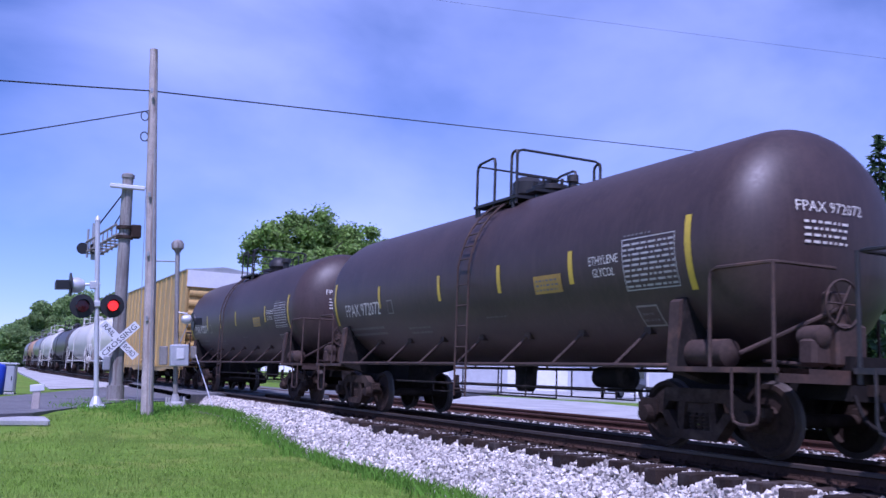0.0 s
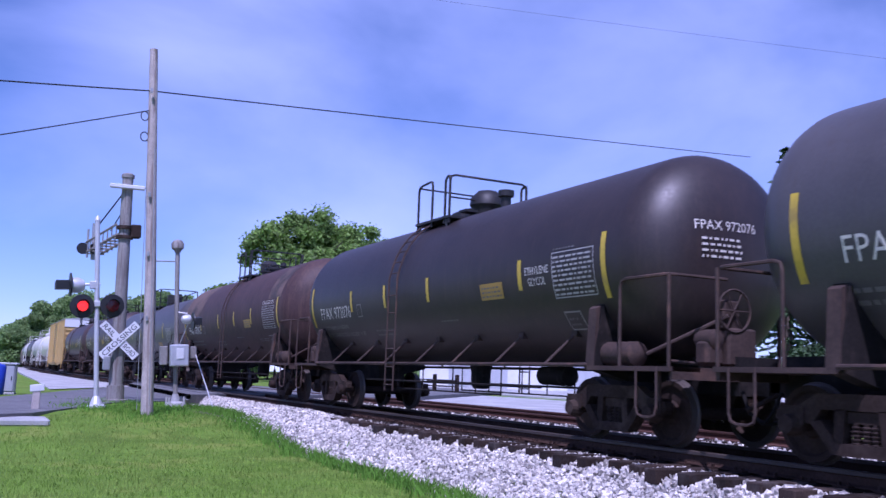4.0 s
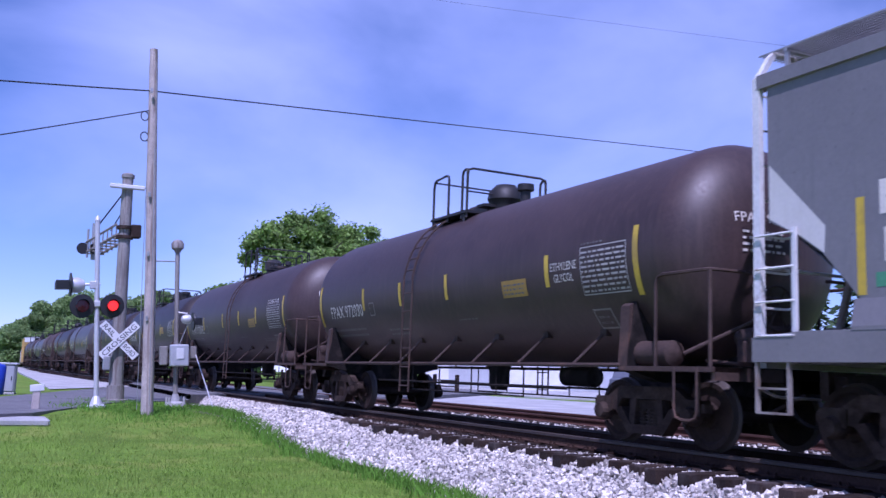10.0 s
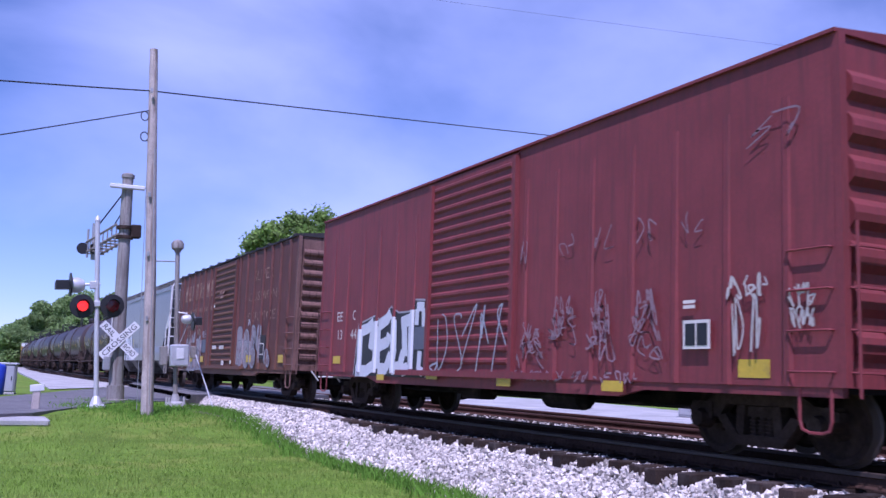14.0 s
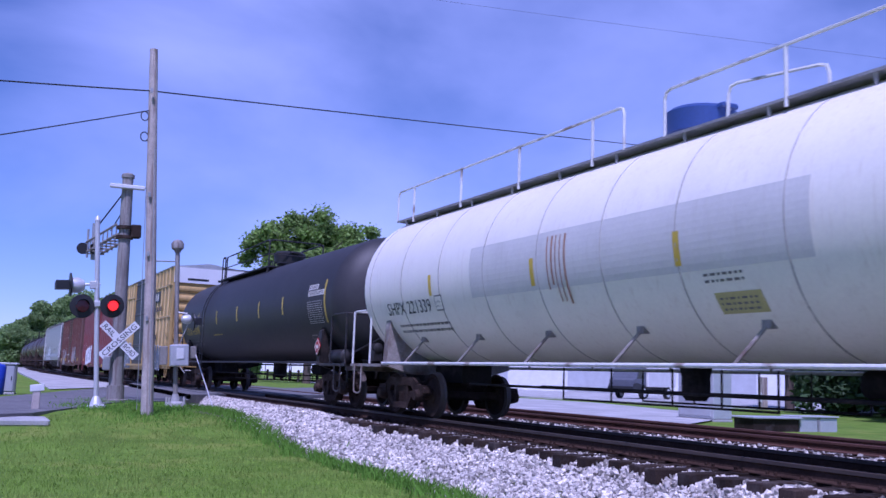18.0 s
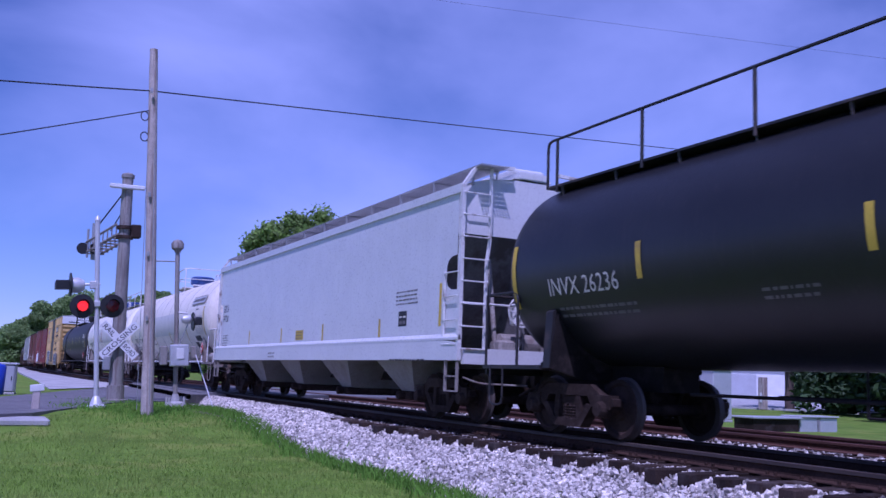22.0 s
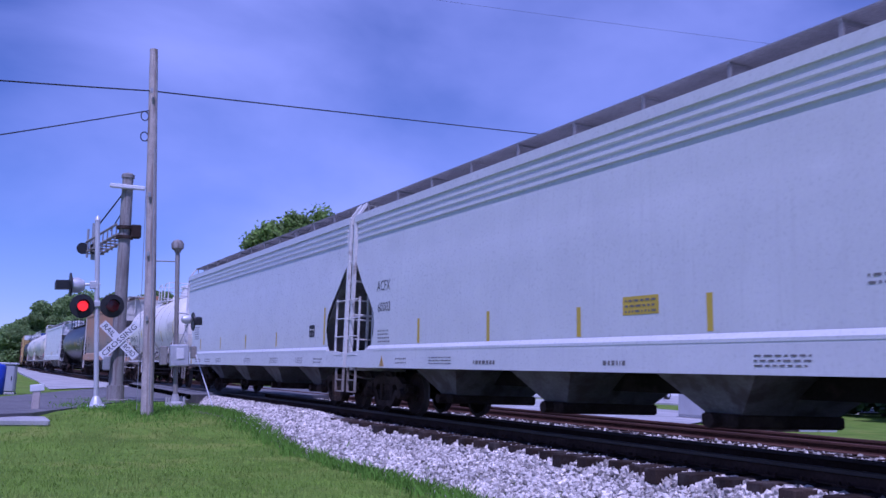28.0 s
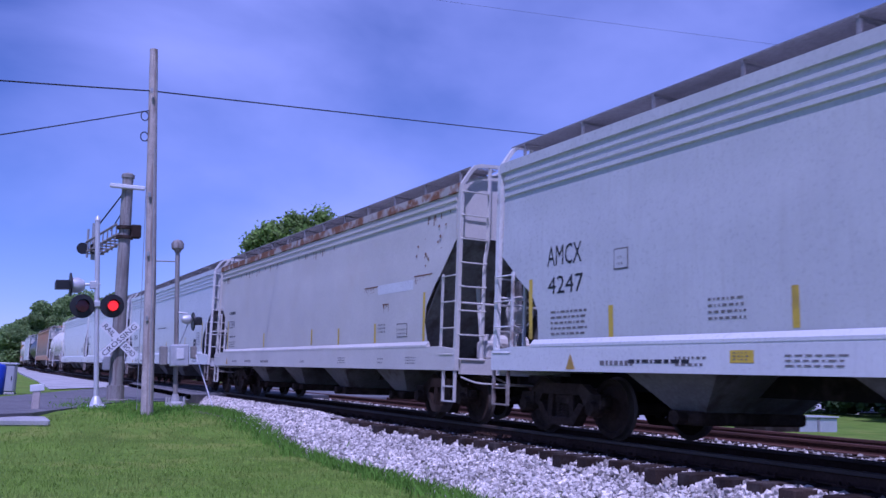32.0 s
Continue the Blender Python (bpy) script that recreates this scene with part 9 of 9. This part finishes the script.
def ties(side, s0, s1, step, label, material, length=2.6, top=-0.172, shift=0.0):
    bed = thing("tie_row", label, "sleepers", kind="structure")
    bm = B()
    rbox(bm, (0, 0, -0.09), (0.225, length, 0.18), 0.012)
    me = part("tie", bm, material, bed, at=(s0, TRACK_Y + side + shift, top)).data
    s = s0 - step
    while s > s1:
        x, y, rz = on_track(s, side)
        ob = shared("tie", me, bed, (x, y + shift + rng.uniform(-0.1, 0.1), top + rng.uniform(-0.012, 0.004)), radians(rz + rng.uniform(-0.9, 0.9)))
        s -= step
    bm = B()
    while s > -150:
        x, y, rz = on_track(s, side)
        box(bm, (x, y, top - 0.09), (0.225, length, 0.18))
        s -= step
    far = part("far_ties", bm, material, bed)
    tagged(far, "sleepers further down the line", kind="stuff")


ties(0.0, 4.0, -30.0, 0.5, "dark creosoted sleepers of the main track", M_TIE, 3.0, shift=-0.2)
ties(SECOND_Y - TRACK_Y, 2.0, -30.0, 0.52, "old sleepers of the siding", M_TIE, 2.6, -0.2)

# tie plates under the near rail
hold = thing("tie_plates", "rusty steel plates under the rails", "tie plates", kind="structure")
bm = B()
box(bm, (0, 0, 0), (0.2, 0.34, 0.02))
for q in (-1, 1):
    for d in (-0.06, 0.06):
        box(bm, (d, q * 0.11, 0.02), (0.03, 0.03, 0.05))
me = part("tie_plate", bm, M_RAIL, hold, at=(-4.0, TRACK_Y - 0.753, -0.164)).data
for i in range(45):
    for off in (-0.753, 0.753):
        shared("tie_plate", me, hold, (-4.5 - i * 0.5, TRACK_Y + off, -0.164))

# crossing planks
for k, (y, w) in enumerate(((TRACK_Y, 1.3), (TRACK_Y + 1.15, 0.5), (TRACK_Y - 1.15, 0.5), (SECOND_Y, 1.3))):
    bm = B()
    rbox(bm, (-42.0, y, -0.09), (17.0, w, 0.14), 0.02)
    tagged(part("crossing_panel", bm, M_ASPHALT), "asphalt filled crossing panel between the rails", "crossing panel", kind="structure")


def stones(name, count, area, size, label, material):
    """Loose stones as one mass: each a small uneven block."""
    r = np.random.RandomState(9)
    base = np.array([(-1, -1, -0.6), (1, -0.8, -0.7), (0.9, 1, -0.6), (-0.8, 0.9, -0.7), (-0.7, -0.6, 0.7), (0.6, -0.8, 0.6), (0.8, 0.6, 0.75), (-0.6, 0.8, 0.6)])
    faces = np.array(BOXF)
    V, F = [], []
    n = 0
    for i in range(count):
        x, y, z = area(r)
        s = size * r.uniform(0.55, 1.35)
        a, b, c = r.uniform(0, 6.28, 3)
        m = np.array(Euler((a, b, c)).to_matrix())
        v = (base * r.uniform(0.7, 1.3, (8, 3)) * s * np.array((1.15, 0.9, 0.8))) @ m.T + (x, y, z)
        V.append(v)
        F.append(faces + n)
        n += 8
    me = bpy.data.meshes.new(name)
    me.from_pydata(np.concatenate(V).tolist(), [], np.concatenate(F).tolist())
    me.materials.append(material)
    return tagged(new(name, me), label, "ballast stones", kind="stuff")


def shoulder(r):
    """A place on the near shoulder of the main bank, denser close to the viewer."""
    x = -2.5 - 32.0 * r.uniform(0, 1) ** 1.1
    u = r.uniform(0, 1) if r.uniform(0, 1) < 0.97 else r.uniform(0.95, 1.12)
    y = 1.38 - 0.5 * heap(x) + u * (foot(x) - 1.38 + 0.5 * heap(x))
    return x, TRACK_Y - y, max(shoulder_z(x, y), ground_z(x, TRACK_Y - y)) + r.uniform(-0.012, 0.025) - (0.0 if y > 1.62 else 0.02)


stones("ballast_stones", 36000, shoulder, 0.027, "loose pale limestone ballast on the near shoulder", M_STONE)


def cribs(r):
    """Pale stone filled in round the outer ends of the sleepers."""
    off = r.uniform(1.05, 1.78)
    return -2.5 - 30.0 * r.uniform(0, 1) ** 1.1, TRACK_Y - off, -0.226 - 0.12 * max(0.0, (off - 1.4) / 0.38) + r.uniform(-0.02, 0.012)


stones("ballast_stones", 13000, cribs, 0.028, "pale ballast filling the gaps round the sleeper ends", M_STONE)


def between(r):
    return -2.0 - 30 * r.uniform(0, 1), TRACK_Y + r.uniform(-1.4, 1.4), -0.26 + r.uniform(-0.02, 0.02)


stones("ballast_stones", 7000, between, 0.034, "darker ballast between the sleepers", mat("oily stone", (0.085, 0.076, 0.07), 0.9, var=0.25, island=0.35, bump=0.3, fine=60))


def siding_bed(r):
    return -3.0 - 40 * r.uniform(0, 1), TRACK_Y + r.uniform(1.9, 7.2), -0.24 + r.uniform(-0.03, 0.02)


stones("ballast_stones", 9000, siding_bed, 0.036, "pale ballast round the siding", M_STONE)


def blades(name, count, area, height, width, material, label):
    r = np.random.RandomState(4)
    V, F = [], []
    for i in range(count):
        x, y = area(r)
        z = ground_z(x, y) - 0.01
        a = r.uniform(0, 6.28)
        h = height * r.uniform(0.5, 1.35)
        lx, ly = r.normal(0, h * 0.35, 2)
        dx, dy = math.cos(a) * width, math.sin(a) * width
        k = len(V)
        V += [(x - dx, y - dy, z), (x + dx, y + dy, z), (x + lx * 0.5 + dx * 0.6, y + ly * 0.5 + dy * 0.6, z + h * 0.65), (x + lx, y + ly, z + h)]
        F += [(k, k + 1, k + 2), (k, k + 2, k + 3)]
    me = bpy.data.meshes.new(name)
    me.from_pydata(V, [], F)
    me.materials.append(material)
    return tagged(new(name, me), label, "grass", kind="stuff")


def lawn(r):
    while True:
        x = -2.5 - 24.0 * r.uniform(0, 1) ** 1.5
        y = r.uniform(-0.2, 6.4)
        if y < 5.9 + 0.25 * noise.noise(Vector((x * 0.7, 1.5, 0))) and not (x < -21.0 - (y - 1.4) * 2.3):
            return x, y


blades("grass", 75000, lawn, 0.055, 0.006, M_BLADE, "short mown green grass blades on the lawn")


bm = B()
prev = None
for i in range(44):
    x = -9.0 - i * 0.5
    y = TRACK_Y - foot(x)
    w = 0.28 + 0.25 * noise.noise(Vector((x * 0.8, 3.0, 0))) + 0.5 * smooth01((-20 - x) / 4)
    row = [bm.verts.new((x, yy, ground_z(x, yy) + 0.012)) for yy in (y + 0.3, y - w * 0.5, y - w)]
    if prev:
        for a in (0, 1):
            bm.faces.new((prev[a], prev[a + 1], row[a + 1], row[a]))
    prev = row
tagged(part("soil_strip", bm, M_DIRT, smooth=True), "bare brown soil along the foot of the stone", "soil", kind="structure")


def verge(r):
    while True:
        x = -4.0 - 21.0 * r.uniform(0, 1)
        y = TRACK_Y - foot(x) - 0.22 + r.normal(0, 0.16) * (1 + noise.noise(Vector((x * 1.3, 1.5, 0))))
        if y > 5.0:
            return x, y


blades("grass", 9000, verge, 0.15, 0.008, M_WEED, "taller grass along the foot of the ballast")


def round_posts(r):
    cx, cy = ((-22.47, 3.91), (-25.0, 3.06), (-29.0, 4.0), (-26.5, 5.3), (-24.0, 4.6))[r.randint(5)]
    return cx + r.normal(0, 0.9), cy + r.normal(0, 0.5)


blades("grass", 4500, round_posts, 0.11, 0.009, M_WEED, "longer unmown grass round the signal posts")


# ---- what moves ----
def motions():
    # the train rolls past at a steady speed
    for car, uc in STOCK:
        walk(car, [(t, pose(*on_track(uc - SPEED * t)[:2], 0, 0, 0, on_track(uc - SPEED * t)[2])) for t in range(0, 33)])
    # wheels turn with the ground they cover; all have one size, so they share one turning
    first = WHEELSETS[0]
    walk(first, [(i / 30, Matrix.Rotation(-SPEED * i / 30 / 0.462, 4, "Y")) for i in range(0, 961)])
    keys = first.animation_data
    for w in WHEELSETS[1:]:
        w.rotation_mode = "QUATERNION"
        w.animation_data_create()
        w.animation_data.action = keys.action
        w.animation_data.action_slot = keys.action_slot
    # the two crossing lamps wink in turn: each glowing lamp swings up to its lens and back
    for k, lamp in enumerate(FLASHERS):
        rows = []
        t = 0.0
        for t0, lit in FLASH:
            on = (lit == k)
            place = pose(0.17 if on else -0.12, 0, 0)
            rows += [(t0, place)]
        out = [rows[0]]
        for a, b in zip(rows, rows[1:]):
            out.append((b[0] - 1 / 30, a[1]))
            out.append(b)
        out.append((32.0, rows[-1][1]))
        walk(lamp, out)


# seconds at which the left (0) or the right (1) lamp comes on
FLASH = [(0.0, 1)] + [(0.6 + 0.8 * i - (0.02 if i % 2 else 0.0), i % 2) for i in range(0, 40)]
motions()
